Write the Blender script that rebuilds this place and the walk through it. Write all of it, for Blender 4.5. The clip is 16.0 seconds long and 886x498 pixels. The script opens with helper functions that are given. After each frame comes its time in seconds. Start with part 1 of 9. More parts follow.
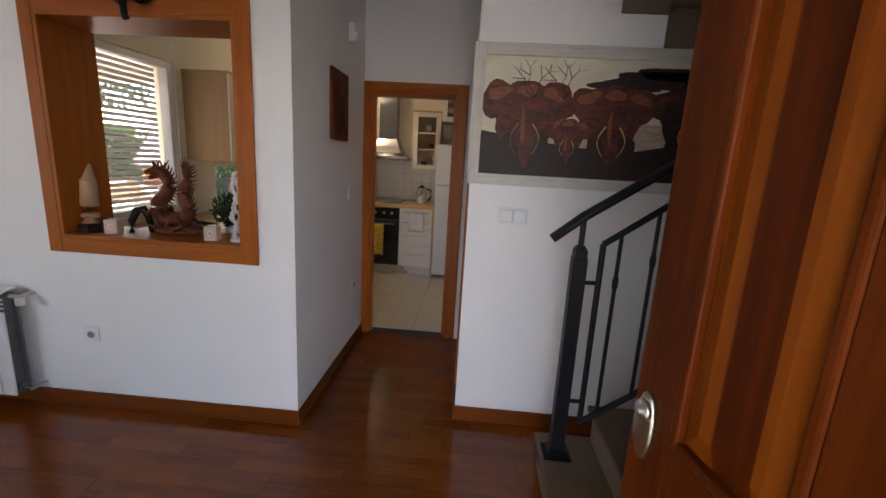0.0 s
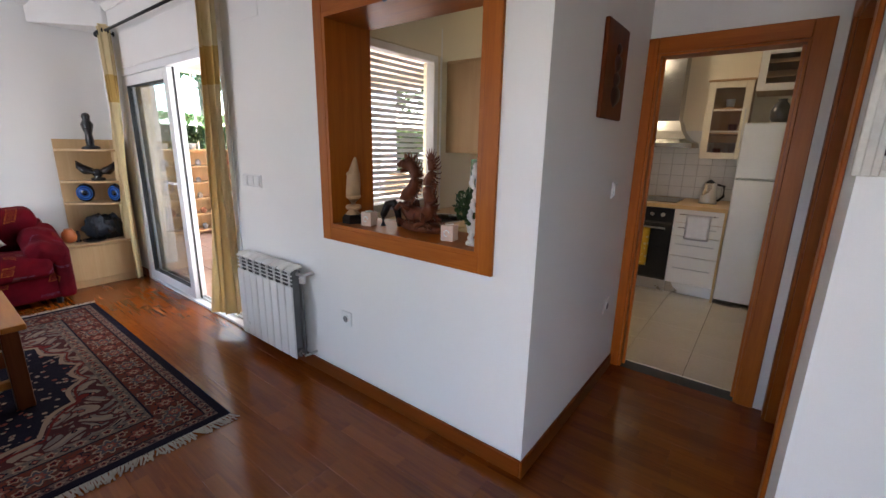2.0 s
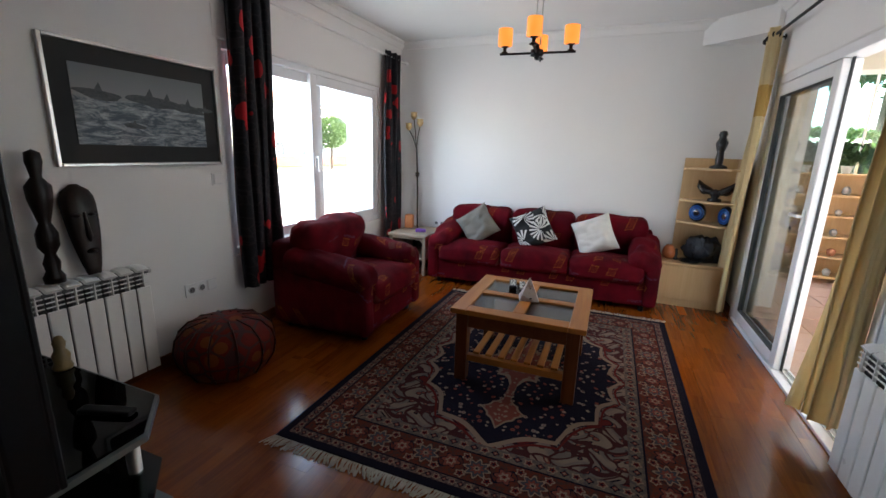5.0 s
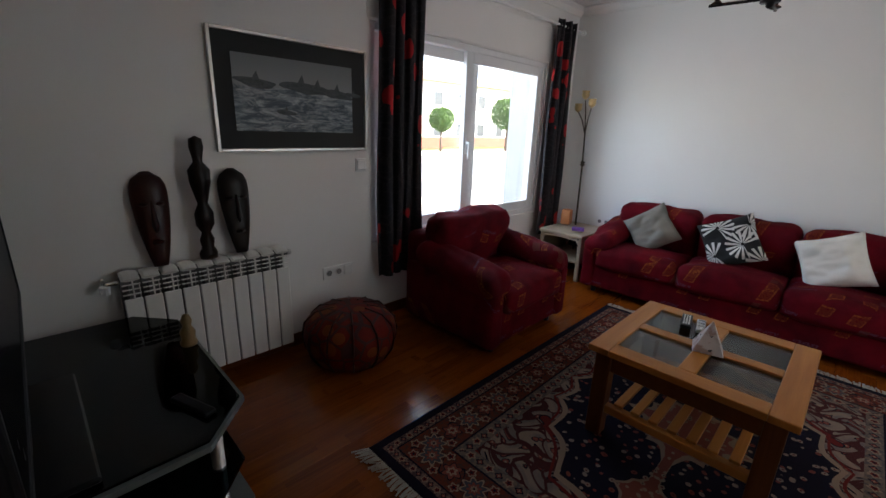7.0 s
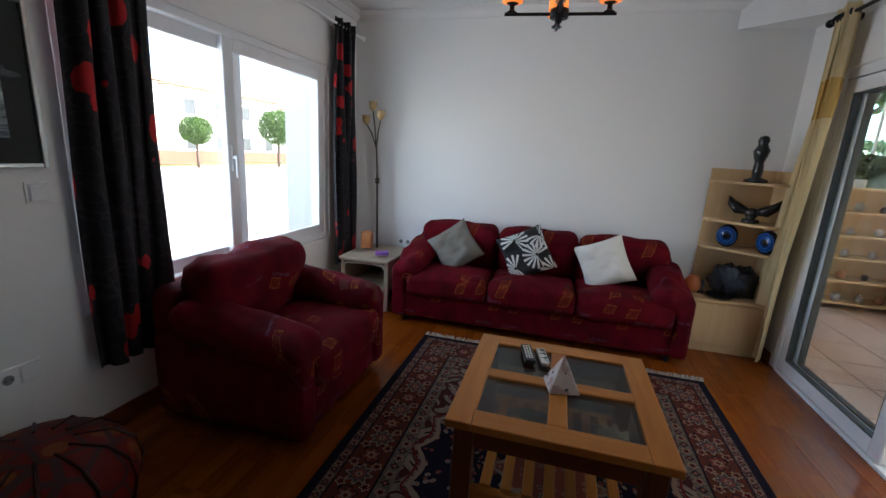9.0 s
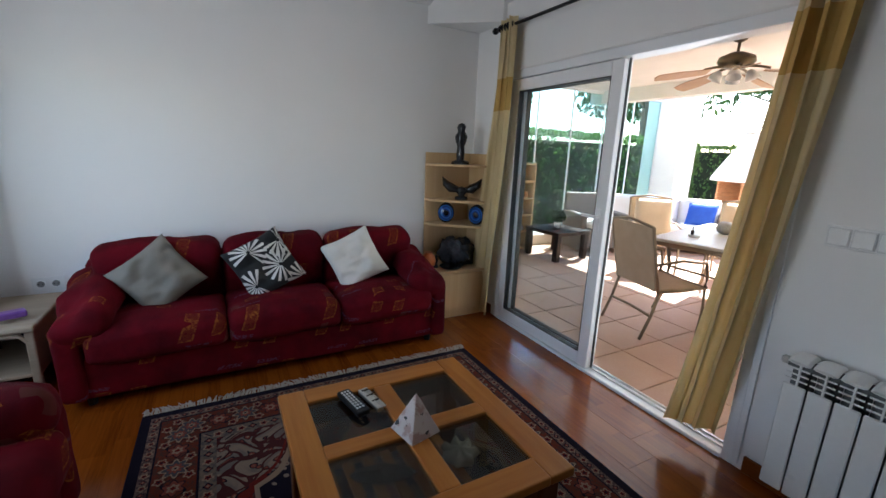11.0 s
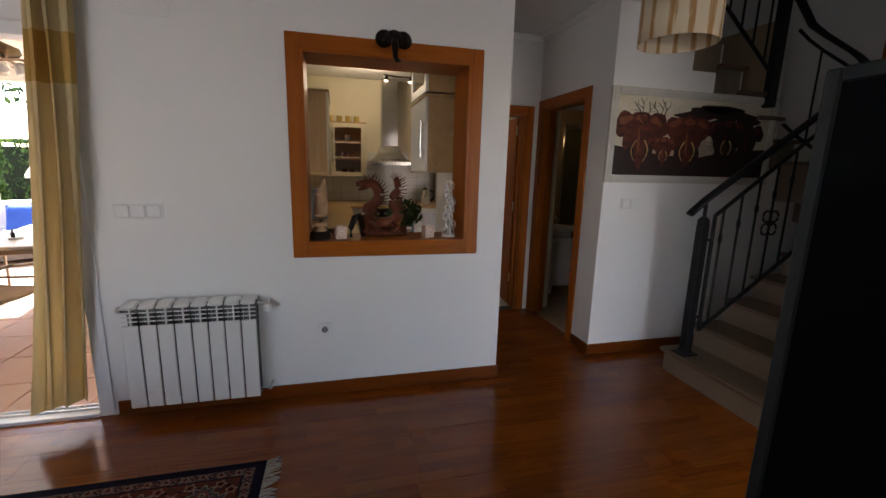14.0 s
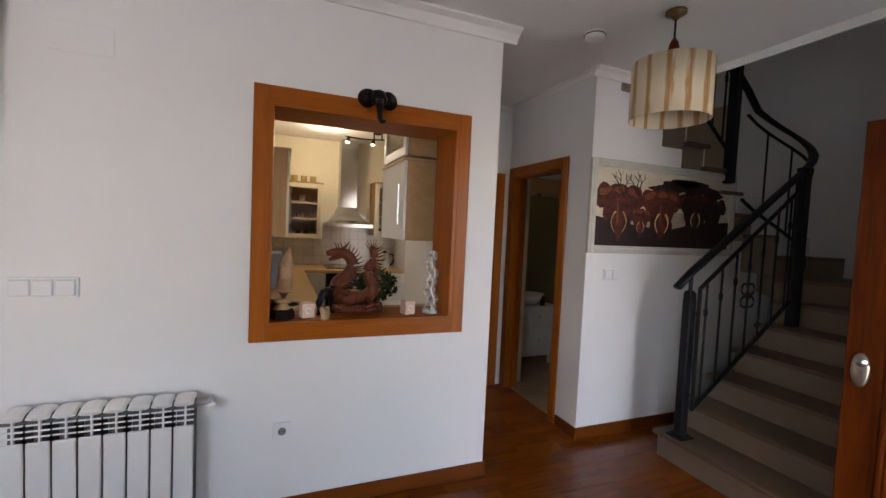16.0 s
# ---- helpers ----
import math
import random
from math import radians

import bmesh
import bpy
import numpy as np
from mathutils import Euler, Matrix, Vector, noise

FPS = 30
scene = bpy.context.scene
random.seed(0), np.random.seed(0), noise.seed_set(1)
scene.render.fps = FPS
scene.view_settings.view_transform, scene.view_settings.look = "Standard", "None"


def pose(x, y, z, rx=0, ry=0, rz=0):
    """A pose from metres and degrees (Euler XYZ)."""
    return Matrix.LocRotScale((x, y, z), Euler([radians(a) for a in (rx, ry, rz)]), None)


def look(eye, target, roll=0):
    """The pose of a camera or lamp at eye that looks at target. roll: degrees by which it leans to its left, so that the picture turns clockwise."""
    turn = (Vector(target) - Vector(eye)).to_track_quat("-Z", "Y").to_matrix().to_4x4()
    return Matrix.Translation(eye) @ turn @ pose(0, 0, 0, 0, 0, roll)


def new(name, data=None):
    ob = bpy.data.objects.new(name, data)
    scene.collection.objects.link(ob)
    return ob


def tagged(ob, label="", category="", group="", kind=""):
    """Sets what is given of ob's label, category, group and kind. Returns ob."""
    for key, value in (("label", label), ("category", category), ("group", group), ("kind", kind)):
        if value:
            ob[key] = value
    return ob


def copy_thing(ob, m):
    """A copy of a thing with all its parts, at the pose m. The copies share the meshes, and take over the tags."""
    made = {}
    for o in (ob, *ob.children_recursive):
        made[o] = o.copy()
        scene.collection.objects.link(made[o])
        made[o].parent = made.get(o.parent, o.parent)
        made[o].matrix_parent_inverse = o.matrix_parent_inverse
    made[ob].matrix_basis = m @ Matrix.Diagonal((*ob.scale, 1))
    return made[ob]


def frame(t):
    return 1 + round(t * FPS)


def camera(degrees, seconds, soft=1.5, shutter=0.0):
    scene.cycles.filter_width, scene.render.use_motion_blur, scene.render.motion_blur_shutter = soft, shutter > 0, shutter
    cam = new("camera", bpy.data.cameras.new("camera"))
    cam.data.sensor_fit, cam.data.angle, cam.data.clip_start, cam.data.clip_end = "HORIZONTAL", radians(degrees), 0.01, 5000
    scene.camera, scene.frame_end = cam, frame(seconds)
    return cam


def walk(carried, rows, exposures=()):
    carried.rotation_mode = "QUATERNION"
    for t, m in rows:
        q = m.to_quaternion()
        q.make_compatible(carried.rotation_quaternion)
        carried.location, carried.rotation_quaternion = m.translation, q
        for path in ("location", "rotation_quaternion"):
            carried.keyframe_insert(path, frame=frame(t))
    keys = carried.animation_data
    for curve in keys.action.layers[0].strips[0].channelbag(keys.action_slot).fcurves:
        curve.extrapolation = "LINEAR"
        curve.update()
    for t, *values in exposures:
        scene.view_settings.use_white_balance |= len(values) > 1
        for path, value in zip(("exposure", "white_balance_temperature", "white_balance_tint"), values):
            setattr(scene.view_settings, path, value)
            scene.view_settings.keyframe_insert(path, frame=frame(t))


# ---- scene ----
cam = camera(93.5, 16.0)
PATH = [
    (0, (-0.631, 0.712, 1.458), (-0.754, 2.665, 1.047), 3.2),
    (0.5, (-0.665, 0.892, 1.438), (-1.122, 2.79, 1.005), 2.9),
    (1, (-0.735, 1.052, 1.438), (-1.282, 2.931, 1.022), 0.8),
    (1.5, (-0.809, 1.145, 1.418), (-1.659, 2.874, 0.882), 1.0),
    (2, (-0.838, 1.254, 1.417), (-2.023, 2.792, 0.935), 1.1),
    (2.5, (-0.881, 1.312, 1.41), (-2.31, 2.611, 0.888), 1.7),
    (3, (-1.011, 1.341, 1.404), (-2.653, 2.375, 0.922), 1.8),
    (3.5, (-1.156, 1.399, 1.409), (-2.947, 2.132, 0.904), 0.9),
    (4, (-1.29, 1.48, 1.412), (-3.21, 1.786, 0.944), 2.5),
    (4.5, (-1.393, 1.532, 1.428), (-3.32, 1.288, 0.949), 2.7),
    (5, (-1.536, 1.546, 1.389), (-3.35, 0.835, 0.937), 1.8),
    (5.2, (-1.584, 1.552, 1.398), (-3.328, 0.674, 0.964), 2.5),
    (7.3, (-2.06, 1.427, 1.429), (-3.421, 0.071, 0.874), 1.9),
    (7.5, (-2.094, 1.372, 1.425), (-3.58, 0.129, 0.925), 0.8),
    (8, (-2.189, 1.28, 1.421), (-3.839, 0.279, 0.899), 0.5),
    (8.2, (-2.244, 1.251, 1.401), (-3.945, 0.334, 0.885), 1.0),
    (10.3, (-2.816, 0.744, 1.408), (-4.742, 1.075, 0.986), 0.6),
    (10.5, (-2.868, 0.741, 1.438), (-4.758, 1.213, 0.987), -0.5),
    (11, (-2.973, 0.605, 1.433), (-4.687, 1.527, 0.971), 2.2),
    (11.5, (-2.997, 0.477, 1.469), (-4.455, 1.756, 0.982), -1.0),
    (12, (-2.944, 0.347, 1.459), (-4.044, 1.947, 0.977), 0.8),
    (12.5, (-2.824, 0.269, 1.434), (-3.462, 2.087, 0.898), 1.2),
    (13, (-2.723, 0.2, 1.388), (-2.891, 2.134, 0.91), 1.8),
    (13.5, (-2.613, 0.178, 1.405), (-2.317, 2.094, 0.917), 2.2),
    (14, (-2.55, 0.17, 1.435), (-2.064, 2.072, 1.048), 1.5),
    (14.5, (-2.535, 0.18, 1.463), (-2.002, 2.093, 1.222), 1.4),
    (15, (-2.577, 0.245, 1.51), (-1.961, 2.144, 1.399), 2.0),
    (15.5, (-2.648, 0.357, 1.528), (-1.837, 2.183, 1.44), 1.7),
    (16, (-2.684, 0.52, 1.48), (-1.947, 2.377, 1.382), 2.6),
]
walk(cam, [(t, look(eye, target, roll)) for t, eye, target, roll in PATH],
     [(0, 3.35, 6900, 20), (1.5, 3.7, 6700, 20), (2.5, 3.35, 6450, 15), (3.4, 3.0, 6050, 13), (4.1, 2.85, 6300, 13), (5, 3.1, 6600, 13), (7.3, 2.4, 6650, 14), (8.2, 2.3, 6550, 13), (10.3, 3.0, 6150, 11), (11, 2.5, 6250, 11), (12, 2.15, 6300, 11), (12.5, 1.35, 6100, 11), (13.2, 1.28, 6550, 14), (14, 2.8, 7000, 18), (14.5, 3.35, 7000, 20), (16, 3.55, 6900, 19)])

# ---- light ----
SUN_AZ, SUN_EL = 25.0, 48.0   # degrees from +y towards -x; degrees up
world = bpy.data.worlds.new("sky")
scene.world = world
world.use_nodes = True
wn = world.node_tree.nodes
sky = wn.new("ShaderNodeTexSky")
sky.sky_type, sky.sun_disc = 'NISHITA', False
sky.sun_elevation, sky.sun_rotation = radians(SUN_EL), radians(-SUN_AZ)
world.node_tree.links.new(sky.outputs[0], wn["Background"].inputs[0])
wn["Background"].inputs[1].default_value = 0.15
sun = new("sun", bpy.data.lights.new("sun", 'SUN'))
sun.data.energy, sun.data.angle, sun.data.color = 5.0, radians(0.5), (1.0, 0.95, 0.86)
sa = Vector((-math.sin(radians(SUN_AZ)) * math.cos(radians(SUN_EL)), math.cos(radians(SUN_AZ)) * math.cos(radians(SUN_EL)), math.sin(radians(SUN_EL))))
sun.matrix_world = look(sa * 30, (0, 0, 0))


def area_light(name, m, w, h, power, color):
    """An area lamp: sky light standing in a real opening, but for the stair fill."""
    d = bpy.data.lights.new(name, 'AREA')
    d.shape, d.size, d.size_y, d.energy, d.color = 'RECTANGLE', w, h, power, color
    ob = new(name, d)
    ob.matrix_world = m
    return ob


area_light("terrace_daylight", look((-4.86, 2.98, 1.1), (-5.7, 0.4, 1.0)), 1.85, 1.9, 2.35, (0.76, 0.89, 1.0))
area_light("street_daylight", look((-4.79, -1.16, 1.33), (-5.4, 2.0, 1.45)), 1.9, 1.35, 4.8, (0.76, 0.89, 1.0))
area_light("kitchen_daylight", look((-3.26, 3.5, 1.5), (-1.0, 4.2, 1.2)), 0.7, 1.0, 0.55, (1.0, 0.96, 0.9))
# added fill inside the closed stairwell, with no window behind it
area_light("stair_fill", look((0.6, 3.6, 4.9), (1.9, 1.9, 2.6)), 1.0, 1.0, 0.16, (0.85, 0.92, 1.0))
area_light("entry_daylight", look((-0.62, 0.45, 1.05), (-0.7, 3.0, 1.9)), 0.9, 1.9, 0.36, (0.80, 0.91, 1.0))

# ---- materials ----
def links(m):
    return m.node_tree.nodes, m.node_tree.links


class Graph:
    """A small wrapper that writes shader maths as expressions."""
    def __init__(self, name):
        self.m = bpy.data.materials.new(name)
        self.m.use_nodes = True
        self.n, self.l = links(self.m)
        self.b = self.n["Principled BSDF"]

    def put(self, sock, v):
        if isinstance(v, bpy.types.NodeSocket):
            self.l.new(v, sock)
        else:
            sock.default_value = v

    def f(self, op, a, b=0.0, c=0.0):
        nd = self.n.new("ShaderNodeMath")
        nd.operation = op
        for i, v in enumerate((a, b, c)):
            self.put(nd.inputs[i], v)
        return nd.outputs[0]

    def mix(self, fac, a, b, kind='MIX'):
        nd = self.n.new("ShaderNodeMix")
        nd.data_type, nd.blend_type = 'RGBA', kind
        self.put(nd.inputs[0], fac)
        for sock, v in ((nd.inputs[6], a), (nd.inputs[7], b)):
            self.put(sock, v if isinstance(v, bpy.types.NodeSocket) else (*v, 1))
        return nd.outputs[2]

    def coords(self, scale=(1, 1, 1), rot=(0, 0, 0)):
        tc = self.n.new("ShaderNodeTexCoord")
        mp = self.n.new("ShaderNodeMapping")
        mp.inputs["Scale"].default_value = scale
        mp.inputs["Rotation"].default_value = rot
        self.l.new(tc.outputs["Object"], mp.inputs[0])
        return mp.outputs[0]

    def xyz(self, vec):
        nd = self.n.new("ShaderNodeSeparateXYZ")
        self.l.new(vec, nd.inputs[0])
        return nd.outputs

    def vec(self, x, y, z):
        nd = self.n.new("ShaderNodeCombineXYZ")
        for i, v in enumerate((x, y, z)):
            self.put(nd.inputs[i], v)
        return nd.outputs[0]

    def noise(self, vec, scale, detail=4.0, rough=0.55, dist=0.0):
        nd = self.n.new("ShaderNodeTexNoise")
        self.l.new(vec, nd.inputs["Vector"])
        nd.inputs["Scale"].default_value, nd.inputs["Detail"].default_value = scale, detail
        nd.inputs["Roughness"].default_value, nd.inputs["Distortion"].default_value = rough, dist
        return nd.outputs[0]

    def voronoi(self, vec, scale, feature='F1', out="Distance"):
        nd = self.n.new("ShaderNodeTexVoronoi")
        nd.feature = feature
        self.l.new(vec, nd.inputs["Vector"])
        nd.inputs["Scale"].default_value = scale
        return nd.outputs[out]

    def ramp(self, fac, a, b):
        nd = self.n.new("ShaderNodeMapRange")
        self.put(nd.inputs[0], fac)
        nd.inputs[1].default_value, nd.inputs[2].default_value = a, b
        return nd.outputs[0]

    def random(self):
        return self.n.new("ShaderNodeObjectInfo").outputs["Random"]

    def bump(self, height, strength, distance=0.01):
        nd = self.n.new("ShaderNodeBump")
        self.l.new(height, nd.inputs["Height"])
        nd.inputs["Strength"].default_value, nd.inputs["Distance"].default_value = strength, distance
        self.l.new(nd.outputs[0], self.b.inputs["Normal"])

    def set(self, **kw):
        for k, v in kw.items():
            self.put(self.b.inputs[k.replace("_", " ")], v if isinstance(v, (bpy.types.NodeSocket, float, int)) else (*v, 1))
        return self.m


def surface(name, a, b, rough, scale=8.0, fine=120.0, bump=0.1, dist=0.004, metal=0.0, vary=0.0, spec=0.5):
    """Two near colours mixed by coarse and fine noise, with relief and uneven gloss."""
    g = Graph(name)
    c = g.coords()
    n1, n2 = g.noise(c, scale), g.noise(c, fine, 3.0)
    k = g.f('ADD', g.f('MULTIPLY', n1, 0.65), g.f('MULTIPLY', n2, 0.35))
    col = g.mix(g.ramp(k, 0.3, 0.7), a, b)
    if vary:
        col = g.mix(g.f('MULTIPLY', g.random(), vary), col, tuple(0.45 * v for v in a))
    g.bump(n2, bump, dist)
    g.set(Base_Color=col, Roughness=g.f('ADD', rough - 0.06, g.f('MULTIPLY', n1, 0.12)), Metallic=metal)
    g.b.inputs["Specular IOR Level"].default_value = spec
    return g.m


def wood(name, a, b, rough, axis=0, grain=26.0, vary=0.0, bump=0.06, spec=0.22):
    """Wood with its grain along one axis of the object."""
    g = Graph(name)
    st = [grain, grain, grain]
    st[axis] = grain * 0.06
    c = g.coords(tuple(st))
    if vary:
        r = g.random()
        add = g.n.new("ShaderNodeVectorMath")
        g.l.new(c, add.inputs[0])
        g.l.new(g.vec(g.f('MULTIPLY', r, 37.0), g.f('MULTIPLY', r, 91.0), r), add.inputs[1])
        c = add.outputs[0]
    n1 = g.noise(c, 1.0, 5.0, 0.6, 0.6)
    n2 = g.noise(c, 5.0, 3.0, 0.6)
    k = g.ramp(g.f('ADD', g.f('MULTIPLY', n1, 0.7), g.f('MULTIPLY', n2, 0.3)), 0.32, 0.68)
    col = g.mix(k, a, b)
    if vary:
        col = g.mix(g.f('MULTIPLY', g.random(), vary), col, tuple(0.5 * v for v in a))
    g.bump(n2, bump, 0.002)
    g.set(Base_Color=col, Roughness=g.f('ADD', rough - 0.05, g.f('MULTIPLY', n1, 0.1)))
    g.b.inputs["Specular IOR Level"].default_value = spec
    return g.m


def glass(name, tint=(1, 1, 1), rough=0.0):
    g = Graph(name)
    tr, gl, mx = g.n.new("ShaderNodeBsdfTransparent"), g.n.new("ShaderNodeBsdfGlossy"), g.n.new("ShaderNodeMixShader")
    lw = g.n.new("ShaderNodeLayerWeight")
    lw.inputs[0].default_value = 0.5
    fr = g.f('ADD', 0.04, g.f('MULTIPLY', g.f('POWER', lw.outputs["Facing"], 5.0), 0.9))
    tr.inputs[0].default_value = (*tint, 1)
    gl.inputs[1].default_value = rough + 0.005
    g.l.new(fr, mx.inputs[0])
    g.l.new(tr.outputs[0], mx.inputs[1])
    g.l.new(gl.outputs[0], mx.inputs[2])
    g.l.new(mx.outputs[0], g.n["Material Output"].inputs[0])
    g.n.remove(g.b)
    return g.m


def glowing(name, color, strength, base=(0.9, 0.9, 0.9)):
    g = Graph(name)
    c = g.coords()
    g.set(Base_Color=base, Roughness=0.6, Emission_Color=g.mix(g.noise(c, 9.0), color, tuple(v * 0.7 for v in color)), Emission_Strength=strength)
    return g.m


WALL = surface("white_wall_paint", (0.78, 0.77, 0.75), (0.82, 0.81, 0.79), 0.75, 1.3, 220, 0.12, 0.002)
CEIL = surface("ceiling_paint", (0.76, 0.75, 0.73), (0.80, 0.79, 0.77), 0.85, 1.5, 160, 0.08, 0.002)
TRIMW = surface("white_plaster_moulding", (0.80, 0.79, 0.77), (0.84, 0.83, 0.81), 0.6, 4, 90, 0.05, 0.002)
UPVC = surface("white_plastic_frame", (0.78, 0.79, 0.80), (0.82, 0.83, 0.84), 0.32, 6, 60, 0.02, 0.001)
OAK = wood("orange_varnished_wood", (0.27, 0.062, 0.005), (0.41, 0.115, 0.011), 0.38, 2, 22)
OAKX = wood("orange_varnished_wood_across", (0.27, 0.062, 0.005), (0.41, 0.115, 0.011), 0.38, 0, 22)
OAKY = wood("orange_varnished_wood_deep", (0.27, 0.062, 0.005), (0.41, 0.115, 0.011), 0.38, 1, 22)
MAHOG = wood("red_brown_door_wood", (0.045, 0.0065, 0.0006), (0.19, 0.036, 0.0025), 0.45, 2, 9, spec=0.12)
PINE = wood("honey_pine", (0.35, 0.112, 0.018), (0.47, 0.185, 0.038), 0.36, 0, 20)
PINEY = wood("honey_pine_across", (0.35, 0.112, 0.018), (0.47, 0.185, 0.038), 0.36, 1, 20)
# legs and aprons: the same pine with the shade below the top in its colour
PINEZ_SHADE = wood("honey_pine_shaded_legs", (0.095, 0.023, 0.005), (0.15, 0.042, 0.010), 0.42, 2, 20)
PINEA_SHADE = wood("honey_pine_shaded_apron", (0.105, 0.026, 0.006), (0.165, 0.047, 0.011), 0.42, 0, 20)
BEECH = wood("pale_beech_board", (0.55, 0.36, 0.18), (0.63, 0.44, 0.24), 0.45, 2, 18)
SKIRT = wood("skirting_wood", (0.13, 0.028, 0.003), (0.19, 0.046, 0.006), 0.38, 0, 20)
SKIRTY = wood("skirting_wood_deep", (0.13, 0.028, 0.003), (0.19, 0.046, 0.006), 0.38, 1, 20)
CHIMNEY = surface("satin_steel", (0.40, 0.39, 0.37), (0.50, 0.49, 0.46), 0.24, 1, 200, 0.0, 0.001, 1.0)
STEEL = surface("brushed_steel", (0.50, 0.50, 0.49), (0.62, 0.62, 0.60), 0.28, 3, 200, 0.03, 0.001, 1.0)
BLACKM = surface("black_painted_iron", (0.006, 0.006, 0.007), (0.014, 0.014, 0.015), 0.45, 10, 150, 0.1, 0.001, spec=0.25)
RADW = surface("radiator_enamel", (0.74, 0.73, 0.70), (0.80, 0.79, 0.76), 0.3, 5, 60, 0.02, 0.001)
SLOT = surface("dark_gap", (0.02, 0.02, 0.02), (0.03, 0.03, 0.03), 0.7)
PLASTIC = surface("white_plastic", (0.74, 0.74, 0.73), (0.79, 0.79, 0.78), 0.35, 10, 90, 0.02, 0.001)
BLACKP = surface("black_plastic", (0.006, 0.006, 0.007), (0.011, 0.011, 0.012), 0.35, 10, 90, 0.03, 0.001, spec=0.2)
GLASS = glass("clear_glass")
PATIOG = glass("double_patio_glass", (0.92, 0.95, 0.96))
MARBLE = surface("cream_marble", (0.42, 0.345, 0.26), (0.55, 0.47, 0.37), 0.22, 3.5, 40, 0.02, 0.001)
KTILE = surface("cream_floor_tile", (0.52, 0.46, 0.36), (0.60, 0.54, 0.43), 0.25, 3, 50, 0.02, 0.001)


def stave_wood():
    """Door panels of upright staves, some paler than others."""
    g = Graph("stave_panel_wood")
    x, y, z = g.xyz(g.coords())
    n1 = g.noise(g.coords((26.0, 26.0, 1.4)), 1.0, 5.0, 0.6, 0.5)
    edge_ = g.f('MULTIPLY', g.f('SUBTRACT', g.noise(g.coords((3.0, 3.0, 0.8)), 1.0, 2.0), 0.5), 0.02)
    k = g.f('FRACT', g.f('MULTIPLY', g.f('ADD', g.f('ADD', x, edge_), 0.035), 6.4))
    pale = g.ramp(k, 0.52, 0.56)
    dark_ = g.mix(g.ramp(n1, 0.3, 0.7), (0.050, 0.007, 0.0006), (0.125, 0.020, 0.0015))
    light_ = g.mix(g.ramp(n1, 0.3, 0.7), (0.19, 0.040, 0.003), (0.27, 0.066, 0.005))
    g.bump(n1, 0.05, 0.002)
    g.set(Base_Color=g.mix(pale, dark_, light_), Roughness=0.45)
    g.b.inputs["Specular IOR Level"].default_value = 0.12
    return g.m


STAVE = stave_wood()


def floor_wood():
    g = Graph("reddish_parquet")
    c = g.coords()
    x, y, z = g.xyz(c)
    r = g.random()
    sy = g.f('FLOOR', g.f('MULTIPLY', g.f('ADD', y, 0.1), 15.0))
    off = g.f('FRACT', g.f('MULTIPLY', g.f('SINE', g.f('ADD', g.f('MULTIPLY', sy, 12.99), g.f('MULTIPLY', r, 50.0))), 43.7))
    sx = g.f('FLOOR', g.f('ADD', g.f('MULTIPLY', x, 2.6), g.f('MULTIPLY', off, 7.0)))
    tone = g.f('FRACT', g.f('MULTIPLY', g.f('SINE', g.f('ADD', g.f('ADD', g.f('MULTIPLY', sx, 7.31), g.f('MULTIPLY', sy, 3.17)), g.f('MULTIPLY', r, 91.0))), 158.5))
    gv = g.vec(g.f('ADD', g.f('MULTIPLY', x, 3.0), g.f('MULTIPLY', tone, 40.0)), g.f('MULTIPLY', y, 55.0), g.f('MULTIPLY', r, 20.0))
    n1 = g.noise(gv, 1.0, 5.0, 0.65, 0.8)
    k = g.ramp(n1, 0.3, 0.7)
    col = g.mix(k, (0.100, 0.018, 0.0018), (0.215, 0.048, 0.0045))
    col = g.mix(g.f('MULTIPLY', tone, 0.55), col, (0.28, 0.072, 0.008))
    n3 = g.noise(g.coords(), 0.9, 3.0)
    g.bump(n1, 0.03, 0.001)
    g.set(Base_Color=col, Roughness=g.f('ADD', 0.11, g.f('MULTIPLY', n3, 0.14)))
    g.b.inputs["Specular IOR Level"].default_value = 0.42
    return g.m


FLOORW = floor_wood()

# ---- helpers for shapes ----
def part(name, bm, material, parent, label="", smooth=False):
    me = bpy.data.meshes.new(name)
    bmesh.ops.recalc_face_normals(bm, faces=bm.faces)
    bm.to_mesh(me)
    bm.free()
    if smooth:
        for p in me.polygons:
            p.use_smooth = True
    me.materials.append(material)
    ob = new(name, me)
    ob.parent = parent
    if label:
        ob["label"] = label
    return ob


def thing(name, m, label, category, group="", kind=""):
    ob = new(name)
    ob.empty_display_size = 0.1
    ob.matrix_world = m if isinstance(m, Matrix) else pose(*m)
    return tagged(ob, label, category, group, kind)


def solid(name, bm, material, label, category="", kind="structure", smooth=False):
    ob = part(name, bm, material, None, smooth=smooth)
    return tagged(ob, label, category, "", kind)


def box(bm, x0, x1, y0, y1, z0, z1, bevel=0.0, seg=1, m=None):
    mat = Matrix.Translation(((x0 + x1) / 2, (y0 + y1) / 2, (z0 + z1) / 2)) @ Matrix.Diagonal((abs(x1 - x0), abs(y1 - y0), abs(z1 - z0), 1))
    if m is not None:
        mat = m @ mat
    vs = bmesh.ops.create_cube(bm, size=1.0, matrix=mat)["verts"]
    if bevel:
        es = list({e for v in vs for e in v.link_edges})
        bmesh.ops.bevel(bm, geom=es, offset=bevel, segments=seg, affect='EDGES', profile=0.5)
    return bm


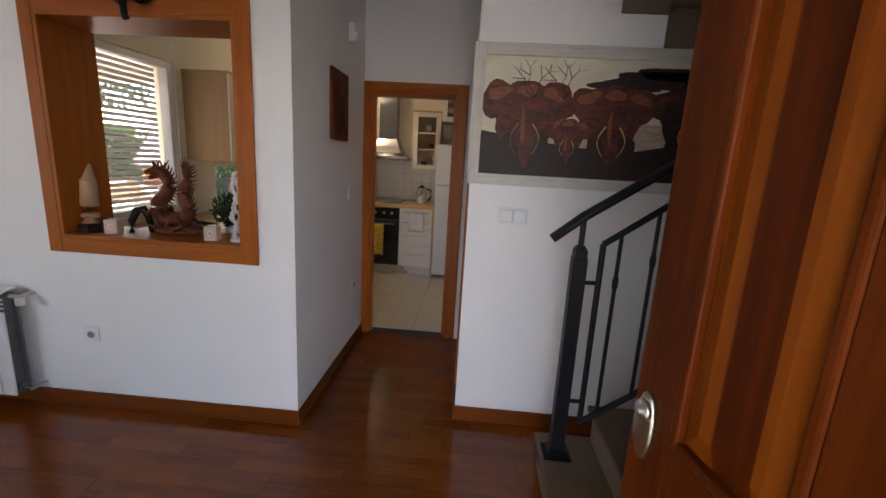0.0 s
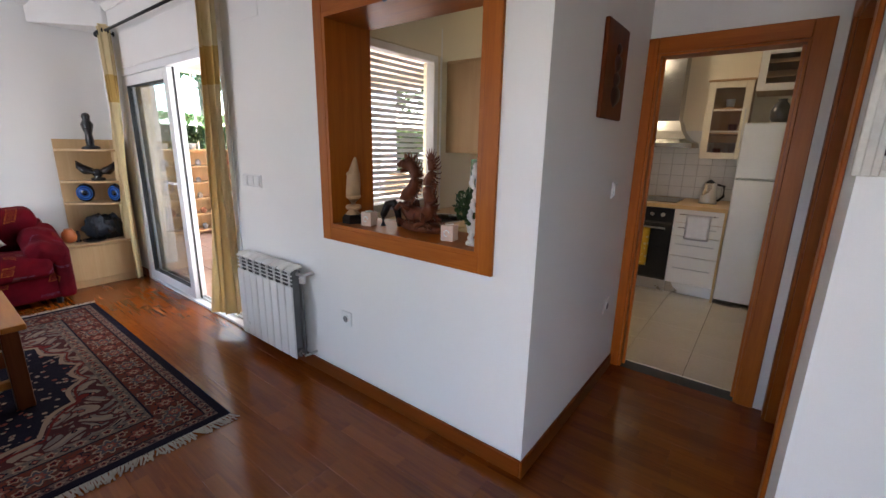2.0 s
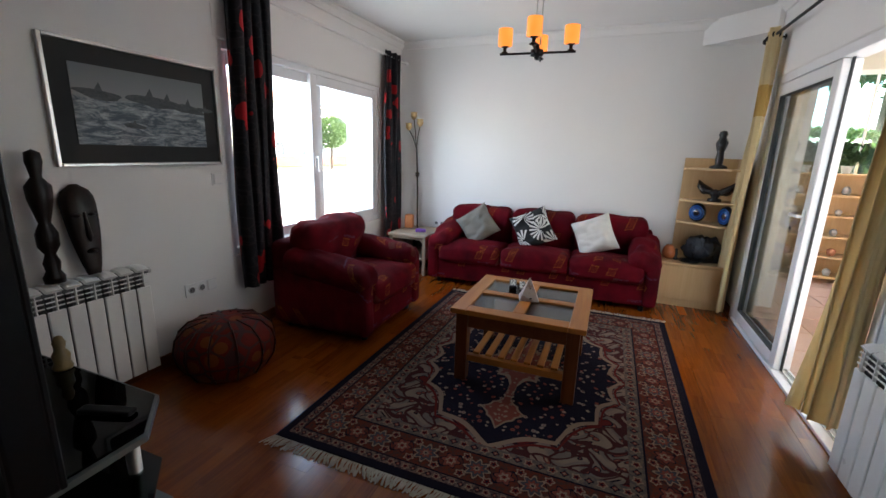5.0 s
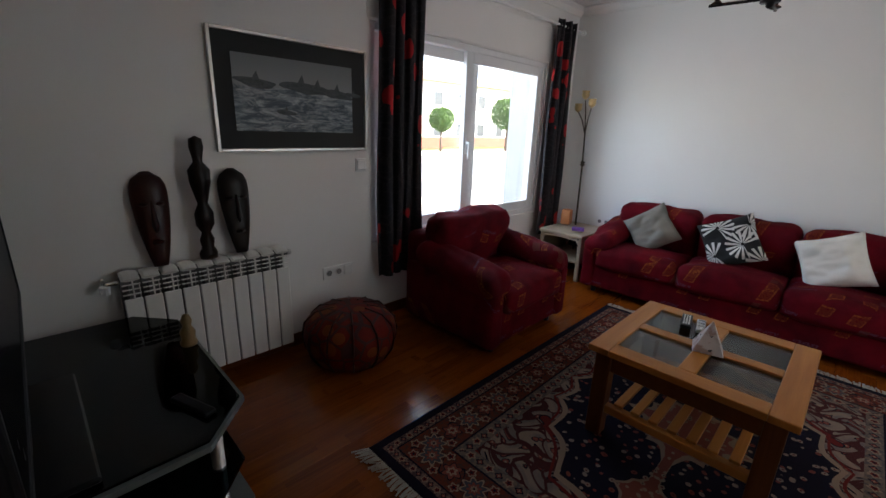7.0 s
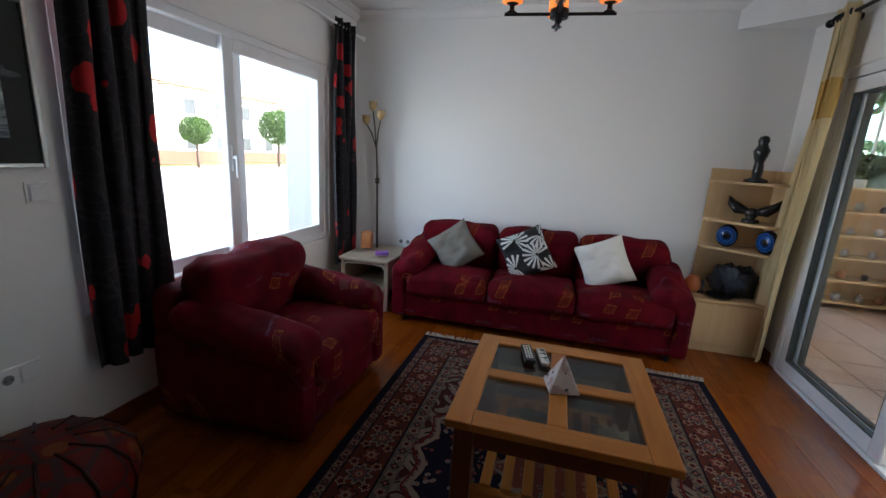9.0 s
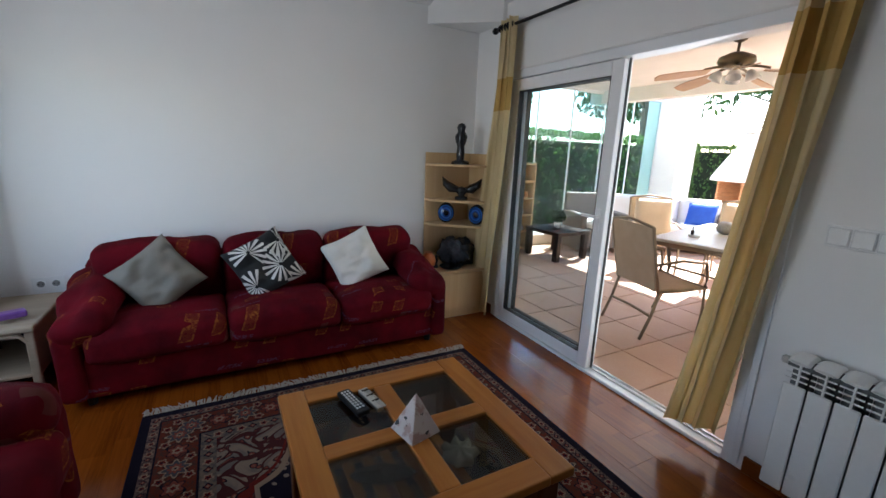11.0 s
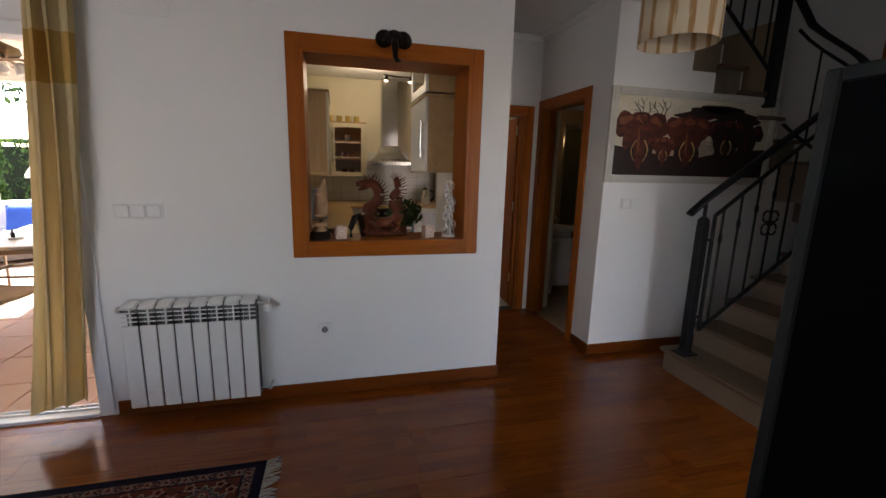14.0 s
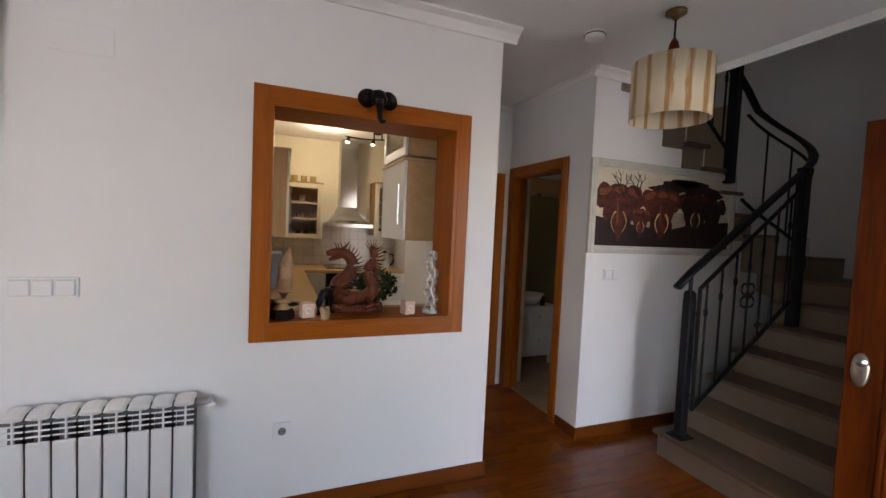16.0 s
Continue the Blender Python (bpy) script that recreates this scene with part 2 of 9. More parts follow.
def tube(bm, p0, p1, r0, r1=None, seg=12, caps=True):
    p0, p1 = Vector(p0), Vector(p1)
    d = p1 - p0
    m = Matrix.Translation((p0 + p1) / 2) @ d.to_track_quat('Z', 'Y').to_matrix().to_4x4()
    bmesh.ops.create_cone(bm, cap_ends=caps, segments=seg, radius1=r0, radius2=r0 if r1 is None else r1, depth=d.length, matrix=m)
    return bm


def pipe(bm, pts, r, seg=8, flat=1.0):
    """A tube swept along points; r is a number or a function of 0..1."""
    pts = [Vector(p) for p in pts]
    rings = []
    up = Vector((0, 0, 1))
    for i, p in enumerate(pts):
        t = (pts[min(i + 1, len(pts) - 1)] - pts[max(i - 1, 0)]).normalized()
        side = t.cross(up)
        if side.length < 0.05:
            side = t.cross(Vector((1, 0, 0)))
        side.normalize()
        nrm = side.cross(t).normalized()
        rr = r(i / (len(pts) - 1)) if callable(r) else r
        rings.append([bm.verts.new(p + side * rr * math.cos(2 * math.pi * k / seg) + nrm * rr * flat * math.sin(2 * math.pi * k / seg)) for k in range(seg)])
    for a, b in zip(rings, rings[1:]):
        for k in range(seg):
            bm.faces.new((a[k], a[(k + 1) % seg], b[(k + 1) % seg], b[k]))
    bm.faces.new(rings[0])
    bm.faces.new(list(reversed(rings[-1])))
    return bm


def lathe(bm, prof, seg=20, m=None, sx=1.0, sy=1.0):
    """A turned shape from (radius, height) pairs."""
    m = m or Matrix()
    rings = [[bm.verts.new(m @ Vector((max(r, 1e-4) * sx * math.cos(2 * math.pi * k / seg), max(r, 1e-4) * sy * math.sin(2 * math.pi * k / seg), z))) for k in range(seg)] for r, z in prof]
    for a, b in zip(rings, rings[1:]):
        for k in range(seg):
            bm.faces.new((a[k], a[(k + 1) % seg], b[(k + 1) % seg], b[k]))
    bm.faces.new(list(reversed(rings[0])))
    bm.faces.new(rings[-1])
    return bm


def pillow(bm, w, d, h, m=None, n=10, power=0.55, wobble=0.0, pinch=0.0):
    """A soft padded block, w by d by h, centred; corners pull in with pinch."""
    m = m or Matrix()
    top, bot = {}, {}
    for i in range(n + 1):
        for j in range(n + 1):
            u, v = 2 * i / n - 1, 2 * j / n - 1
            k = (max(0.0, (1 - u ** 4)) * max(0.0, (1 - v ** 4))) ** power
            e = 1 - pinch * (1 - abs(u) ** 2) * abs(v) ** 3 - pinch * (1 - abs(v) ** 2) * abs(u) ** 3
            x, y = u * w / 2 * e, v * d / 2 * e
            wz = wobble * (noise.noise(Vector((u * 2.3 + w, v * 2.3 + d, h * 5))) + 0.45 * noise.noise(Vector((u * 6.0 + d, v * 3.5 + w, h * 9))))
            edge = i in (0, n) or j in (0, n)
            top[i, j] = bm.verts.new(m @ Vector((x, y, h / 2 * k + wz * k)))
            bot[i, j] = top[i, j] if edge else bm.verts.new(m @ Vector((x, y, -h / 2 * k + wz * k)))
    for i in range(n):
        for j in range(n):
            bm.faces.new((top[i, j], top[i + 1, j], top[i + 1, j + 1], top[i, j + 1]))
            bm.faces.new((bot[i, j + 1], bot[i + 1, j + 1], bot[i + 1, j], bot[i, j]))
    return bm


def plump(bm, w, d, h, m=None, e=0.42, wobble=0.012, n=22):
    """A stuffed cushion: a rounded block with full sides and slightly uneven skin."""
    m = m or Matrix()
    sp = lambda v, p: math.copysign(abs(v) ** p, v)
    rows = []
    for i in range(1, n):
        la = -math.pi / 2 + math.pi * i / n
        row = []
        for j in range(2 * n):
            lo = 2 * math.pi * j / (2 * n)
            v = Vector((w / 2 * sp(math.cos(la), e * 1.4) * sp(math.cos(lo), e), d / 2 * sp(math.cos(la), e * 1.4) * sp(math.sin(lo), e), h / 2 * sp(math.sin(la), 0.75)))
            v += Vector((0.6, 0.6, 1.0)) * wobble * noise.noise(v * 6 + Vector((w * 7, d * 5, h * 9)))
            row.append(bm.verts.new(m @ v))
        rows.append(row)
    for a, b in zip(rows, rows[1:]):
        for j in range(2 * n):
            bm.faces.new((a[j], a[(j + 1) % (2 * n)], b[(j + 1) % (2 * n)], b[j]))
    bm.faces.new(list(reversed(rows[0])))
    bm.faces.new(rows[-1])
    return bm


def cells(xs, ys, zs, empty):
    """A solid of grid cells without those for which empty(centre) holds; only outer faces."""
    bm = bmesh.new()
    full = {}
    for i in range(len(xs) - 1):
        for j in range(len(ys) - 1):
            for k in range(len(zs) - 1):
                c = ((xs[i] + xs[i + 1]) / 2, (ys[j] + ys[j + 1]) / 2, (zs[k] + zs[k + 1]) / 2)
                if not empty(*c):
                    full[i, j, k] = 1
    vs = {}
    def v(i, j, k):
        if (i, j, k) not in vs:
            vs[i, j, k] = bm.verts.new((xs[i], ys[j], zs[k]))
        return vs[i, j, k]
    for (i, j, k) in full:
        for d, quad in (((-1, 0, 0), ((0, 0, 0), (0, 0, 1), (0, 1, 1), (0, 1, 0))), ((1, 0, 0), ((1, 0, 0), (1, 1, 0), (1, 1, 1), (1, 0, 1))),
                        ((0, -1, 0), ((0, 0, 0), (1, 0, 0), (1, 0, 1), (0, 0, 1))), ((0, 1, 0), ((0, 1, 0), (0, 1, 1), (1, 1, 1), (1, 1, 0))),
                        ((0, 0, -1), ((0, 0, 0), (0, 1, 0), (1, 1, 0), (1, 0, 0))), ((0, 0, 1), ((0, 0, 1), (1, 0, 1), (1, 1, 1), (0, 1, 1)))):
            if (i + d[0], j + d[1], k + d[2]) not in full:
                bm.faces.new([v(i + a, j + b, k + c) for a, b, c in quad])
    return bm


def wall(name, x0, x1, y0, y1, z0, z1, holes=(), along='x', material=None, label="plain white painted wall"):
    """A thick wall with openings (from, to, bottom, top) cut right through."""
    lo, hi = (x0, x1) if along == 'x' else (y0, y1)
    us = sorted({lo, hi, *[min(max(h[i], lo), hi) for h in holes for i in (0, 1)]})
    zs = sorted({z0, z1, *[min(max(h[i], z0), z1) for h in holes for i in (2, 3)]})
    def empty(x, y, z):
        u = x if along == 'x' else y
        return any(h[0] < u < h[1] and h[2] < z < h[3] for h in holes)
    bm = cells(us, [y0, y1], zs, empty) if along == 'x' else cells([x0, x1], us, zs, empty)
    return solid(name, bm, material or WALL, label)

# ---- structure ----
H = 2.64
FRENCH = (-5.86, -3.83, -0.06, 2.05)
HATCH = (-2.735, -1.755, 0.965, 2.045)
SOUTH = pose(-6.35, -0.955, 0)     # the street wall's own frame: x along it, y into the room
floor = thing("floor", (0, 0, 0), "glossy reddish-brown laminate floor", "floor", kind="structure")
bm = bmesh.new()
box(bm, -6.5, -1.5, -1.6, 2.84, -0.25, -0.02)
box(bm, -1.499, 2.6, 0.0, 4.1, -0.25, -0.02)
part("subfloor", bm, SLOT, floor)
wall("wall_north", -6.5, -1.5, 2.70, 2.85, 0, H, [FRENCH, HATCH])
wall("wall_west", -6.5, -6.35, -1.4, 2.70, 0, H, along='y')
south_wall = wall("wall_south", -0.1, 4.86, -0.18, 0.0, 0, H, [(0.50, 2.62, 0.60, 2.07)])
south_wall.matrix_world = SOUTH
wall("wall_entry_return", -1.5, -1.35, -1.45, 0.51, 0, H, along='y')
wall("wall_front", -1.5, 1.9, 0.51, 0.66, 0, H, [(-1.12, -0.12, 0, 2.1)])
wall("wall_corridor", -1.62, -1.5, 2.85, 4.0, 0, H, along='y')
wall("wall_kitchen_door", -1.62, -0.50, 4.0, 4.12, 0, H, [(-1.458, -0.778, -1, 1.95)])
wall("wall_pier", -0.65, -0.53, 2.89, 4.0, 0, H, [(3.20, 3.92, -1, 2.0)], along='y')
ceiling_bm = cells([-6.5, -0.65, 0.0, 2.05], [-1.6, 0.55, 1.62, 2.89, 4.12], [H, H + 0.2], lambda x, y, z: (x > 0.0 and y > 1.62 and y < 2.89) or (x > -0.65 and y > 2.89))
solid("ceiling", ceiling_bm, CEIL, "smooth white painted ceiling", "ceiling")

# skirting boards
def skirting(name, x0, x1, y0, y1, m=None):
    bm = bmesh.new()
    box(bm, x0, x1, y0, y1, 0.0, 0.085, 0.004)
    ob = solid(name, bm, SKIRT if abs(x1 - x0) > abs(y1 - y0) else SKIRTY, "low reddish wooden skirting board", "skirting")
    if m:
        ob.matrix_world = m


skirting("baseboard_north", -3.78, -1.5, 2.686, 2.70)
skirting("baseboard_corridor", -1.5, -1.486, 2.686, 3.96)
skirting("baseboard_pier", -0.65, 0.6, 2.876, 2.89)
skirting("baseboard_pier_side", -0.664, -0.65, 2.876, 3.12)
skirting("baseboard_west", -6.35, -6.336, -0.955, 2.70)
skirting("baseboard_north_corner", -6.33, -5.9, 2.686, 2.70)
skirting("baseboard_south", 0.0, 4.85, 0.0, 0.014, SOUTH)


# ceiling mouldings
def cornice(name, length, m, size=0.075):
    bm = bmesh.new()
    prof = [(0, 0), (0, -size), (0.012, -size), (0.018, -size * 0.82), (size * 0.55, -size * 0.4), (size * 0.85, -0.018), (size, -0.012), (size, 0)]
    ends = [[bm.verts.new((x, a, b)) for a, b in prof] for x in (0, length)]
    for i in range(len(prof)):
        j = (i + 1) % len(prof)
        bm.faces.new((ends[0][i], ends[0][j], ends[1][j], ends[1][i]))
    bm.faces.new(ends[0])
    bm.faces.new(list(reversed(ends[1])))
    ob = solid(name, bm, TRIMW, "white plaster ceiling moulding", "moulding")
    ob.matrix_world = m


cornice("trim_cornice_north", 4.55, pose(-1.42, 2.698, H, 0, 0, 180))
cornice("trim_cornice_west", 3.2, pose(-6.348, 2.3, H, 0, 0, -90))
cornice("trim_cornice_south", 4.85, SOUTH @ pose(0, 0.002, H))
cornice("trim_cornice_corridor", 1.15, pose(-1.498, 3.998, H, 0, 0, -90), 0.045)
cornice("trim_cornice_corridor_end", 0.85, pose(-0.65, 3.998, H, 0, 0, 180), 0.045)
cornice("trim_cornice_pier", 1.15, pose(-0.652, 2.86, H, 0, 0, 90), 0.045)
cornice("trim_cornice_pier_front", 0.42, pose(-0.27, 2.888, H, 0, 0, 180), 0.06)
bm = bmesh.new()
lo = [bm.verts.new(p) for p in ((-6.348, 2.20, 2.43), (-5.95, 2.66, 2.43), (-5.95, 2.698, 2.43), (-6.348, 2.698, 2.43))]
hi = [bm.verts.new((v.co.x, v.co.y, H)) for v in lo]
for i in range(4):
    bm.faces.new((lo[i], lo[(i + 1) % 4], hi[(i + 1) % 4], hi[i]))
bm.faces.new(list(reversed(lo)))
bm.faces.new(hi)
solid("trim_corner_box", bm, TRIMW, "white boxed moulding across the ceiling corner", "moulding")


# floorboards laid along x
rng = random.Random(4)
plank_meshes = {}
for j, y in enumerate(np.arange(-1.5, 4.0, 0.195)):
    x = -6.35 - rng.random() * 1.2
    while x < 1.0:
        x1 = x + 1.28
        a, b = max(x, -6.35), min(x1, 0.95)
        y1 = min(y + 0.195, 4.0)
        inside = y1 > -0.97 and not (a > -1.5 and y1 < 0.4) and not (b < -1.62 and y > 2.72) and not (a > -0.5 and y > 2.9)
        if y > 2.68 and inside:
            a, b = max(a, -1.5), min(b, -0.6 if y > 2.80 else 0.95)
        if b - a > 0.06 and inside:
            key = (round(b - a, 3), round(y1 - y, 3))
            if key not in plank_meshes:
                bm = bmesh.new()
                box(bm, -key[0] / 2 + 0.0002, key[0] / 2 - 0.0002, -key[1] / 2 + 0.0002, key[1] / 2 - 0.0002, -0.02, 0.0, 0.0005)
                ob = part("plank", bm, FLOORW, floor)
                plank_meshes[key] = ob.data
            else:
                ob = new("plank", plank_meshes[key])
                ob.parent = floor
            ob.location = ((a + b) / 2, (y + y1) / 2, 0)
        x = x1


# ---- openings: hatch, doors, windows ----
def hatch_frame():
    t = thing("serving_hatch_frame", (-2.245, 2.70, 0.965), "orange varnished wooden frame lining the serving hatch", "hatch frame", kind="structure")
    w, h = 0.49, 1.08
    for nm, a in (("casing_left", (-w - 0.07, -w, -0.018, 0, -0.075, h + 0.075)), ("casing_right", (w, w + 0.07, -0.018, 0, -0.075, h + 0.075)),
                  ("casing_top", (-w, w, -0.016, 0, h, h + 0.075)), ("casing_bottom", (-w, w, -0.016, 0, -0.075, 0))):
        bm = bmesh.new()
        box(bm, *a, 0.004, 2)
        part(nm, bm, OAK if "left" in nm or "right" in nm else OAKX, t)
    for nm, a, m in (("lining_left", (-w, -w + 0.02, -0.016, 0.29, 0.02, h - 0.02), OAK), ("lining_right", (w - 0.02, w, -0.016, 0.29, 0.02, h - 0.02), OAK),
                     ("lining_top", (-w, w, -0.016, 0.29, h - 0.02, h), OAKX), ("lining_bottom", (-w, w, -0.016, 0.29, 0.0, 0.02), OAKX)):
        bm = bmesh.new()
        box(bm, *a)
        part(nm, bm, m, t)
    # reveal thickening the wall on the kitchen side
    for nm, a in (("casing_back_left", (-w - 0.06, -w, 0.15, 0.29, -0.06, h + 0.06)), ("casing_back_right", (w, w + 0.06, 0.15, 0.29, -0.06, h + 0.06)),
                  ("casing_back_top", (-w, w, 0.15, 0.29, h, h + 0.06)), ("casing_back_bottom", (-w, w, 0.15, 0.29, -0.06, 0))):
        bm = bmesh.new()
        box(bm, *a)
        part(nm, bm, OAK, t)


hatch_frame()


def door_frame(name, m, width, height, depth, label):
    """Casing and lining round an opening; local x across, y through the wall (0 is the near face)."""
    t = thing(name, m, label, "door frame", kind="structure")
    w = width / 2
    for y0, y1 in ((-0.016, 0.0), (depth, depth + 0.016)):
        for a, mt in (((-w - 0.07, -w + 0.012, y0, y1, 0, height + 0.07), OAK), ((w - 0.012, w + 0.07, y0, y1, 0, height + 0.07), OAK), ((-w + 0.012, w - 0.012, y0, y1, height - 0.012, height + 0.07), OAKX)):
            bm = bmesh.new()
            box(bm, *a, 0.004)
            part("casing", bm, mt, t)
    for a, mt in (((-w, -w + 0.025, 0, depth, 0, height), OAK), ((w - 0.025, w, 0, depth, 0, height), OAK), ((-w + 0.025, w - 0.025, 0, depth, height - 0.025, height), OAKX),
                  ((-w + 0.025, -w + 0.04, depth * 0.45, depth * 0.6, 0, height - 0.025), OAK), ((w - 0.04, w - 0.025, depth * 0.45, depth * 0.6, 0, height - 0.025), OAK)):
        bm = bmesh.new()
        box(bm, *a)
        part("lining", bm, mt, t)
    return t


door_frame("door_frame_kitchen", (-1.118, 4.0, 0), 0.68, 1.95, 0.12, "orange varnished wooden frame of the kitchen doorway")
door_frame("door_frame_washroom", (-0.65, 3.56, 0, 0, 0, -90), 0.72, 2.0, 0.12, "orange varnished wooden frame of the washroom doorway")


def sliding_door():
    t = thing("window_1", (-4.845, 2.70, -0.01), "white plastic sliding patio door standing half open", "patio door", kind="structure")
    w = 1.015
    for a in ((-w, -w + 0.05, 0.0, 0.12, 0, 2.06), (w - 0.05, w, 0.0, 0.12, 0, 2.06), (-w + 0.05, w - 0.05, 0.0, 0.12, 2.0, 2.06), (-w + 0.05, w - 0.05, -0.01, 0.12, 0.0, 0.03)):
        bm = bmesh.new()
        box(bm, *a, 0.004)
        part("window_frame", bm, UPVC, t)
    for y in (0.045, 0.085):
        bm = bmesh.new()
        box(bm, -w + 0.05, w - 0.05, y, y + 0.008, 0.03, 0.042)
        part("track", bm, STEEL, t)

    def sash(x0, x1, y0, handle):
        s = new("sash")
        s.parent = t
        z0, z1, f = 0.035, 1.995, 0.085
        for a in ((x0, x0 + f, y0, y0 + 0.05, z0, z1), (x1 - f, x1, y0, y0 + 0.05, z0, z1), (x0 + f, x1 - f, y0, y0 + 0.05, z1 - f, z1), (x0 + f, x1 - f, y0, y0 + 0.05, z0, z0 + f)):
            bm = bmesh.new()
            box(bm, *a, 0.006, 2)
            part("sash_rail", bm, UPVC, s)
        bm = bmesh.new()
        box(bm, x0 + f - 0.006, x1 - f + 0.006, y0 + 0.02, y0 + 0.026, z0 + f - 0.006, z1 - f + 0.006)
        p = part("pane", bm, PATIOG, s)
        p.visible_shadow = False
        for a in ((x0 + f, x0 + f + 0.006), (x1 - f - 0.006, x1 - f)):
            bm = bmesh.new()
            box(bm, a[0], a[1], y0 + 0.004, y0 + 0.046, z0 + f, z1 - f)
            part("gasket", bm, SLOT, s)
        for a in ((z0 + f, z0 + f + 0.006), (z1 - f - 0.006, z1 - f)):
            bm = bmesh.new()
            box(bm, x0 + f, x1 - f, y0 + 0.004, y0 + 0.046, a[0], a[1])
            part("gasket", bm, SLOT, s)
        if handle:
            bm = bmesh.new()
            box(bm, x1 - 0.055, x1 - 0.03, y0 - 0.012, y0, 0.97, 1.12, 0.004)
            tube(bm, (x1 - 0.042, y0 - 0.035, 1.07), (x1 - 0.042, y0, 1.07), 0.009)
            box(bm, x1 - 0.16, x1 - 0.033, y0 - 0.045, y0 - 0.03, 1.06, 1.08, 0.005)
            part("handle", bm, UPVC, s, "white lever handle")
    sash(-w + 0.04, 0.075, 0.005, True)
    sash(-w + 0.07, 0.05, 0.062, False)
    bm = bmesh.new()
    box(bm, 0.076, 0.081, 0.045, 0.060, 0.03, 2.0)
    part("brush_seal", bm, SLOT, t)
    # roller-shutter cover over the door
    bm = bmesh.new()
    box(bm, -w - 0.02, w + 0.04, -0.006, 0.0, 2.065, 2.36, 0.003)
    part("shutter_cover", bm, WALL, t)
    bm = bmesh.new()
    box(bm, w, w + 0.03, -0.01, 0.0, 0.03, 2.06, 0.003)
    part("cover_strip", bm, UPVC, t)


sliding_door()


def street_window():
    t = thing("window_2", SOUTH @ pose(1.56, -0.02, 0.60), "white plastic two-light sliding window", "window", kind="structure")
    w, h = 1.06, 1.47
    for a in ((-w, -w + 0.05, -0.1, 0.005, 0, h), (w - 0.05, w, -0.1, 0.005, 0, h), (-w + 0.05, w - 0.05, -0.1, 0.005, h - 0.05, h), (-w + 0.05, w - 0.05, -0.1, 0.005, 0, 0.05)):
        bm = bmesh.new()
        box(bm, *a, 0.004)
        part("window_frame", bm, UPVC, t)
    for x0, x1, y0 in ((-w + 0.045, 0.10, -0.05), (-0.10, w - 0.045, -0.095)):
        s = new("sash")
        s.parent = t
        f = 0.085
        for a in ((x0, x0 + f, y0, y0 + 0.045, 0.045, h - 0.045), (x1 - f, x1, y0, y0 + 0.045, 0.045, h - 0.045), (x0 + f, x1 - f, y0, y0 + 0.045, h - 0.045 - f, h - 0.045), (x0 + f, x1 - f, y0, y0 + 0.045, 0.045, 0.045 + f)):
            bm = bmesh.new()
            box(bm, *a, 0.005)
            part("sash_rail", bm, UPVC, s)
        bm = bmesh.new()
        box(bm, x0 + f, x1 - f, y0 + 0.018, y0 + 0.024, 0.045 + f, h - 0.045 - f)
        p = part("pane", bm, GLASS, s)
        p.visible_shadow = False
        if x0 < -0.5:
            bm = bmesh.new()
            box(bm, x1 - 0.045, x1 - 0.02, y0 + 0.045, y0 + 0.057, 0.62, 0.78, 0.003)
            box(bm, x1 - 0.04, x1 - 0.026, y0 + 0.07, y0 + 0.085, 0.58, 0.72, 0.004)
            box(bm, x1 - 0.04, x1 - 0.026, y0 + 0.057, y0 + 0.072, 0.70, 0.72)
            part("handle", bm, UPVC, s, "white lever handle")
    bm = bmesh.new()
    box(bm, -w - 0.03, w + 0.03, 0.021, 0.027, h + 0.01, h + 0.32, 0.003)
    part("shutter_cover", bm, WALL, t)


street_window()

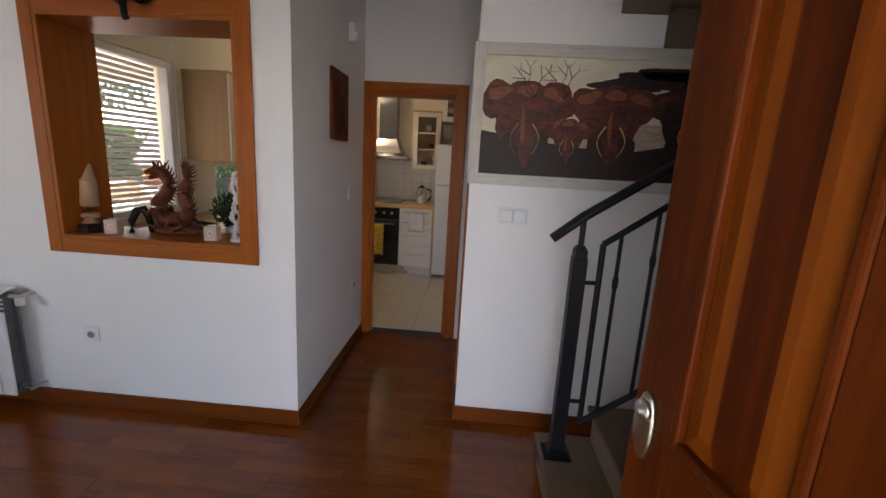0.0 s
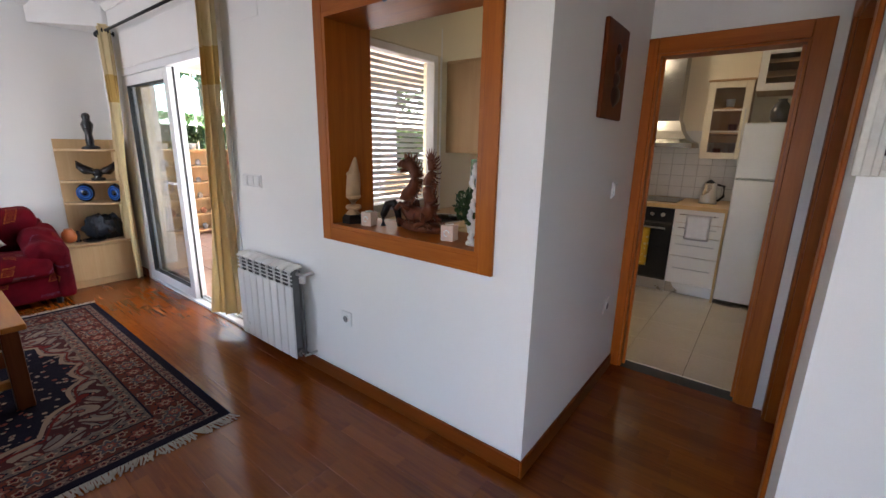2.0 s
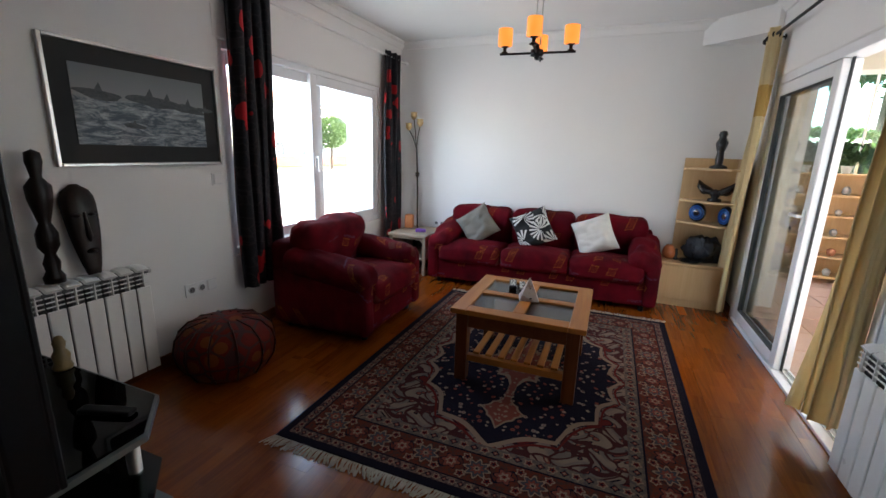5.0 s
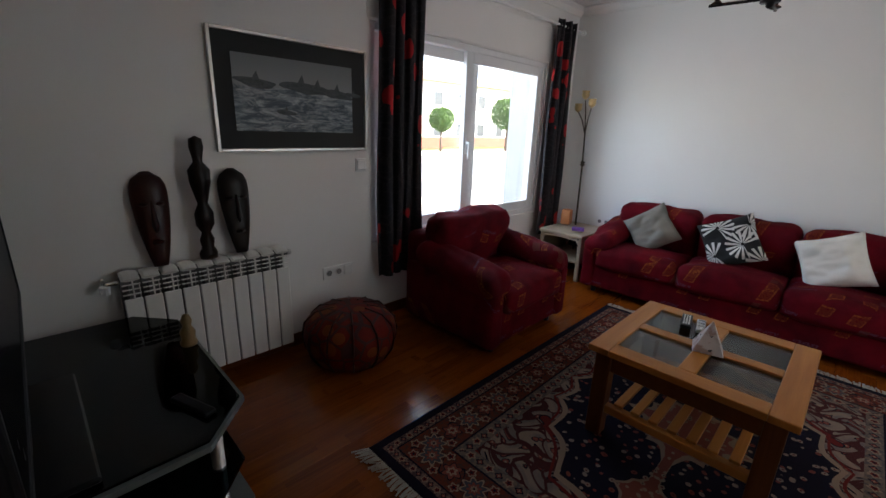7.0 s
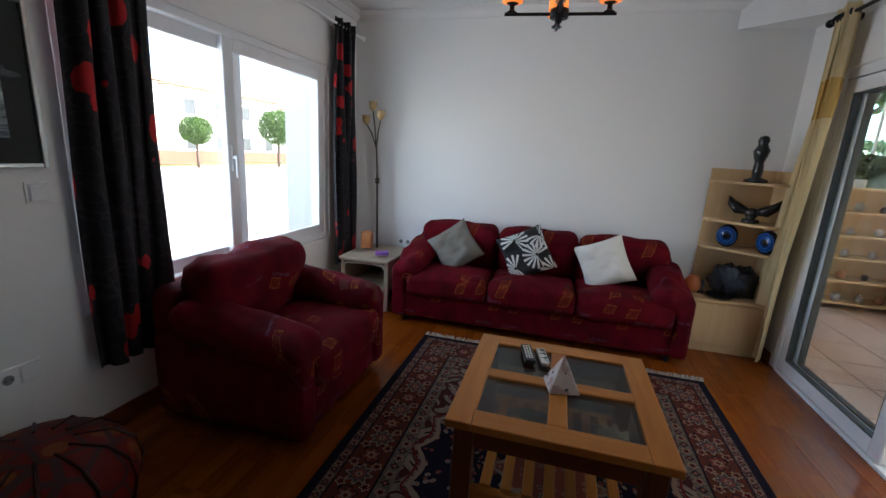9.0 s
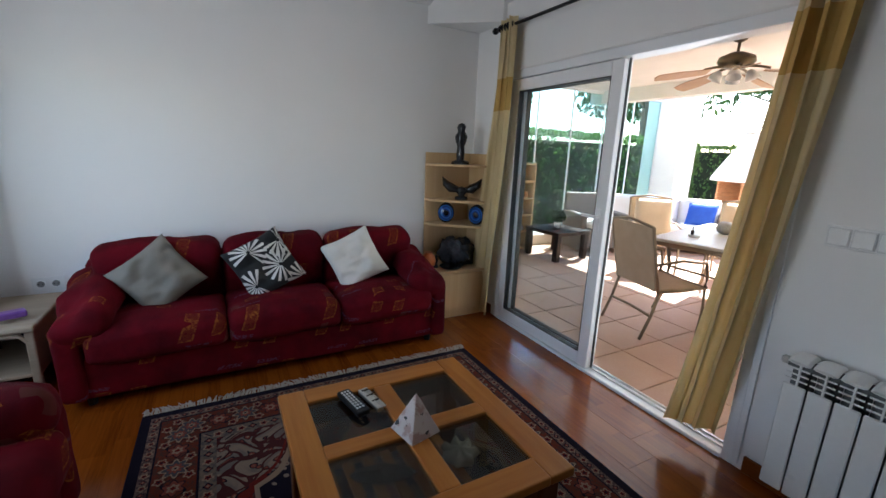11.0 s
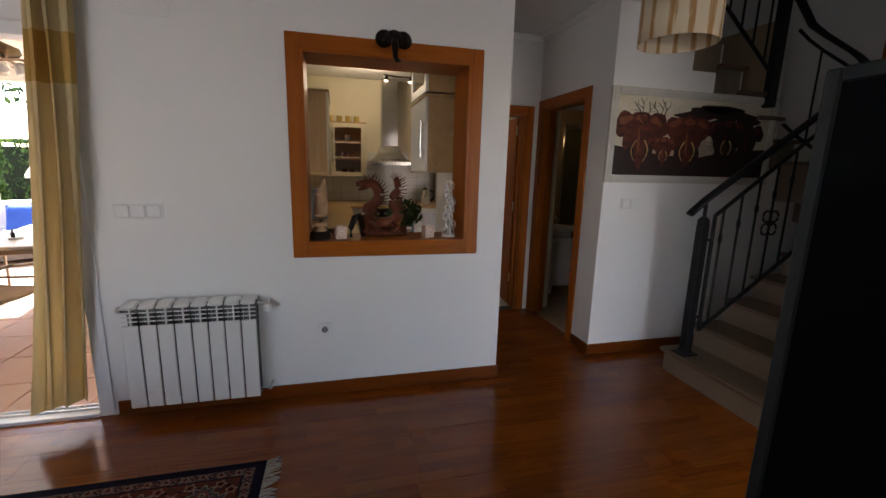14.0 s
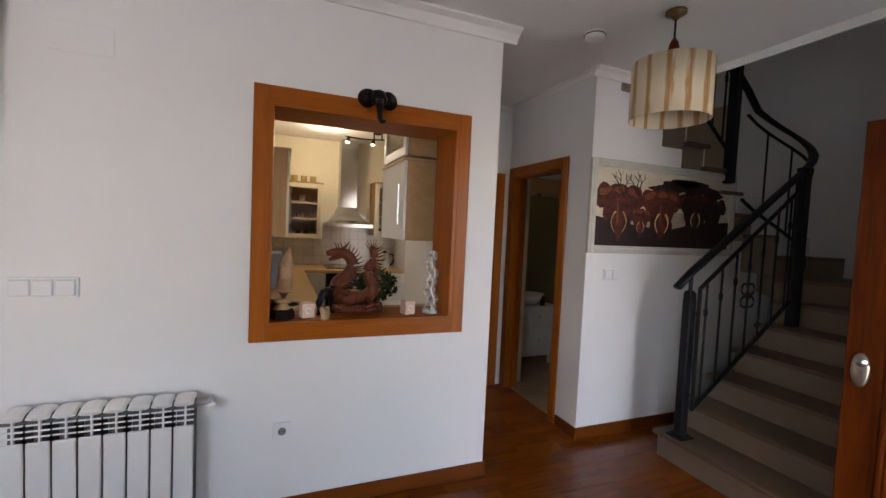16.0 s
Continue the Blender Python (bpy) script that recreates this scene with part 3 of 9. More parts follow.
# ---- living room things ----
def rug_material():
    g = Graph("persian_rug_wool")
    c = g.coords()
    x, y, z = g.xyz(c)
    hx, hy = 1.24, 0.982
    ax, ay = g.f('ABSOLUTE', x), g.f('ABSOLUTE', y)
    ex, ey = g.f('SUBTRACT', hx, ax), g.f('SUBTRACT', hy, ay)
    edge = g.f('MINIMUM', ex, ey)                        # metres in from the edge
    side = g.f('LESS_THAN', ey, ex)
    along = g.f('ADD', g.f('MULTIPLY', side, x), g.f('MULTIPLY', g.f('SUBTRACT', 1.0, side), y))
    NAVY, RED, CREAM, ROSE, RUST, GREY = (0.0035, 0.0035, 0.011), (0.105, 0.008, 0.006), (0.225, 0.155, 0.105), (0.165, 0.040, 0.026), (0.105, 0.018, 0.008), (0.075, 0.062, 0.058)
    ang = g.f('ARCTAN2', y, x)

    def band(a, b):
        return g.f('MULTIPLY', g.f('GREATER_THAN', edge, a), g.f('LESS_THAN', edge, b))

    def length(u, v):
        return g.f('SQRT', g.f('ADD', g.f('MULTIPLY', u, u), g.f('MULTIPLY', v, v)))

    def bloom(u, v, size, petals):
        lim = g.f('MULTIPLY', g.f('ADD', 0.82, g.f('MULTIPLY', g.f('COSINE', g.f('MULTIPLY', g.f('ARCTAN2', v, u), float(petals))), 0.18)), size)
        return g.f('DIVIDE', length(u, v), lim)

    def repeat(pitch, shift=0.0):
        k = g.f('ROUND', g.f('DIVIDE', g.f('SUBTRACT', along, shift), pitch))
        return g.f('SUBTRACT', g.f('SUBTRACT', along, shift), g.f('MULTIPLY', k, pitch))

    def rings(col, d, steps):
        for lim, tone in steps:
            col = g.mix(g.f('LESS_THAN', d, lim), col, tone)
        return col

    # field: navy strewn with small pale and rose blossoms
    wob = g.f('MULTIPLY', g.f('SINE', g.f('MULTIPLY', ay, 21.0)), 0.014)
    wob2 = g.f('MULTIPLY', g.f('SINE', g.f('MULTIPLY', ax, 19.0)), 0.014)
    w = g.vec(g.f('ADD', ax, wob), g.f('ADD', ay, wob2), 0.0)
    d1 = g.voronoi(w, 24.0)
    rosy = g.f('GREATER_THAN', g.xyz(g.voronoi(w, 24.0, out="Color"))[0], 0.55)
    field = g.mix(g.f('LESS_THAN', d1, 0.30), NAVY, g.mix(rosy, (0.21, 0.155, 0.115), ROSE))
    field = g.mix(g.f('LESS_THAN', d1, 0.11), field, RED)
    # spandrels: pale ground with curling vines and red palmettes
    ell = g.f('ADD', g.f('POWER', g.f('DIVIDE', ax, 0.88), 1.8), g.f('POWER', g.f('DIVIDE', ay, 0.60), 1.8))
    ell = g.f('ADD', ell, g.f('MULTIPLY', g.f('ABSOLUTE', g.f('SINE', g.f('MULTIPLY', ang, 8.0))), 0.15))
    vx = g.f('ADD', ax, g.f('MULTIPLY', g.f('SINE', g.f('ADD', g.f('MULTIPLY', ay, 30.0), g.f('MULTIPLY', ax, 9.0))), 0.030))
    vy = g.f('ADD', ay, g.f('MULTIPLY', g.f('SINE', g.f('SUBTRACT', g.f('MULTIPLY', ax, 33.0), g.f('MULTIPLY', ay, 7.0))), 0.030))
    w2 = g.vec(vx, vy, 0.0)
    corner = g.mix(g.ramp(g.noise(w2, 11.0, 2.0), 0.42, 0.58), (0.20, 0.145, 0.105), (0.12, 0.098, 0.085))
    d2 = g.voronoi(w2, 17.0)
    corner = rings(corner, d2, ((0.34, NAVY), (0.26, ROSE), (0.13, CREAM)))
    corner = g.mix(g.f('LESS_THAN', g.voronoi(w2, 11.0, 'DISTANCE_TO_EDGE'), 0.075), corner, (0.05, 0.010, 0.010))
    corner = rings(corner, g.voronoi(w2, 4.6), ((0.27, NAVY), (0.235, RED), (0.16, NAVY), (0.13, ROSE), (0.06, CREAM)))
    col = g.mix(g.f('GREATER_THAN', ell, 1.0), field, corner)
    col = g.mix(g.f('LESS_THAN', g.f('ABSOLUTE', g.f('SUBTRACT', ell, 1.03)), 0.035), col, CREAM)
    col = g.mix(g.f('LESS_THAN', g.f('ABSOLUTE', g.f('SUBTRACT', ell, 1.12)), 0.02), col, RED)
    # medallion with two pendants along the rug
    med = g.f('ADD', g.f('DIVIDE', ax, 0.33), g.f('DIVIDE', ay, 0.27))
    med = g.f('ADD', med, g.f('MULTIPLY', g.f('ABSOLUTE', g.f('SINE', g.f('MULTIPLY', ang, 6.0))), 0.22))
    px = g.f('SUBTRACT', ax, 0.585)
    pen = g.f('ADD', g.f('DIVIDE', g.f('ABSOLUTE', px), 0.15), g.f('DIVIDE', ay, 0.115))
    pen = g.f('ADD', pen, g.f('MULTIPLY', g.f('ABSOLUTE', g.f('SINE', g.f('MULTIPLY', g.f('ARCTAN2', y, px), 4.0))), 0.12))
    stem = g.f('ADD', g.f('MULTIPLY', g.f('GREATER_THAN', ax, 0.47), 9.0), g.f('DIVIDE', ay, 0.02))
    med = g.f('MINIMUM', med, g.f('MINIMUM', pen, stem))
    medc = rings(g.mix(0.0, ROSE, ROSE), g.voronoi(w, 26.0), ((0.30, CREAM), (0.14, NAVY)))
    col = g.mix(g.f('LESS_THAN', med, 1.05), col, medc)
    col = g.mix(g.f('LESS_THAN', g.f('ABSOLUTE', g.f('SUBTRACT', med, 1.05)), 0.07), col, CREAM)
    # borders: a wide rust band of rosettes between narrow guard bands
    fleck = g.noise(c, 60.0, 2.0)

    def guard(base, mid, pitch, size, alt):
        v = g.f('SUBTRACT', edge, mid)
        ground = g.mix(g.ramp(fleck, 0.42, 0.56), base, alt)
        ground = rings(ground, bloom(repeat(pitch), v, size, 5), ((1.0, CREAM), (0.62, RED), (0.28, NAVY)))
        return rings(ground, bloom(repeat(pitch, pitch / 2), v, size * 0.8, 4), ((1.0, NAVY), (0.6, ROSE), (0.25, CREAM)))
    col = g.mix(band(0.0, 0.345), col, guard(GREY, 0.312, 0.105, 0.026, (0.13, 0.095, 0.07)))
    col = g.mix(band(0.0, 0.278), col, NAVY)
    v = g.f('SUBTRACT', edge, 0.183)
    rust = g.mix(g.ramp(fleck, 0.46, 0.60), RUST, (0.06, 0.022, 0.016))
    vine = g.f('LESS_THAN', g.f('ABSOLUTE', g.f('SUBTRACT', v, g.f('MULTIPLY', g.f('SINE', g.f('MULTIPLY', along, 50.2)), 0.045))), 0.006)
    rust = g.mix(vine, rust, NAVY)
    rust = rings(rust, bloom(repeat(0.25), v, 0.072, 8), ((1.0, (0.05, 0.02, 0.015)), (0.9, CREAM), (0.74, (0.045, 0.045, 0.052)), (0.46, ROSE), (0.24, CREAM), (0.1, NAVY)))
    rust = rings(rust, bloom(repeat(0.25, 0.125), v, 0.052, 6), ((1.0, NAVY), (0.86, ROSE), (0.5, CREAM), (0.25, RED)))
    lobes = g.f('SUBTRACT', g.f('ABSOLUTE', v), 0.056)
    rust = rings(rust, bloom(repeat(0.125, 0.0625), lobes, 0.026, 5), ((1.0, CREAM), (0.66, RED), (0.3, NAVY)))
    col = g.mix(band(0.0, 0.268), col, rust)
    col = g.mix(band(0.0, 0.098), col, NAVY)
    col = g.mix(band(0.0, 0.09), col, guard((0.05, 0.028, 0.028), 0.068, 0.075, 0.019, (0.14, 0.09, 0.07)))
    col = g.mix(band(0.0, 0.046), col, NAVY)
    fine = g.noise(c, 420.0, 2.0)
    wear = g.noise(c, 3.0, 3.0)
    col = g.mix(g.f('MULTIPLY', fine, 0.22), col, (0.03, 0.018, 0.018))
    col = g.mix(g.f('MULTIPLY', wear, 0.04), col, (0.10, 0.05, 0.04))
    g.bump(fine, 0.5, 0.003)
    g.set(Base_Color=col, Roughness=0.95)
    g.b.inputs["Specular IOR Level"].default_value = 0.08
    return g.m


def rug():
    t = thing("rug", (-4.149, 1.132, 0.001), "navy, red and cream patterned oriental rug with pale fringe", "rug")
    bm = bmesh.new()
    box(bm, -1.24, 1.24, -0.982, 0.982, 0.0, 0.011, 0.004)
    part("woven_field", bm, rug_material(), t)
    fr = surface("rug_fringe_wool", (0.26, 0.21, 0.16), (0.42, 0.36, 0.29), 0.95, 30, 300, 0.5)
    r = random.Random(2)
    for nm, sx in (("fringe", -1), ("fringe", 1)):
        bm = bmesh.new()
        y = -0.977
        while y < 0.977:
            L, sk = 0.045 + r.random() * 0.028, (r.random() - 0.5) * 0.05 + 0.02 * math.sin(y * 9)
            pipe(bm, [(sx * 1.233, y, 0.006), (sx * (1.24 + L * 0.5), y + sk * 0.4, 0.007 + r.random() * 0.004), (sx * (1.24 + L), y + sk, 0.004)], 0.0038, 4, 0.6)
            y += 0.0048 + r.random() * 0.003
        part(nm, bm, fr, t, "pale wool fringe")


rug()

# clear panes; the tint puts in the shade beneath the table
TABGLASS = glass("table_glass_under_shade", (0.60, 0.61, 0.57))


def coffee_table():
    t = thing("coffee_table", (-4.134, 1.128, 0.012), "honey pine coffee table with four glass panels on the rug", "coffee table")
    hx, hy, z = 0.391, 0.389, 0.475
    f = 0.095
    xs = (-hx, -0.035, 0.035, hx)
    for nm, a, mt in (("top_rail", (-hx, hx, -hy, -hy + f, z - 0.032, z), PINE), ("top_rail", (-hx, hx, hy - f, hy, z - 0.032, z), PINE),
                      ("top_rail", (-hx, -hx + f, -hy + f, hy - f, z - 0.032, z), PINEY), ("top_rail", (hx - f, hx, -hy + f, hy - f, z - 0.032, z), PINEY),
                      ("top_bar", (-0.035, 0.035, -hy + f, hy - f, z - 0.032, z), PINEY),
                      ("top_bar", (-hx + f, -0.035, -0.035, 0.035, z - 0.032, z), PINE), ("top_bar", (0.035, hx - f, -0.035, 0.035, z - 0.032, z), PINE)):
        bm = bmesh.new()
        box(bm, *a, 0.005, 2)
        part(nm, bm, mt, t)
    for x0, x1 in ((-hx + f, -0.035), (0.035, hx - f)):
        for y0, y1 in ((-hy + f, -0.035), (0.035, hy - f)):
            bm = bmesh.new()
            box(bm, x0, x1, y0, y1, z - 0.016, z - 0.010)
            part("glass_panel", bm, TABGLASS, t, "clear glass inset")
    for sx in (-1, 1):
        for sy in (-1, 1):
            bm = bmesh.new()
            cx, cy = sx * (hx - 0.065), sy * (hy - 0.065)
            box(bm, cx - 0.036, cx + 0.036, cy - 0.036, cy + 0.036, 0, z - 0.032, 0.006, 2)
            part("leg", bm, PINEZ_SHADE, t)
    for a, mt in (((-hx + 0.1, hx - 0.1, -hy + 0.045, -hy + 0.068, z - 0.125, z - 0.033), PINEA_SHADE), ((-hx + 0.1, hx - 0.1, hy - 0.068, hy - 0.045, z - 0.125, z - 0.033), PINEA_SHADE),
                  ((-hx + 0.045, -hx + 0.068, -hy + 0.1, hy - 0.1, z - 0.125, z - 0.033), PINEA_SHADE), ((hx - 0.068, hx - 0.045, -hy + 0.1, hy - 0.1, z - 0.125, z - 0.033), PINEA_SHADE)):
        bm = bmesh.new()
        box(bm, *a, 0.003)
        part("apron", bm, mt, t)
    for sx in (-1, 1):
        bm = bmesh.new()
        box(bm, sx * (hx - 0.065) - 0.02, sx * (hx - 0.065) + 0.02, -hy + 0.1, hy - 0.1, 0.13, 0.17, 0.003)
        part("shelf_rail", bm, PINEY, t)
    n = 7
    for i in range(n):
        y = -0.235 + 0.47 * i / (n - 1)
        bm = bmesh.new()
        box(bm, -hx + 0.07, hx - 0.07, y - 0.02, y + 0.02, 0.17, 0.186, 0.003)
        part("shelf_slat", bm, PINE, t)


coffee_table()


def sofa_cloth(name, base, dark, patch):
    g = Graph(name)
    c = g.coords()
    weave = g.noise(c, 380.0, 2.0)
    n1 = g.noise(c, 5.0, 4.0)
    col = g.mix(g.ramp(n1, 0.3, 0.7), base, dark)
    # scattered woven motifs: hollow gold squares with threads inside, and short violet dashes
    x, y, z = g.xyz(c)

    def motif(scale, sx, sy, shift, share):
        v = g.vec(g.f('ADD', g.f('MULTIPLY', g.f('ADD', x, g.f('MULTIPLY', z, 0.35)), scale), shift), g.f('ADD', g.f('MULTIPLY', g.f('ADD', y, g.f('MULTIPLY', z, 0.8)), scale), shift * 1.7), 0.0)
        vx, vy, vz = g.xyz(v)
        wn_ = g.n.new("ShaderNodeTexWhiteNoise")
        wn_.noise_dimensions = '3D'
        g.l.new(g.vec(g.f('FLOOR', vx), g.f('FLOOR', vy), 0.0), wn_.inputs["Vector"])
        rnd = wn_.outputs["Value"]
        fx, fy = g.f('ABSOLUTE', g.f('SUBTRACT', g.f('FRACT', vx), 0.5)), g.f('ABSOLUTE', g.f('SUBTRACT', g.f('FRACT', vy), 0.5))
        q = g.f('MAXIMUM', g.f('DIVIDE', fx, sx), g.f('DIVIDE', fy, sy))
        return q, g.f('MULTIPLY', g.f('LESS_THAN', q, 1.0), g.f('GREATER_THAN', rnd, 1.0 - share))
    q1, m1 = motif(6.3, 0.23, 0.17, 0.3, 0.55)
    mott = g.ramp(g.noise(c, 75.0, 2.0), 0.42, 0.58)
    pc = g.mix(mott, patch, (0.13, 0.016, 0.008))
    hollow = g.f('MULTIPLY', m1, g.f('MAXIMUM', g.f('GREATER_THAN', q1, 0.72), mott))
    col = g.mix(g.f('MULTIPLY', hollow, 0.7), col, pc)
    q2, m2 = motif(4.6, 0.30, 0.04, 0.77, 0.45)
    col = g.mix(g.f('MULTIPLY', g.f('MULTIPLY', m2, mott), 0.55), col, (0.11, 0.07, 0.12))
    q3, m3 = motif(5.4, 0.12, 0.17, 0.11, 0.22)
    col = g.mix(g.f('MULTIPLY', m3, 0.45), col, (0.11, 0.05, 0.035))
    g.bump(weave, 0.35, 0.002)
    g.set(Base_Color=col, Roughness=0.85, Sheen_Weight=0.0)
    g.b.inputs["Specular IOR Level"].default_value = 0.12
    return g.m


CLOTH = sofa_cloth("crimson_upholstery", (0.140, 0.0022, 0.0085), (0.060, 0.0010, 0.0045), (0.30, 0.10, 0.014))


def rounded(bm, w, d, h, r, m=None, wobble=0.012, n=7, crown=0.0):
    """A padded block: flat-sided with soft edges of radius r, a crowned top and slightly uneven skin."""
    m = m or Matrix()
    ws = bmesh.ops.create_cube(bm, size=1.0)["verts"]
    es = list({e for v in ws for e in v.link_edges})
    bmesh.ops.subdivide_edges(bm, edges=es, cuts=n * 2, use_grid_fill=True)
    for v in bm.verts:
        p = Vector((v.co.x * w, v.co.y * d, v.co.z * h))
        core = Vector((max(-w / 2 + r, min(w / 2 - r, p.x)), max(-d / 2 + r, min(d / 2 - r, p.y)), max(-h / 2 + r, min(h / 2 - r, p.z))))
        off = p - core
        if off.length > 1e-6:
            p = core + off.normalized() * r
        u, q = 2 * p.x / w, 2 * p.y / d
        p.z += crown * (1 - u * u) * (1 - q * q) * (1 if p.z > 0 else -0.3)
        p += Vector((0.5, 0.5, 1.0)) * wobble * noise.noise(p * 5.5 + Vector((w * 7, d * 5, h * 9)))
        p += Vector((0.4, 0.4, 0.6)) * wobble * 0.5 * noise.noise(p * 15 + Vector((h * 3, w * 5, d * 9)))
        v.co = m @ p
    return bm


def seat_unit(name, m, label, category, width, depth, seats):
    """An upholstered seat with pillow arms; local x across, y to the front (front at y=0), z up."""
    t = thing(name, m, label, category)
    one = seats == 1
    arm = 0.13
    inner = width - 2 * arm
    bm = bmesh.new()
    rounded(bm, width - 0.04, depth - 0.08, 0.25, 0.03, pose(0, -depth / 2, 0.175), 0.008)
    part("base", bm, CLOTH, t, smooth=True)
    for sx in (-1, 1):
        for yy in (-depth + 0.12, -0.1):
            bm = bmesh.new()
            lathe(bm, [(0.022, 0.0), (0.028, 0.06)], 10, pose(sx * (width / 2 - 0.12), yy, 0))
            part("foot", bm, BLACKM, t)
        # arm: slim upright panel with a loose pillow slumped over it towards the seat
        a = new("arm")
        a.parent = t
        cx = sx * (width / 2 - arm / 2)
        bm = bmesh.new()
        rounded(bm, arm, depth - 0.06, 0.43, 0.045, pose(cx, -depth / 2 + 0.02, 0.265), 0.012)
        part("arm_panel", bm, CLOTH, a, smooth=True)
        bm = bmesh.new()
        L = depth - (0.14 if one else 0.06)
        rounded(bm, 0.25 if one else 0.29, L, 0.19, 0.088, pose(cx - sx * (0.035 if one else 0.065), 0.0 - L / 2, 0.515 if one else 0.50, -7 if one else -12, sx * (12 if one else 22), -sx * 3), 0.035, 8, 0.02)
        part("arm_pillow", bm, CLOTH, a, smooth=True)
    sw = inner / seats
    for i in range(seats):
        cx = -inner / 2 + sw * (i + 0.5)
        bm = bmesh.new()
        rounded(bm, sw * 1.005, depth - 0.20, 0.19, 0.06, pose(cx, -(depth - 0.20) / 2 + 0.02, 0.345, 2), 0.02, 7, 0.03)
        part("seat_cushion", bm, CLOTH, t, smooth=True)
        bm = bmesh.new()
        bw, bh = (inner * 1.14, 0.47) if one else (sw * (1.0 if i == 1 else 1.03), 0.46)
        rounded(bm, bw, bh, 0.23 if one else 0.21, 0.085, pose(cx if one else cx + (i - 1) * 0.01, -depth + (0.25 if one else 0.20), 0.60 if one else 0.585, 76, 0, 0), 0.04 if one else 0.028, 8, 0.035)
        part("back_cushion", bm, CLOTH, t, smooth=True)
    bm = bmesh.new()
    rounded(bm, width - 0.10, 0.16, 0.64, 0.05, pose(0, -depth + 0.08, 0.37), 0.012)
    part("back_frame", bm, CLOTH, t, smooth=True)
    return t


seat_unit("sofa", pose(-5.555, 0.915, 0, 0, 0, -90), "crimson three-seat fabric sofa with small gold squares against the wall", "sofa", 2.28, 0.77, 3)
seat_unit("armchair", pose(-4.39, 0.05, 0, 0, 0, 1), "crimson fabric armchair with small gold squares under the window", "armchair", 0.95, 0.90, 1)


def cushion(m, label, mat, size=0.43, name="cushion"):
    ob = None
    bm = bmesh.new()
    pillow(bm, size * 1.06, size * 1.06, 0.15, None, 28, 0.5, 0.030, 0.08)
    ob = part(name, bm, mat, None, smooth=True)
    ob.matrix_world = m
    tagged(ob, label, "cushion", "cushions on the sofa")
    return ob


GREYC = surface("grey_green_cushion_cotton", (0.16, 0.145, 0.12), (0.25, 0.23, 0.195), 0.9, 5, 260, 0.4, 0.003)
WHITEC = surface("white_cushion_cotton", (0.70, 0.66, 0.60), (0.78, 0.75, 0.69), 0.9, 5, 260, 0.4, 0.003)


def leaf_print():
    g = Graph("black_and_white_leaf_print")
    c = g.coords()
    x, y, z = g.xyz(c)
    col = None
    mask = None
    for (px, py, off) in ((0.05, 0.07, 0.3), (-0.12, -0.06, 1.0), (0.10, -0.13, 0.0), (-0.10, 0.15, 2.0), (0.2, 0.17, 0.7)):
        dx, dy = g.f('SUBTRACT', x, px), g.f('SUBTRACT', y, py)
        r = g.f('SQRT', g.f('ADD', g.f('MULTIPLY', dx, dx), g.f('MULTIPLY', dy, dy)))
        a = g.f('ADD', g.f('ARCTAN2', dy, dx), off)
        blade = g.f('GREATER_THAN', g.f('SINE', g.f('MULTIPLY', a, 15.0)), g.f('SUBTRACT', g.f('MULTIPLY', r, 9.0), 0.75))
        m_ = g.f('MULTIPLY', blade, g.f('MULTIPLY', g.f('LESS_THAN', r, 0.115), g.f('GREATER_THAN', r, 0.012)))
        m_ = g.f('MULTIPLY', m_, g.f('LESS_THAN', g.f('SINE', g.f('ADD', a, off)), 0.72))
        mask = m_ if mask is None else g.f('MAXIMUM', mask, m_)
    g.bump(g.noise(c, 260.0, 2.0), 0.3, 0.002)
    g.set(Base_Color=g.mix(mask, (0.012, 0.012, 0.013), (0.66, 0.64, 0.60)), Roughness=0.85)
    return g.m


cushion(pose(-5.945, 0.225, 0.612, 0, 68, 0) @ pose(0, 0, 0, 0, 0, 38), "grey-green cotton scatter cushion on the sofa", GREYC, 0.36)
cushion(pose(-5.945, 0.835, 0.628, 0, 68, 4) @ pose(0, 0, 0, 0, 0, 26), "black scatter cushion with white palm leaf print on the sofa", leaf_print(), 0.375)
cushion(pose(-5.94, 1.455, 0.618, 0, 68, -6) @ pose(0, 0, 0, 0, 0, 24), "white cotton scatter cushion on the sofa", WHITEC, 0.365)


# dark grey of the inner parts carries the shade behind the grille
RADSHADE = surface("radiator_core_shade", (0.10, 0.10, 0.10), (0.15, 0.15, 0.15), 0.7)


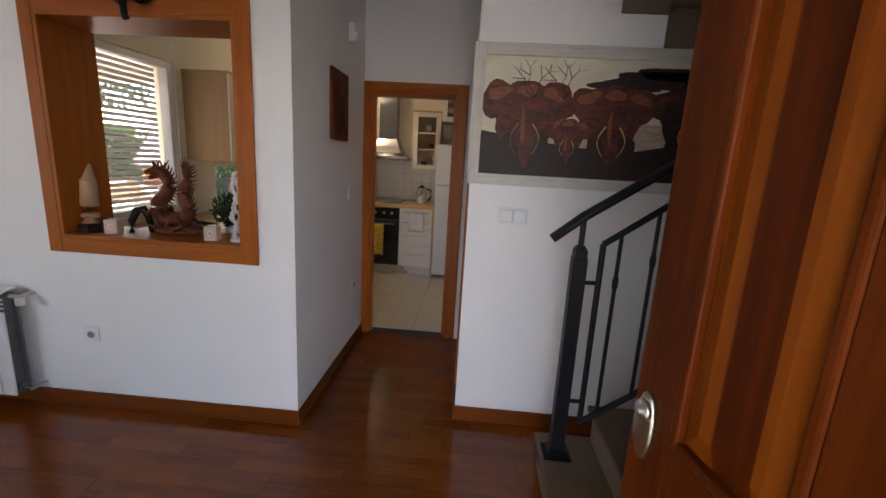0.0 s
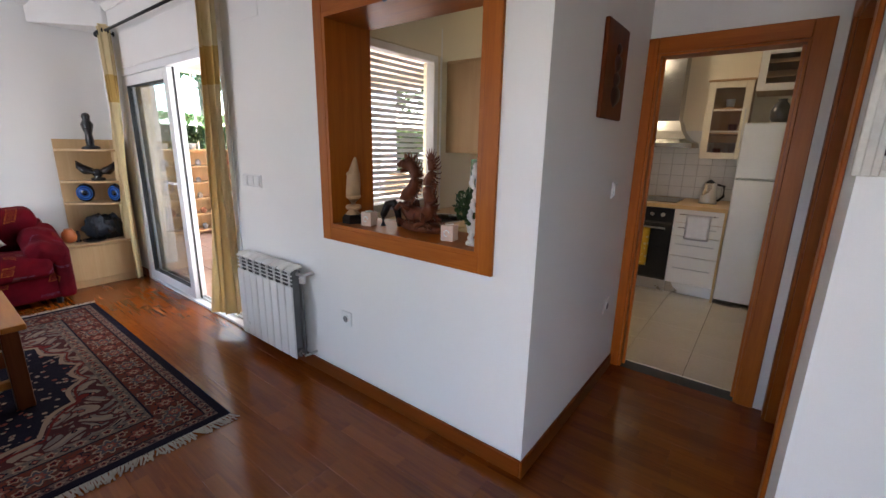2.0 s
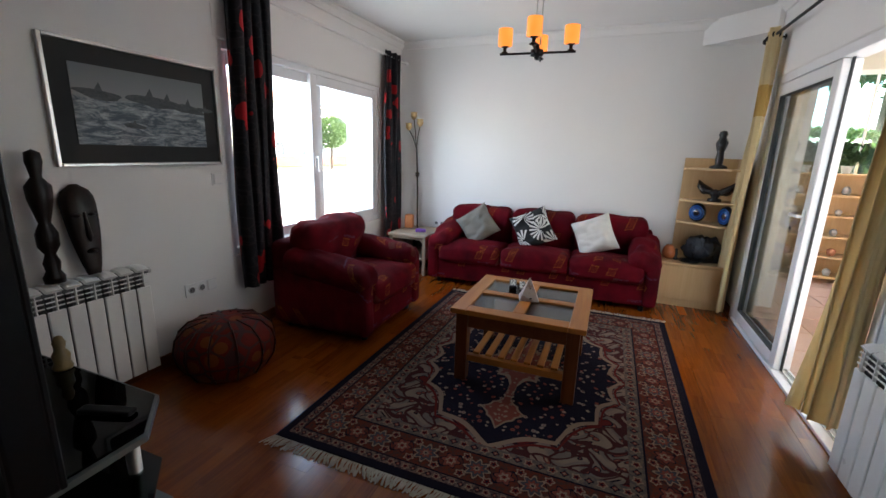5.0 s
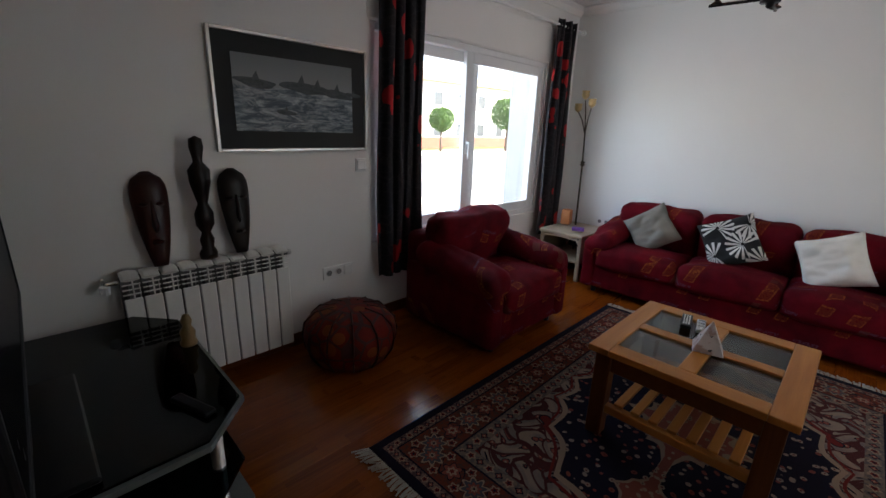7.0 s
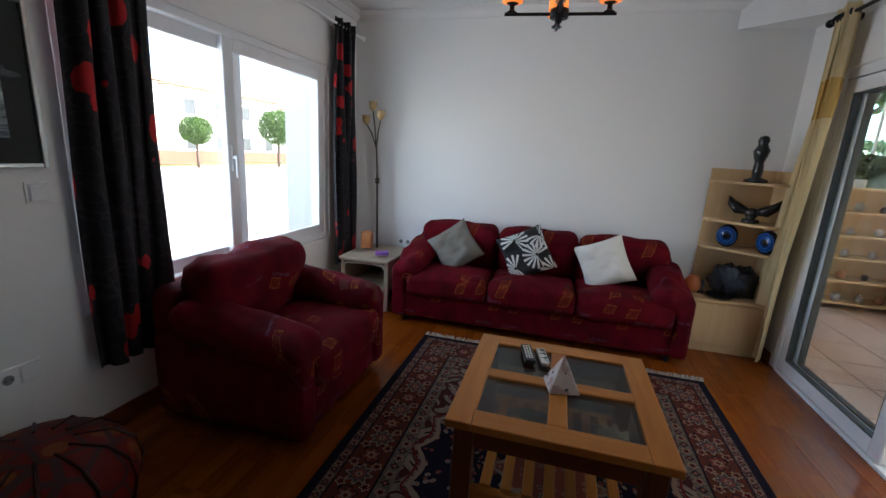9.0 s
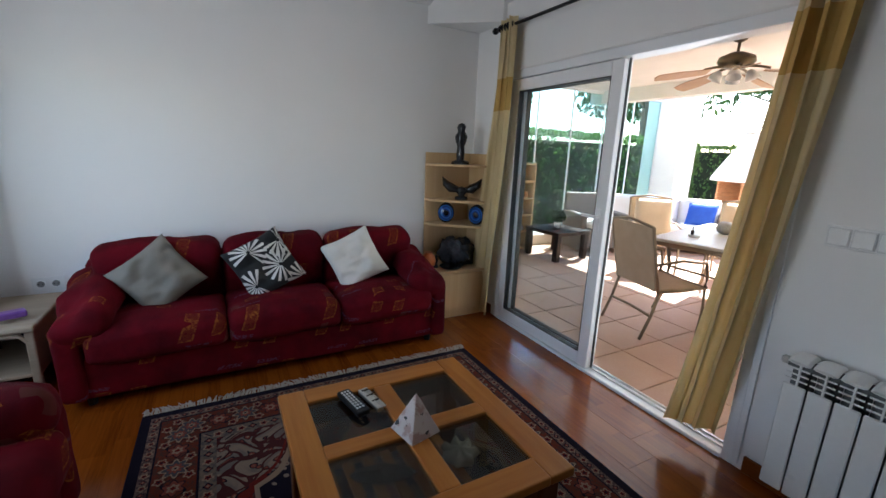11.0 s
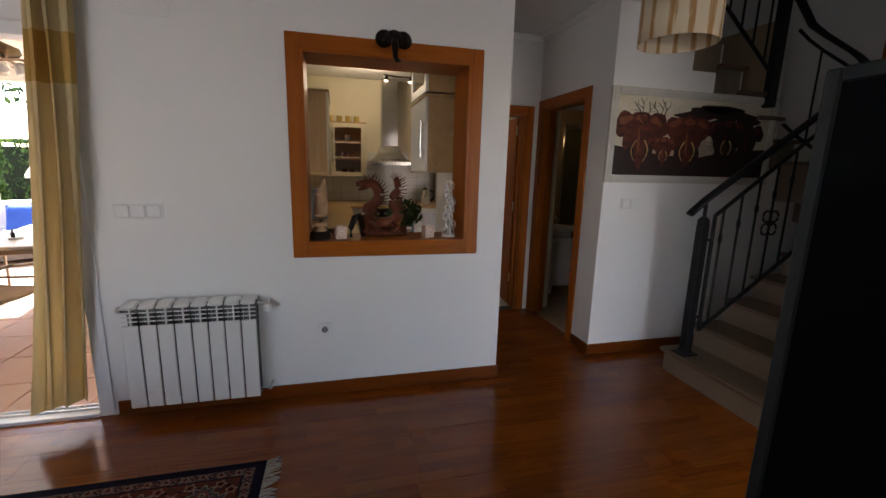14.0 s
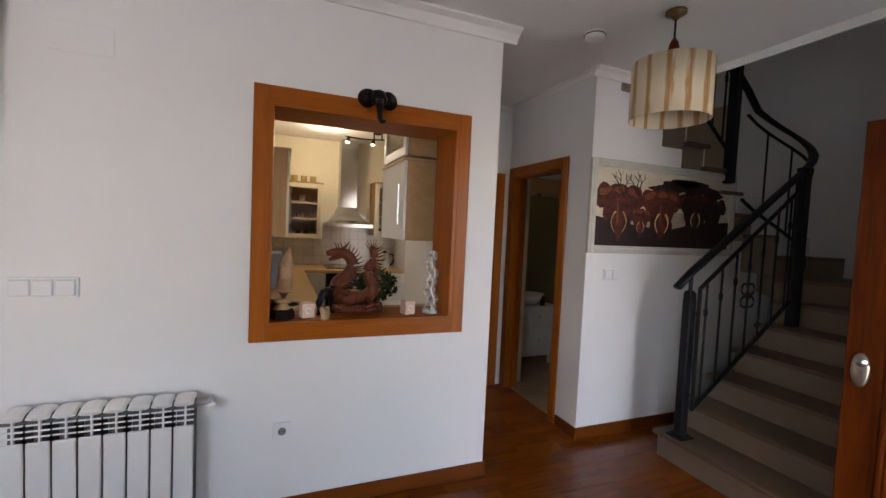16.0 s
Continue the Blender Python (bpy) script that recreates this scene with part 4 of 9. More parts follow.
def radiator(m, n, label, w=0.083, h=0.60, side=1):
    """Cast sectional radiator; local x along the wall, y out of it, z from the floor."""
    t = thing("radiator", m, label, "radiator")
    for i in range(n):
        x = (i - (n - 1) / 2) * w
        bm = bmesh.new()
        box(bm, x - w / 2 + 0.0035, x + w / 2 - 0.0035, 0.105, 0.117, 0.09, 0.09 + h - 0.125, 0.004)      # front plate
        core = bmesh.new()
        box(core, x - w / 2 + 0.003, x + w / 2 - 0.003, 0.035, 0.047, 0.09, 0.09 + h - 0.06)              # back plate
        box(core, x - 0.012, x + 0.012, 0.047, 0.104, 0.10, 0.09 + h - 0.05)                             # web
        lathe(core, [(0.026, -w / 2 + 0.001), (0.026, w / 2 - 0.001)], 10, pose(x, 0.075, 0.12, 0, 90, 0))
        lathe(core, [(0.026, -w / 2 + 0.001), (0.026, w / 2 - 0.001)], 10, pose(x, 0.075, 0.09 + h - 0.045, 0, 90, 0))
        pts = [(x, 0.037 + 0.08 * k / 8, 0.09 + h - 0.012 - 0.018 * (k / 8) ** 3) for k in range(9)]
        pipe(bm, pts, w / 2 - 0.003, 8, 0.26)
        # grille bars under the top
        for zz in (0.030, 0.054, 0.078):
            box(bm, x - w / 2 + 0.004, x + w / 2 - 0.004, 0.108, 0.113, 0.09 + h - 0.028 - zz, 0.09 + h - 0.022 - zz)
        for xx in (-0.006,):
            box(bm, x + xx - 0.003, x + xx + 0.003, 0.1, 0.116, 0.09 + h - 0.13, 0.09 + h - 0.03)
        part("column", core, RADSHADE, part("section", bm, RADW, t), "inner column with the radiator's inside shade in its grey")
    e = n * w / 2
    bm = bmesh.new()
    for sx in (-side,):
        tube(bm, (sx * e, 0.075, 0.09 + h - 0.045), (sx * (e + 0.03), 0.075, 0.09 + h - 0.045), 0.012)
        lathe(bm, [(0.0, 0), (0.018, 0.004), (0.018, 0.02), (0.0, 0.024)], 10, pose(sx * (e + 0.004), 0.075, 0.09 + h - 0.045, 0, 90 * sx, 0))
    part("air_vent", bm, STEEL, t, "small chrome bleed valve")
    v = new("valve")
    v.parent = t
    zt, e0, e1 = 0.09 + h - 0.045, side * e, side * (e + 0.055)
    bm = bmesh.new()
    tube(bm, (e0, 0.075, zt), (side * (e + 0.05), 0.075, zt), 0.011)
    pipe(bm, [(side * (e + 0.05), 0.075, zt), (e1, 0.06, zt), (e1, 0.0, zt)], 0.009, 8)
    part("valve_body", bm, STEEL, v)
    bm = bmesh.new()
    lathe(bm, [(0.016, 0), (0.022, 0.006), (0.020, 0.04), (0.0, 0.048)], 12, pose(e1, 0.075, zt - 0.005, 180, 0, 0))
    part("valve_head", bm, PLASTIC, v, "white plastic valve knob")
    bm = bmesh.new()
    tube(bm, (e0, 0.075, 0.12), (side * (e + 0.045), 0.075, 0.12), 0.011)
    pipe(bm, [(side * (e + 0.045), 0.085, 0.12), (side * (e + 0.05), 0.06, 0.12), (side * (e + 0.05), 0.0, 0.12)], 0.009, 8)
    part("return_pipe", bm, STEEL, v)
    return t


radiator(pose(-3.34, 2.70, 0, 0, 0, 180) @ pose(0, 0, 0), 8, "white sectional radiator under the wall switches", side=-1)
radiator(SOUTH @ pose(3.71, 0.0, 0, 0, 0, 0), 10, "white sectional radiator under the framed seascape", 0.081, 0.63)


def curtain(name, m, w0, w1, h, folds, mat, label, mat2=None, depth=0.045, lean=0.0, seed=0, flare=0.0):
    """A hanging curtain; local x across, y into the room, top at z=h. Narrows from w1 (bottom) to w0 (top)."""
    t = thing(name, m, label, "curtain")
    r = random.Random(seed)
    ph = [r.random() * 6 for _ in range(4)]
    nx, nz = folds * 10, 40

    def sheet(z0, z1, material, nm, off, k0, k1):
        bm = bmesh.new()
        rows = []
        for side in (0, 1):
            for j in range(k0, k1 + 1):
                z = j / nz
                w = w1 + (w0 - w1) * z ** 0.8
                row = []
                for i in range(nx + 1):
                    u = i / nx
                    a = u * folds * 2 * math.pi
                    amp = depth * (0.75 + 0.35 * math.sin(ph[0] + 3 * z + 5 * u))
                    x = (u - 0.5) * w + lean * (1 - z) ** 1.5 + 0.012 * math.sin(a * 2 + ph[1] + 2 * z)
                    y = amp * math.sin(a + 0.7 * math.sin(ph[2] + 2.5 * z)) + 0.010 * math.sin(7 * z + ph[3] + 9 * u) + flare * (1 - z) ** 2 * (u - 0.3)
                    row.append(bm.verts.new((x, y + off + side * 0.003, z0 + (z1 - z0) * z)))
                rows.append(row)
        n = k1 - k0 + 1
        for s in (0, 1):
            for j in range(n - 1):
                a, b = rows[s * n + j], rows[s * n + j + 1]
                for i in range(nx):
                    bm.faces.new((a[i], a[i + 1], b[i + 1], b[i]) if s else (a[i], b[i], b[i + 1], a[i + 1]))
        f, g2 = [rows[j] for j in range(n)], [rows[n + j] for j in range(n)]
        for j in range(n - 1):
            bm.faces.new((f[j][0], g2[j][0], g2[j + 1][0], f[j + 1][0]))
            bm.faces.new((f[j][nx], f[j + 1][nx], g2[j + 1][nx], g2[j][nx]))
        part(nm, bm, material, t, smooth=True)
    if mat2:
        sheet(0.03, h, mat, "lower_cloth", 0, 0, 29)
        sheet(0.03, h, mat2, "band", 0, 29, 33)
        sheet(0.03, h, mat, "upper_cloth", 0, 33, 40)
    else:
        sheet(0.03, h, mat, "cloth", 0, 0, nz)
    for i in range(folds * 2):
        x = ((i + 0.5) / (folds * 2) - 0.5) * w0
        bm = bmesh.new()
        lathe(bm, [(0.026, -0.004), (0.03, 0.0), (0.026, 0.004)], 14, pose(x, 0, h - 0.05, 0, 90, 0))
        part("eyelet", bm, BLACKM, t)
    return t


def thin_cloth(name, a, b, trans):
    g = Graph(name)
    c = g.coords((1, 1, 0.15))
    n = g.noise(c, 90.0, 3.0)
    w = g.noise(g.coords(), 500.0, 2.0)
    col = g.mix(n, a, b)
    g.bump(w, 0.2, 0.001)
    g.set(Base_Color=col, Roughness=0.75)
    tr = g.n.new("ShaderNodeBsdfTranslucent")
    g.l.new(col, tr.inputs[0])
    mx = g.n.new("ShaderNodeMixShader")
    mx.inputs[0].default_value = trans
    g.l.new(g.b.outputs[0], mx.inputs[1])
    g.l.new(tr.outputs[0], mx.inputs[2])
    g.l.new(mx.outputs[0], g.n["Material Output"].inputs[0])
    return g.m


GOLDC = thin_cloth("gold_yellow_curtain_voile", (0.72, 0.57, 0.29), (0.79, 0.67, 0.42), 0.40)
GOLDB = thin_cloth("deeper_gold_curtain_band", (0.55, 0.33, 0.08), (0.62, 0.40, 0.12), 0.2)


def dark_floral():
    g = Graph("black_curtain_with_red_blooms")
    c = g.coords()
    x, y, z = g.xyz(c)
    v = g.vec(g.f('MULTIPLY', x, 2.2), 0.0, z)
    d = g.voronoi(v, 4.6)
    n = g.noise(c, 14.0, 3.0)
    k = g.f('LESS_THAN', g.f('ADD', d, g.f('MULTIPLY', n, 0.25)), 0.43)
    leaf = g.f('LESS_THAN', g.voronoi(g.vec(g.f('MULTIPLY', x, 9.0), 0.0, g.f('MULTIPLY', z, 9.0)), 1.4, 'DISTANCE_TO_EDGE'), 0.04)
    col = g.mix(g.f('MULTIPLY', leaf, 0.5), (0.006, 0.005, 0.008), (0.035, 0.03, 0.035))
    col = g.mix(k, col, (0.42, 0.008, 0.012))
    g.bump(g.noise(c, 400.0, 2.0), 0.2, 0.001)
    g.set(Base_Color=col, Roughness=0.8)
    return g.m


FLORAL = dark_floral()
curtain("curtain", pose(-5.79, 2.60, 0), 0.20, 0.30, 2.40, 3, GOLDC, "gold-yellow eyelet curtain drawn to the room corner", GOLDB, 0.04, -0.17, 1)
curtain("curtain", pose(-3.80, 2.61, 0.09), 0.19, 0.19, 2.31, 3, GOLDC, "gold-yellow eyelet curtain gathered beside the open patio door", GOLDB, 0.04, -0.20, 5, 0.12)
curtain("curtain", SOUTH @ pose(2.42, 0.09, 0.33), 0.36, 0.37, 2.12, 4, FLORAL, "black curtain with red flowers drawn beside the window", None, 0.04, 0, 7)
curtain("curtain", SOUTH @ pose(0.38, 0.09, 0.33), 0.34, 0.37, 2.12, 3, FLORAL, "black curtain with red flowers hanging in the corner", None, 0.035, 0, 9)


def curtain_rod(m, length, mat, label):
    t = thing("curtain_rod", m, label, "curtain rod")
    bm = bmesh.new()
    tube(bm, (-length / 2, 0, 0), (length / 2, 0, 0), 0.011, seg=14)
    part("rod", bm, mat, t, smooth=True)
    for sx in (-1, 1):
        bm = bmesh.new()
        lathe(bm, [(0.011, 0), (0.02, 0.004), (0.026, 0.02), (0.018, 0.04), (0.0, 0.05)], 14, pose(sx * length / 2, 0, 0, 0, 90 * sx, 0))
        part("finial", bm, mat, t, smooth=True)
        bm = bmesh.new()
        tube(bm, (sx * (length / 2 - 0.12), 0.005, 0), (sx * (length / 2 - 0.12), 0.09, 0), 0.008)
        lathe(bm, [(0.022, 0), (0.022, 0.006)], 12, pose(sx * (length / 2 - 0.12), 0.085, 0, -90, 0, 0))
        part("bracket", bm, mat, t)


curtain_rod(pose(-4.80, 2.60, 2.35), 2.26, BLACKM, "dark metal curtain rod over the patio door")
curtain_rod(SOUTH @ pose(1.40, 0.09, 2.40, 0, 0, 180), 2.66, TRIMW, "pale metal curtain rod over the street window")

# ---- stairs ----
RISE, TREAD = 0.172, 0.245
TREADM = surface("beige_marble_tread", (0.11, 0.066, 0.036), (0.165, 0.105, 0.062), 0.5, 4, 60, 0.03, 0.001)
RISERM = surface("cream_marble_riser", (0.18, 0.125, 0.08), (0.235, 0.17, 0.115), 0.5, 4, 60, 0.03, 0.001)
stairs = thing("staircase", (-0.25, 2.1, 0), "marble staircase turning back on itself beside the pier", "staircase", kind="structure")
SX, SY, SZ = -0.25, 2.1, 0.0


def stair_part(name, bm, mat):
    ob = part(name, bm, mat, stairs)
    ob.matrix_parent_inverse = pose(-SX, -SY, -SZ)
    return ob


for i in range(5):
    x0 = -0.25 + TREAD * i
    z = RISE * (i + 1)
    bm = bmesh.new()
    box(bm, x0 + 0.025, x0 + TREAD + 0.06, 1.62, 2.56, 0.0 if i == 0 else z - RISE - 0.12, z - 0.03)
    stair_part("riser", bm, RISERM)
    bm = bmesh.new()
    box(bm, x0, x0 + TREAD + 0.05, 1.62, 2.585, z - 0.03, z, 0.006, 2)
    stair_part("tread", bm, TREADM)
cx, cy = 1.0, 2.62
corners = [(1.0, 1.62), (1.95, 1.62), (1.95, 2.62), (1.95, 3.75), (1.0, 3.75)]
for i in range(4):
    z = RISE * (6 + i)
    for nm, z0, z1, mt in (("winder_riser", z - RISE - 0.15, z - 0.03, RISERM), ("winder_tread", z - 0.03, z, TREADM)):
        bm = bmesh.new()
        a, b = corners[i], corners[i + 1]
        pts = [(cx, cy), a, b]
        lo_ = [bm.verts.new((p[0], p[1], z0)) for p in pts]
        hi_ = [bm.verts.new((p[0], p[1], z1)) for p in pts]
        for k in range(3):
            bm.faces.new((lo_[k], lo_[(k + 1) % 3], hi_[(k + 1) % 3], hi_[k]))
        bm.faces.new(list(reversed(lo_)))
        bm.faces.new(hi_)
        stair_part(nm, bm, mt)
for i in range(8):
    z = RISE * (10 + i)
    x1 = 1.12 - 0.215 * i
    bm = bmesh.new()
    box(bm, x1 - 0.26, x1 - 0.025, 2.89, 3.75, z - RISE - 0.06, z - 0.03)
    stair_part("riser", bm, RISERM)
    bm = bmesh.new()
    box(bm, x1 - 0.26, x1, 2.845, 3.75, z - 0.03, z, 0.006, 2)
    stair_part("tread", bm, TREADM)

# wall under the upper flight: stepped along its top
xs_ = [-0.53] + sorted([1.12 - 0.215 * i - 0.01 for i in range(8)]) + [1.95]
def over(x, y, z):
    if x > 1.1:
        return z > RISE * 9
    if x < -0.36:
        return False
    return z > RISE * (10 + max(0, min(7, int((1.11 - x) / 0.215)))) - 0.03
zs_ = [0.0] + [RISE * 9] + [RISE * (10 + i) - 0.03 for i in range(8)] + [3.3]
bm = cells(sorted(set(xs_)), [2.89, 2.99], sorted(set(zs_)), over)
solid("wall_under_stairs", bm, WALL, "white wall stepping up beneath the upper stair flight")
wall("wall_stair_south", 0.1, 2.1, 1.47, 1.62, 0, 5.2, label="grey-white stairwell wall")
wall("wall_stair_east", 1.95, 2.1, 1.62, 3.75, 0, 5.2, along='y', label="grey-white stairwell wall")
wall("wall_stair_north_low", 1.0, 1.95, 3.75, 3.9, 0.0, 2.0, label="grey-white stairwell wall behind the landing")
wall("wall_stair_north", -0.6, 2.1, 3.75, 3.9, 2.0, 5.2, label="grey-white stairwell wall")
wall("wall_upper_front", -0.10, -0.0, 1.62, 2.89, H + 0.2, 5.2, along='y', label="white wall of the upper landing")
wall("wall_upper_west", -0.75, -0.65, 2.8, 3.9, H + 0.2, 5.2, along='y', label="white wall of the upper landing")
wall("wall_entry_east", 0.1, 0.25, 0.66, 1.47, 0, H, along='y')
# unseen upper walls and lid, added to stop sky light leaking down the stairs
wall("wall_stair_upper_west", -0.95, -0.8, 1.4, 4.0, H + 0.2, 5.2, along='y', label="unseen upper wall keeping sky light off the landing")
wall("wall_stair_upper_south", -0.8, 0.1, 1.47, 1.62, H + 0.2, 5.2, label="unseen upper wall keeping sky light out over the hall")
solid("ceiling_stair_block", box(bmesh.new(), -0.95, 2.2, 1.4, 4.0, 5.2, 5.3), CEIL, "unseen white lid keeping sky light out of the stairwell", "ceiling")
solid("door_upper", box(bmesh.new(), -0.645, -0.60, 2.95, 3.7, 3.1, 5.0), OAK, "orange wooden door on the upper landing", "door")
cornice("trim_stairwell_edge", 1.25, pose(0.0, 2.86, H, 0, 0, -90), 0.05)


def baluster_panel(t, a, b, n, zt, zb, ornament=None):
    """Square bars between two points (x, y, z of the stair line); rails zb and zt above it."""
    a, b = Vector(a), Vector(b)
    up = Vector((0, 0, 1))
    for nm, zz, r in (("top_rail", zt, 0.014), ("bottom_rail", zb, 0.014)):
        bm = bmesh.new()
        pipe(bm, [a + up * zz, b + up * zz], r, 8)
        part(nm, bm, BLACKM, t)
    for k in range(n):
        p = a.lerp(b, (k + 0.5) / n)
        bm = bmesh.new()
        pipe(bm, [p + up * zb, p + up * zt], 0.0085, 6)
        mid = p + up * ((zt + zb) / 2)
        lathe(bm, [(0.0085, -0.03), (0.013, -0.015), (0.013, 0.015), (0.0085, 0.03)], 8, Matrix.Translation(mid + up * 0.2))
        part("baluster", bm, BLACKM, t)
        if ornament == k:
            bm = bmesh.new()
            for s in (-1, 1):
                for dz in (-0.045, 0.045):
                    cxx = mid + Vector((s * 0.032, 0, dz))
                    pipe(bm, [cxx + Vector((0.036 * math.cos(q * 0.6), 0, 0.04 * math.sin(q * 0.6))) for q in range(11)], 0.007, 6)
            lathe(bm, [(0.0, -0.03), (0.022, -0.012), (0.022, 0.012), (0.0, 0.03)], 10, Matrix.Translation(mid))
            part("scroll_ornament", bm, BLACKM, t, "scrolled iron rosette")


def stair_railing():
    t = thing("stair_railing", (0, 0, 0), "black wrought-iron stair railing with a scrolled rosette", "railing")
    y = 2.44
    p0, p1 = (-0.17, y, 0.172), (0.93, y, 0.99)
    # lower newel with foot plate, upper newel
    bm = bmesh.new()
    box(bm, -0.17 - 0.03, -0.17 + 0.03, y - 0.03, y + 0.03, 0.172, 1.10, 0.006)
    lathe(bm, [(0.036, 0.0), (0.036, 0.03), (0.02, 0.05)], 4, pose(-0.17, y, 1.10, 0, 0, 45))
    part("newel_post", bm, BLACKM, t)
    bm = bmesh.new()
    box(bm, -0.23, -0.11, y - 0.055, y + 0.055, 0.172, 0.182)
    box(bm, -0.21, -0.13, y - 0.04, y + 0.04, 0.182, 0.205, 0.008)
    part("foot_plate", bm, BLACKM, t)
    bm = bmesh.new()
    pipe(bm, [(-0.17, y, 1.12), (-0.17, y, 1.27)], 0.012, 8)
    part("rail_support", bm, BLACKM, t)
    bm = bmesh.new()
    box(bm, 0.93 - 0.035, 0.93 + 0.035, y - 0.035, y + 0.035, 0.86, 2.05, 0.006)
    part("newel_post", bm, BLACKM, t)
    s = (p1[2] - p0[2]) / (p1[0] - p0[0])
    a = (p0[0] + 0.09, y, p0[2] + 0.09 * s)
    b = (p1[0] - 0.05, y, p1[2] - 0.05 * s)
    baluster_panel(t, a, b, 7, 0.92, 0.10, 3)
    for q in (a, b):
        bm = bmesh.new()
        pipe(bm, [(q[0], y, q[2] + 0.10), (q[0], y, q[2] + 0.92)], 0.013, 8)
        part("panel_post", bm, BLACKM, t)
    for zz in (0.25, 0.80):
        bm = bmesh.new()
        pipe(bm, [(-0.17, y, 0.172 + zz + 0.02), (a[0], y, 0.172 + zz + 0.02)], 0.009, 6)
        part("bracket", bm, BLACKM, t)
    # handrail: straight up the first flight, curling round the turn, back along the second
    pts = [Vector((-0.29, y, 1.17)), Vector((-0.17, y, 1.27)), Vector((0.93, y, 2.03))]
    for k in range(1, 9):
        w = math.pi * k / 9
        pts.append(Vector((0.93 + 0.30 * math.sin(w), y + 0.22 * (1 - math.cos(w)), 2.03 + 0.62 * k / 9)))
    pts += [Vector((0.86, 2.85, 2.72)), Vector((0.55, 2.85, 2.98)), Vector((-0.2, 2.85, 3.6))]
    bm = bmesh.new()
    pipe(bm, pts, 0.032, 10, 0.6)
    part("handrail", bm, BLACKM, t, smooth=True)
    # curved infill round the turn
    low = [Vector((0.93 + 0.30 * math.sin(math.pi * k / 9), y + 0.22 * (1 - math.cos(math.pi * k / 9)), 1.22 + 0.62 * k / 9)) for k in range(10)]
    bm = bmesh.new()
    pipe(bm, low, 0.014, 8)
    part("curved_bottom_rail", bm, BLACKM, t, smooth=True)
    bm = bmesh.new()
    pipe(bm, [p + Vector((0, 0, 0.70)) for p in low], 0.012, 8)
    part("curved_top_rail", bm, BLACKM, t, smooth=True)
    for k in range(1, 9, 2):
        bm = bmesh.new()
        pipe(bm, [low[k], low[k] + Vector((0, 0, 0.70))], 0.0085, 6)
        part("baluster", bm, BLACKM, t)
    bm = bmesh.new()
    box(bm, 0.71 - 0.035, 0.71 + 0.035, 2.815, 2.885, 1.95, 2.92, 0.006)
    part("newel_post", bm, BLACKM, t)
    baluster_panel(t, (0.66, 2.85, 2.10), (-0.1, 2.85, 2.72), 6, 0.72, 0.12)


stair_railing()


